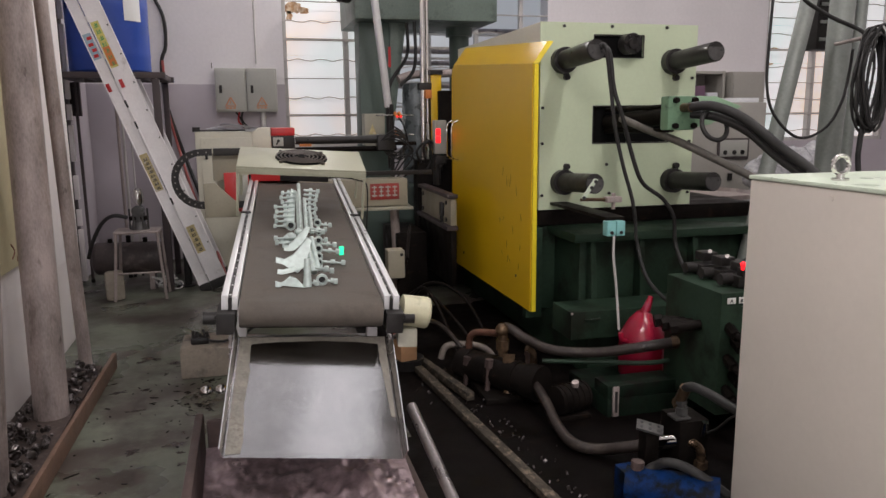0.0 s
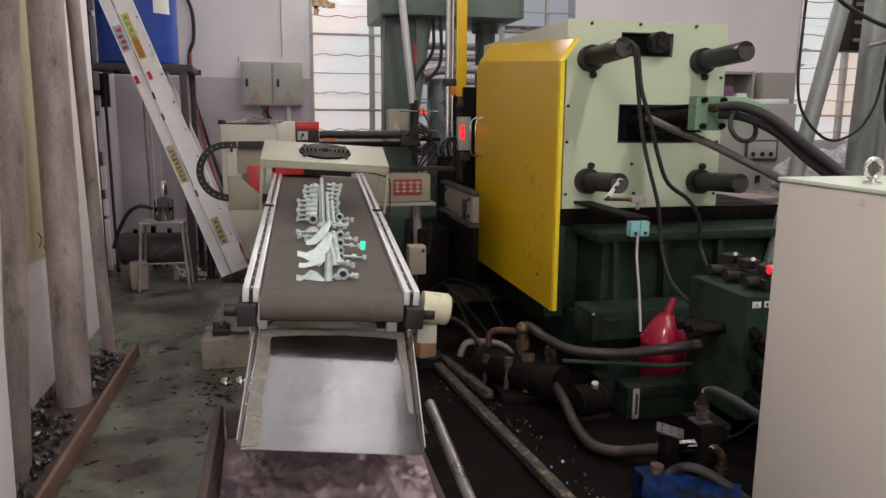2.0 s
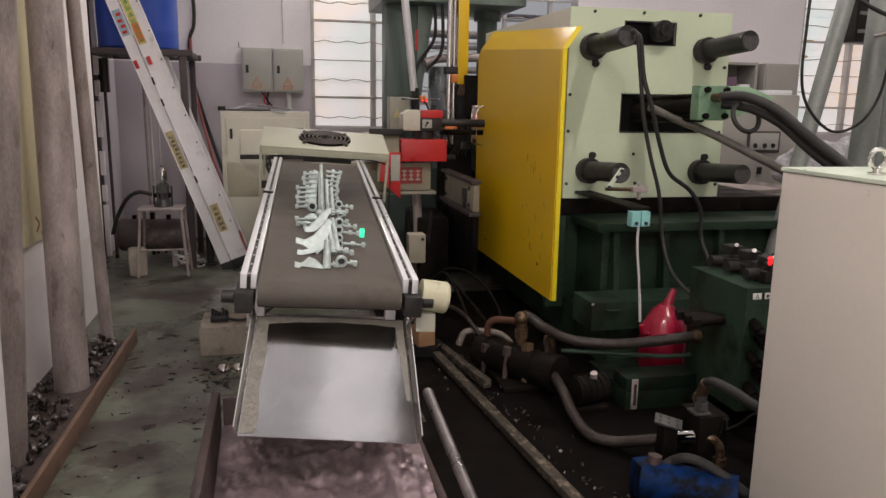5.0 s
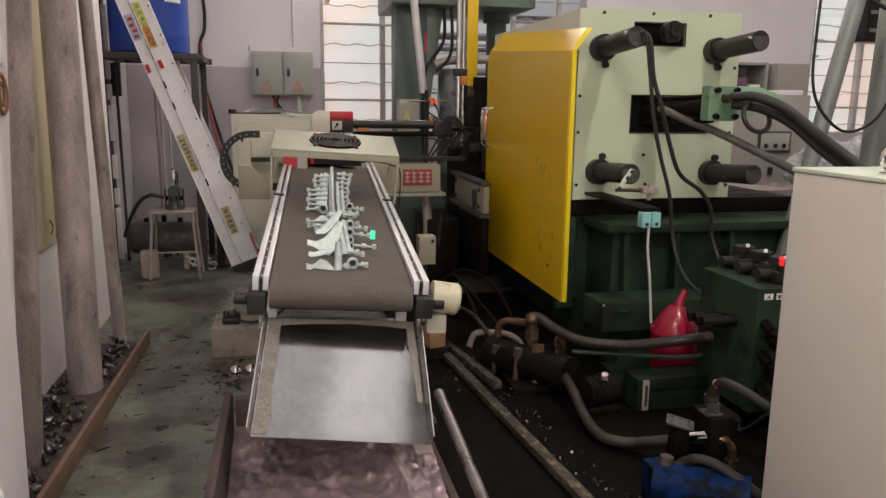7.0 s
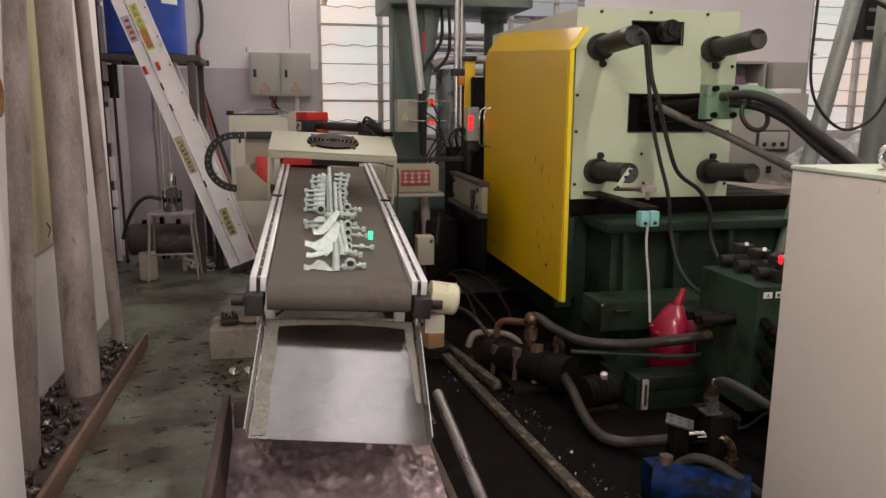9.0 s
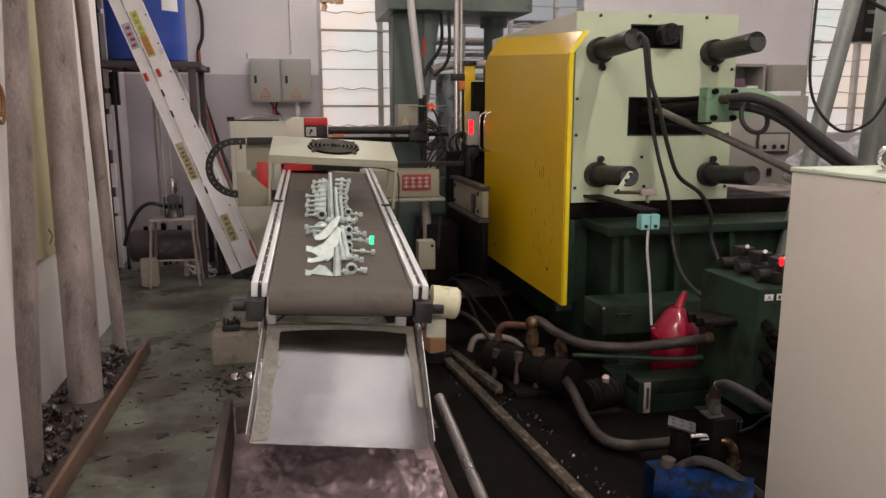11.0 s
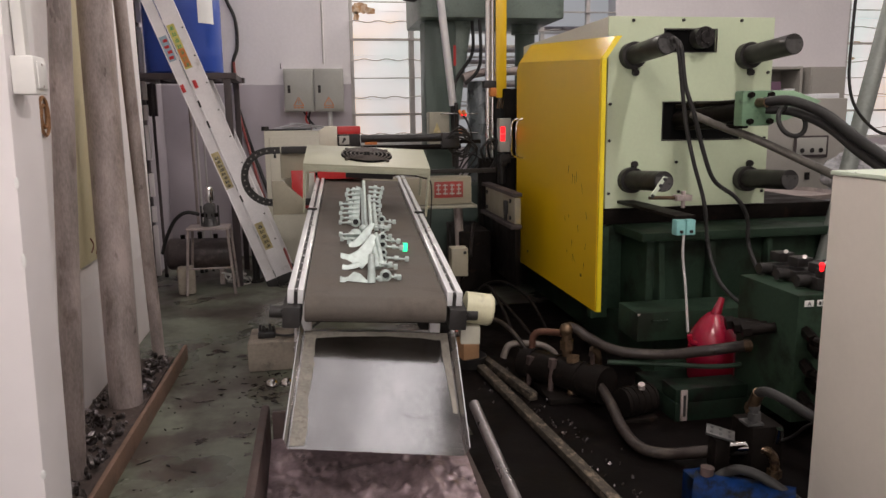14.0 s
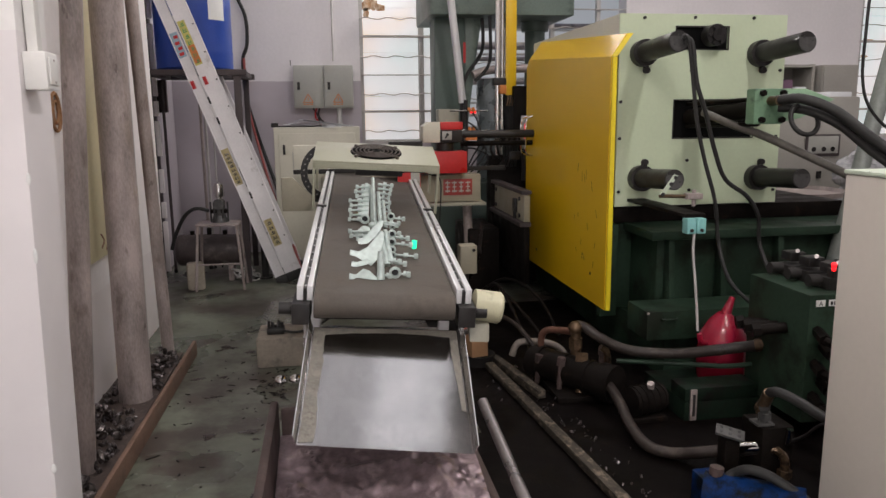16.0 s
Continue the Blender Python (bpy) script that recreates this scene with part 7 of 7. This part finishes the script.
def oil_tank():
    t = thing("oil_tank", (1.8, 2.7, 0), "dark green hydraulic oil tank with a valve manifold", "tank")
    bm = B()
    box(bm, (1.455, 2.70, 0.004), (2.20, 3.10, 0.089), 0.006)
    part("tank", bm, NEAR_BLACK_GREEN, t)
    bm = B()
    box(bm, (1.455, 2.70, 0.0895), (1.785, 2.83, 0.148), 0.006)
    part("tank_step", bm, NEAR_BLACK_GREEN, t)
    bm = B()
    box(bm, (1.79, 2.42, 0.090), (2.25, 2.82, 0.60), 0.008)
    man = part("manifold", bm, GREEN, t)
    bm = B()
    box(bm, (1.476, 2.690, 0.010), (1.506, 2.6995, 0.146), 0.004)
    g = part("level_gauge", bm, GALV, t, "grey oil level gauge")
    bm = B()
    box(bm, (1.485, 2.6875, 0.03), (1.497, 2.6895, 0.125), 0.001)
    part("glass", bm, BLACK, g)
    # solenoid valves on top of the manifold
    for k, (x, y) in enumerate(((1.90, 2.47), (1.90, 2.60), (1.90, 2.72))):
        bm = B()
        box(bm, (x, y, 0.601), (x + 0.26, y + 0.09, 0.65), 0.006)
        rod(bm, (x - 0.05, y + 0.055, 0.632), (x, y + 0.055, 0.632), 0.024, seg=14)
        rod(bm, (x + 0.26, y + 0.055, 0.632), (x + 0.31, y + 0.055, 0.632), 0.024, seg=14)
        v = part("solenoid_valve", bm, BLACK, man, "black solenoid valve")
        bm = B()
        box(bm, (x + 0.02, y + 0.02, 0.661), (x + 0.09, y + 0.09, 0.70), 0.006)
        part("plug", bm, BLACK, man)
        bm = B()
        rod(bm, (x + 0.05, y + 0.01, 0.70), (x + 0.02, y - 0.02, 0.715), 0.009, seg=8)
        part("cable_gland", bm, CHROME, man)
    bm = B()
    box(bm, (1.865, 2.40, 0.665), (1.895, 2.44, 0.70), 0.004)
    lens = part("lamp_base", bm, BLACK, man)
    bm = B()
    ball(bm, (1.832, 2.36, 0.728), 0.010, seg=12)
    rod(bm, (1.832, 2.36, 0.728), (1.862, 2.40, 0.700), 0.008, seg=8)
    part("red_lamp", bm, LED_RED, man, "lit red signal lamp")
    # port labels
    for k, x in enumerate((1.815, 1.868)):
        bm = B()
        box(bm, (x, 2.4165, 0.555), (x + 0.038, 2.4195, 0.580), 0.001)
        part("port_label", bm, WHITE, man, "white port label")
    curve = bpy.data.curves.new("letter", "FONT")
    curve.body, curve.size, curve.align_x, curve.extrude = "A", 0.024, "CENTER", 0.0004
    tmp = bpy.data.objects.new("letter", curve)
    me = bpy.data.meshes.new_from_object(tmp)
    bpy.data.objects.remove(tmp)
    bm = B()
    bm.from_mesh(me)
    bmesh.ops.transform(bm, matrix=pose(1.834, 2.4158, 0.559, 90, 0, 0), verts=bm.verts)
    part("letter", bm, BLACK_MARKS, man)
    bm = B()
    for dx in (0.006, 0.02):
        box(bm, (1.868 + dx, 2.4155, 0.560), (1.878 + dx, 2.4162, 0.574))
    part("lettering", bm, BLACK_MARKS, man)
    for k, z in enumerate((0.46, 0.40, 0.33, 0.26, 0.20)):
        bm = B()
        rod(bm, (1.83 + 0.03 * (k % 2), 2.42, z), (1.80 + 0.03 * (k % 2), 2.33, z - 0.01), 0.022, seg=6)
        rod(bm, (1.80 + 0.03 * (k % 2), 2.33, z - 0.01), (1.85, 2.22, z - 0.04), 0.016, seg=10)
        part("port_fitting", bm, DARKCAST, man)
    for k in range(3):
        bm = B()
        rod(bm, (1.79, 2.55 + 0.06 * k, 0.44 - 0.01 * k), (1.70, 2.58 + 0.06 * k, 0.425), 0.021, seg=12)
        rod(bm, (1.70, 2.58 + 0.06 * k, 0.425), (1.67, 2.59 + 0.06 * k, 0.42), 0.028, seg=6)
        part("side_fitting", bm, DARKCAST, man)


oil_tank()


def small_valves():
    v = thing("filter_valve", (1.50, 2.2, 0), "oily valve block with steel elbows on the floor", "valve")
    bm = B()
    box(bm, (1.465, 2.165, 0.005), (1.585, 2.30, 0.205), 0.01)
    part("block", bm, DARKCAST, v)
    bm = B()
    rod(bm, (1.490, 2.2, 0.205), (1.486, 2.2, 0.30), 0.016, seg=14)
    rod(bm, (1.490, 2.2, 0.225), (1.489, 2.2, 0.25), 0.024, seg=6)
    rod(bm, (1.488, 2.2, 0.262), (1.487, 2.2, 0.278), 0.021, seg=6)
    part("riser", bm, WORN, v)
    bm = B()
    box(bm, (1.452, 2.175, 0.207), (1.515, 2.235, 0.216), 0.003)
    part("flange", bm, WORN, v)
    bm = B()
    rod(bm, (1.562, 2.163, 0.145), (1.561, 2.155, 0.20), 0.017, 0.012, seg=12)
    part("nipple", bm, CHROME, v)
    bm = B()
    m = Matrix.Translation((1.362, 2.20, 0.180)) @ Euler((radians(14), radians(12), radians(-28))).to_matrix().to_4x4()
    box(bm, (-0.048, -0.028, 0), (0.048, 0.028, 0.010), 0.002, m)
    pl = thing("drilled_plate", (1.375, 2.19, 0.18), "small drilled steel plate on the pump bracket", "plate")
    part("plate", bm, WORN, pl)
    # holes are black discs on the plate, their dark painted
    for k in range(6):
        bm = B()
        c = m @ Vector((-0.030 + 0.030 * (k // 2), -0.013 + 0.026 * (k % 2), 0.0105))
        rod(bm, c, c + (m.to_3x3() @ Vector((0, 0, 0.0015))), 0.006, seg=8)
        part("hole", bm, BLACK_MARKS, pl)
    bm = B()
    box(bm, (1.335, 2.175, 0.005), (1.39, 2.23, 0.168), 0.006)
    part("bracket", bm, DARKCAST, pl)
    b = thing("blue_pump", (1.30, 1.95, 0), "blue painted electric pump on the floor", "pump")
    bm = B()
    rod(bm, (1.18, 2.03, 0.075), (1.42, 1.86, 0.075), 0.068, seg=24)
    part("motor", bm, BLUE_PAINT, b)
    bm = B()
    box(bm, (1.16, 1.99, 0.005), (1.24, 2.08, 0.13), 0.01)
    part("pump_head", bm, BLUE_PAINT, b)
    bm = B()
    rod(bm, (1.205, 2.01, 0.12), (1.21, 2.01, 0.165), 0.022, seg=12)
    rod(bm, (1.225, 1.985, 0.06), (1.235, 1.965, 0.10), 0.022, seg=12)
    part("union", bm, RUST, b)
    d = thing("drive_motor", (1.36, 2.85, 0), "black electric motor under the machine", "motor")
    bm = B()
    rod(bm, (1.24, 2.76, 0.085), (1.39, 2.80, 0.085), 0.062, seg=22)
    part("body", bm, DARKCAST, d)
    for k in range(5):
        bm = B()
        q = Vector((1.24, 2.76, 0.085)).lerp(Vector((1.39, 2.80, 0.085)), 0.1 + 0.2 * k)
        rod(bm, q - Vector((0.004, 0.0015, 0)), q + Vector((0.004, 0.0015, 0)), 0.066, seg=22)
        part("fin", bm, DARKCAST, d)
    bm = B()
    box(bm, (1.24, 2.72, 0.004), (1.39, 2.85, 0.024), 0.003)
    part("foot", bm, DARKCAST, d)
    bm = B()
    rod(bm, (1.33, 2.76, 0.140), (1.325, 2.75, 0.165), 0.015, seg=12)
    part("terminal_cap", bm, GALV, d)


small_valves()
# dark skirting shelf and pipe clutter under the guard
for k, pts in enumerate(([(0.95, 4.6, 0.03), (1.05, 4.3, 0.20), (1.12, 4.0, 0.14), (1.2, 3.8, 0.02)], [(1.0, 4.9, 0.03), (1.12, 4.5, 0.24), (1.25, 4.2, 0.2), (1.3, 3.9, 0.03)], [(0.85, 4.3, 0.02), (0.95, 4.1, 0.30), (1.0, 3.9, 0.25), (1.05, 3.6, 0.02)], [(0.78, 4.5, 0.02), (0.88, 4.2, 0.42), (0.92, 4.3, 0.5), (1.0, 4.6, 0.6)])):
    hose("floor_hose", pts, 0.010, DARKCAST, "black hose lying in the dark under the machine", "hose", "hoses under the machine")
bm = B()
box(bm, (0.98, 4.95, 0.005), (1.20, 5.5, 0.50), 0.01)
solid("motor_housing", bm, DARKCAST, "oily dark motor housing beside the machine", "housing")
bm = B()
box(bm, (0.745, 4.0, 0.392), (0.842, 4.10, 0.555), 0.008)
jb = thing("conveyor_control", (0.79, 4.05, 0), "small beige conveyor control box on a post", "control box")
part("case", bm, OLIVE, jb)
bm = B()
rod(bm, (0.79, 4.06, 0.0), (0.79, 4.06, 0.392), 0.015, seg=10)
part("post", bm, STANDPAINT, jb)
bm = B()
rod(bm, (0.822, 3.9995, 0.53), (0.822, 3.99, 0.53), 0.009, seg=10)
part("button", bm, BLACK, jb)


# ---- right side ----
G2 = "pipes by the far window"
leaning_pipe((2.524, 3.40, 0.0), (3.08, 3.40, 2.64), 0.042, GALV2, "grey-green pipe leaning beside the machine", G2)
leaning_pipe((3.095, 3.40, 0.0), (3.158, 3.40, 2.8), 0.064, GALV2, "upright grey-green pipe beside the machine", G2)
leaning_pipe((3.42, 3.62, 0.0), (3.50, 3.62, 2.8), 0.03, GALV2, "slim grey pipe behind the cable coil", G2)
hose("hanging_cable", [(2.60, 3.25, 2.4), (2.582, 3.25, 1.857), (2.577, 3.25, 1.667), (2.579, 3.25, 1.445), (2.627, 3.25, 1.303), (2.746, 3.25, 1.193), (2.852, 3.25, 1.176), (2.97, 3.25, 1.236), (3.046, 3.25, 1.359), (3.067, 3.24, 1.504), (3.04, 3.2, 1.62)], 0.0075, RUBBER, "black cable hanging in a loop", "cable", "hanging cables")
hose("hanging_cable", [(2.45, 3.05, 1.95), (2.603, 3.05, 1.828), (2.687, 3.05, 1.784), (2.789, 3.05, 1.743), (2.898, 3.04, 1.705), (2.95, 3.0, 1.66)], 0.010, RUBBER, "thick black cable overhead", "cable", "hanging cables")
coil = thing("cable_coil", (2.94, 3.0, 1.15), "coil of black cable hung on a pipe", "cable coil")
for k in range(13):
    bm = B()
    w, hgt, dx = 0.046 + 0.012 * (k % 5), 0.215 + 0.012 * (k % 4), 0.010 * (k % 3) - 0.006
    tube(bm, [(2.932 + dx + (w + 0.01 * math.sin(3 * a + k)) * math.cos(a), 2.99 - 0.006 * k, 1.45 + 0.006 * (k % 3) + hgt * math.sin(a)) for a in np.linspace(0, 2 * math.pi, 22)], 0.007, 6, 1, False)
    part("loop", bm, RUBBER, coil)
bm = B()
tube(bm, [(2.93, 2.97, 1.30), (2.90, 2.96, 1.1), (2.92, 2.96, 0.9), (2.90, 2.98, 0.5), (2.9, 3.0, 0.0)], 0.013, 8)
part("tail", bm, RUBBER, coil)
bm = B()
rod(bm, (3.06, 3.34, 1.66), (2.935, 2.93, 1.665), 0.010, seg=8)
part("hook", bm, GALV, coil)

wc = thing("wall_locker", (4.9, 6.95, 1.05), "grey wall locker standing open beside shelves", "locker")
bm = B()
box(bm, (4.93, 6.80, 1.05), (5.32, 7.19, 1.74), 0.008)
part("body", bm, GREY_SIDE, wc)
bm = B()
box(bm, (4.94, 6.786, 1.07), (5.30, 6.799, 1.72), 0.004)
d = part("door", bm, GREY_SIDE, wc)
bm = B()
box(bm, (5.05, 6.775, 1.36), (5.065, 6.7855, 1.44), 0.002)
part("handle", bm, BLACK, d)
sh = thing("tool_shelf", (4.7, 6.95, 1.0), "dark open tool shelf with small boxes", "shelf")
bm = B()
box(bm, (4.50, 6.85, 1.15), (4.53, 7.19, 1.75), 0.003)
box(bm, (4.85, 6.85, 1.15), (4.88, 7.19, 1.75), 0.003)
for z in (1.15, 1.42, 1.72):
    box(bm, (4.53, 6.85, z), (4.85, 7.19, z + 0.025))
box(bm, (4.53, 7.17, 1.175), (4.85, 7.19, 1.72))
part("frame", bm, GREY_SIDE, sh)
bm = B()
box(bm, (4.56, 6.90, 1.446), (4.68, 7.05, 1.60), 0.004)
solid("shelf_box", bm, material("plum_card", (0.16, 0.09, 0.14), 0.7), "small plum cardboard box on the shelf", "box", "shelf boxes")
bm = B()
box(bm, (4.70, 6.88, 1.446), (4.82, 7.05, 1.53), 0.004)
solid("shelf_box", bm, PAPER, "small white carton on the shelf", "box", "shelf boxes")
ap = thing("control_console", (4.0, 5.5, 0), "greige control console with a dark-rimmed gauge panel", "console")
bm = B()
box(bm, (3.60, 5.50, 0.02), (4.35, 6.05, 1.40), 0.01)
part("body", bm, GREY_SIDE, ap)
# panel stands proud; its dark rim paints the shade of a recess
bm = B()
box(bm, (3.88, 5.485, 0.92), (4.19, 5.499, 1.10), 0.012)
pn = part("gauge_panel", bm, STANDPAINT, ap, "gauge panel with a dark rim painted as its recess")
bm = B()
box(bm, (3.90, 5.481, 0.945), (4.17, 5.4845, 1.085), 0.003)
part("panel_face", bm, GREYBOX, pn)
for k, x in enumerate((3.95, 4.04, 4.12)):
    bm = B()
    rod(bm, (x, 5.4845, 0.98), (x, 5.476, 0.98), 0.02, seg=12)
    part("gauge", bm, BLACK, pn)
bm = B()
box(bm, (4.0, 5.485, 0.74), (4.04, 5.499, 0.80), 0.003)
part("lock", bm, BLACK, ap)
bm = B()
box(bm, (3.62, 5.52, 0.0), (4.33, 6.03, 0.02))
part("plinth", bm, BLACK, ap)
bm = B()
box(bm, (4.10, 5.54, 1.4005), (4.30, 5.90, 1.44), 0.006)
solid("folder_stack", bm, PAPER, "white folders lying on the console", "folders")
tr = thing("work_tray", (3.2, 4.6, 0), "round-edged steel tray on a low stand", "tray")
bm = B()
lathe(bm, [(0.30, 0.70), (0.36, 0.705), (0.37, 0.74), (0.365, 0.742), (0.355, 0.715)], (3.25, 4.75, 0), 36)
part("dish", bm, GALV, tr)
bm = B()
rod(bm, (3.25, 4.75, 0.0), (3.25, 4.75, 0.70), 0.05, seg=16)
rod(bm, (3.25, 4.75, 0.0), (3.25, 4.75, 0.02), 0.2, seg=24)
part("stand", bm, BLACK, tr)
rnd = random.Random(8)
for k, (x, y, z, s) in enumerate([(4.0, 4.9, 0.55, 0.26), (4.35, 5.0, 0.55, 0.28), (4.15, 4.95, 0.86, 0.24), (4.6, 4.8, 0.60, 0.26), (4.45, 4.95, 0.95, 0.20), (3.85, 4.8, 0.85, 0.18)]):
    bm = B()
    bmesh.ops.create_icosphere(bm, subdivisions=4, radius=s, matrix=Matrix.Translation((x, y, z)) @ Matrix.Diagonal((1.0, 0.8, 0.75, 1)))
    for v in bm.verts:
        q = v.co * 7
        v.co += (v.co - Vector((x, y, z))).normalized() * (0.05 * noise.noise(q) + 0.03 * noise.noise(q * 2.7))
    solid("film_bag", bm, BAG, "crumpled clear plastic bag of parts", "bag", "film bags")
bm = B()
box(bm, (3.6, 4.45, 0.0), (5.0, 5.25, 0.40), 0.01)
solid("pallet_box", bm, GREY_SIDE, "greige pallet box holding film bags", "box")
fr = thing("box_fan", (3.45, 3.6, 1.55), "dark box fan by the window", "fan")
bm = B()
box(bm, (3.29, 3.75, 1.67), (3.60, 3.85, 2.3), 0.01)
part("housing", bm, BLACK, fr)
for k in range(6):
    bm = B()
    box(bm, (3.305, 3.742, 1.72 + 0.1 * k), (3.585, 3.749, 1.74 + 0.1 * k), 0.002)
    part("louvre", bm, GALV2, fr)
bm = B()
rod(bm, (3.48, 3.8, 0.0), (3.48, 3.8, 1.67), 0.03, seg=12)
part("post", bm, GALV2, fr)
bm = B()
rod(bm, (2.83, 3.4, 0.0), (2.80, 3.4, 0.72), 0.025, seg=10)
rod(bm, (2.80, 3.4, 0.60), (2.79, 3.38, 0.70), 0.04, seg=12)
solid("spray_bottle", bm, PLASTIC_W, "pale bottle fixed on a post beside the bed", "bottle")


# ---- what moves ----
def slide(thing_part, rows):
    walk(thing_part, [(t, pose(*p)) for t, p in rows])


def motions():
    # carriage along its beam, in metres from its rest
    run = [(0, 0), (3.0, 0), (3.3, 0.06), (3.6, 0.18), (3.9, 0.60), (4.2, 0.80), (4.4, 0.82), (5.6, 0.82), (6.1, 0.62), (6.3, 0.585), (6.6, 0.575), (6.8, 0.43), (7.0, 0.155), (7.2, 0.02), (7.4, 0), (12.5, 0), (15.1, 0), (15.35, 0.06), (15.6, 0.18), (15.85, 0.50), (16.0, 0.62)]
    slide(CARRIAGE, [(t, (x, 0, 0)) for t, x in run])
    slide(CHAIN, [(t, (x * 0.5, 0, 0)) for t, x in run])
    swing = [(0, 0), (8.1, 0), (8.4, -22), (8.6, -50), (8.8, -64), (9.2, -64), (9.9, -64), (10.3, -40), (10.8, -4), (11.1, 0), (16.0, 0)]
    walk(ARM, [(t, Matrix.Translation(PIVOT) @ pose(0, 0, 0, 0, 0, a)) for t, a in swing])
    lift = [(0, 0), (0.5, 0.02), (0.9, 0.10), (1.2, 0.30), (1.5, 0.55), (1.8, 0.62), (2.2, 0.63), (7.4, 0.63), (7.7, 0.50), (8.0, 0.14), (8.3, 0.02), (8.6, 0), (12.4, 0), (12.8, 0.08), (13.1, 0.25), (13.4, 0.48), (13.7, 0.62), (14.0, 0.63), (16.0, 0.63)]
    slide(LANCE, [(t, (0, 0, z)) for t, z in lift])
    door = [(0, 0), (2.4, 0), (2.8, 0.05), (3.2, 0.10), (3.4, 0.11), (7.3, 0.11), (7.6, 0.08), (7.9, 0.03), (8.2, 0), (14.5, 0), (14.9, 0.05), (15.2, 0.10), (15.4, 0.11), (16.0, 0.11)]
    slide(DOORBODY, [(t, (x, 0, 0)) for t, x in door])


motions()
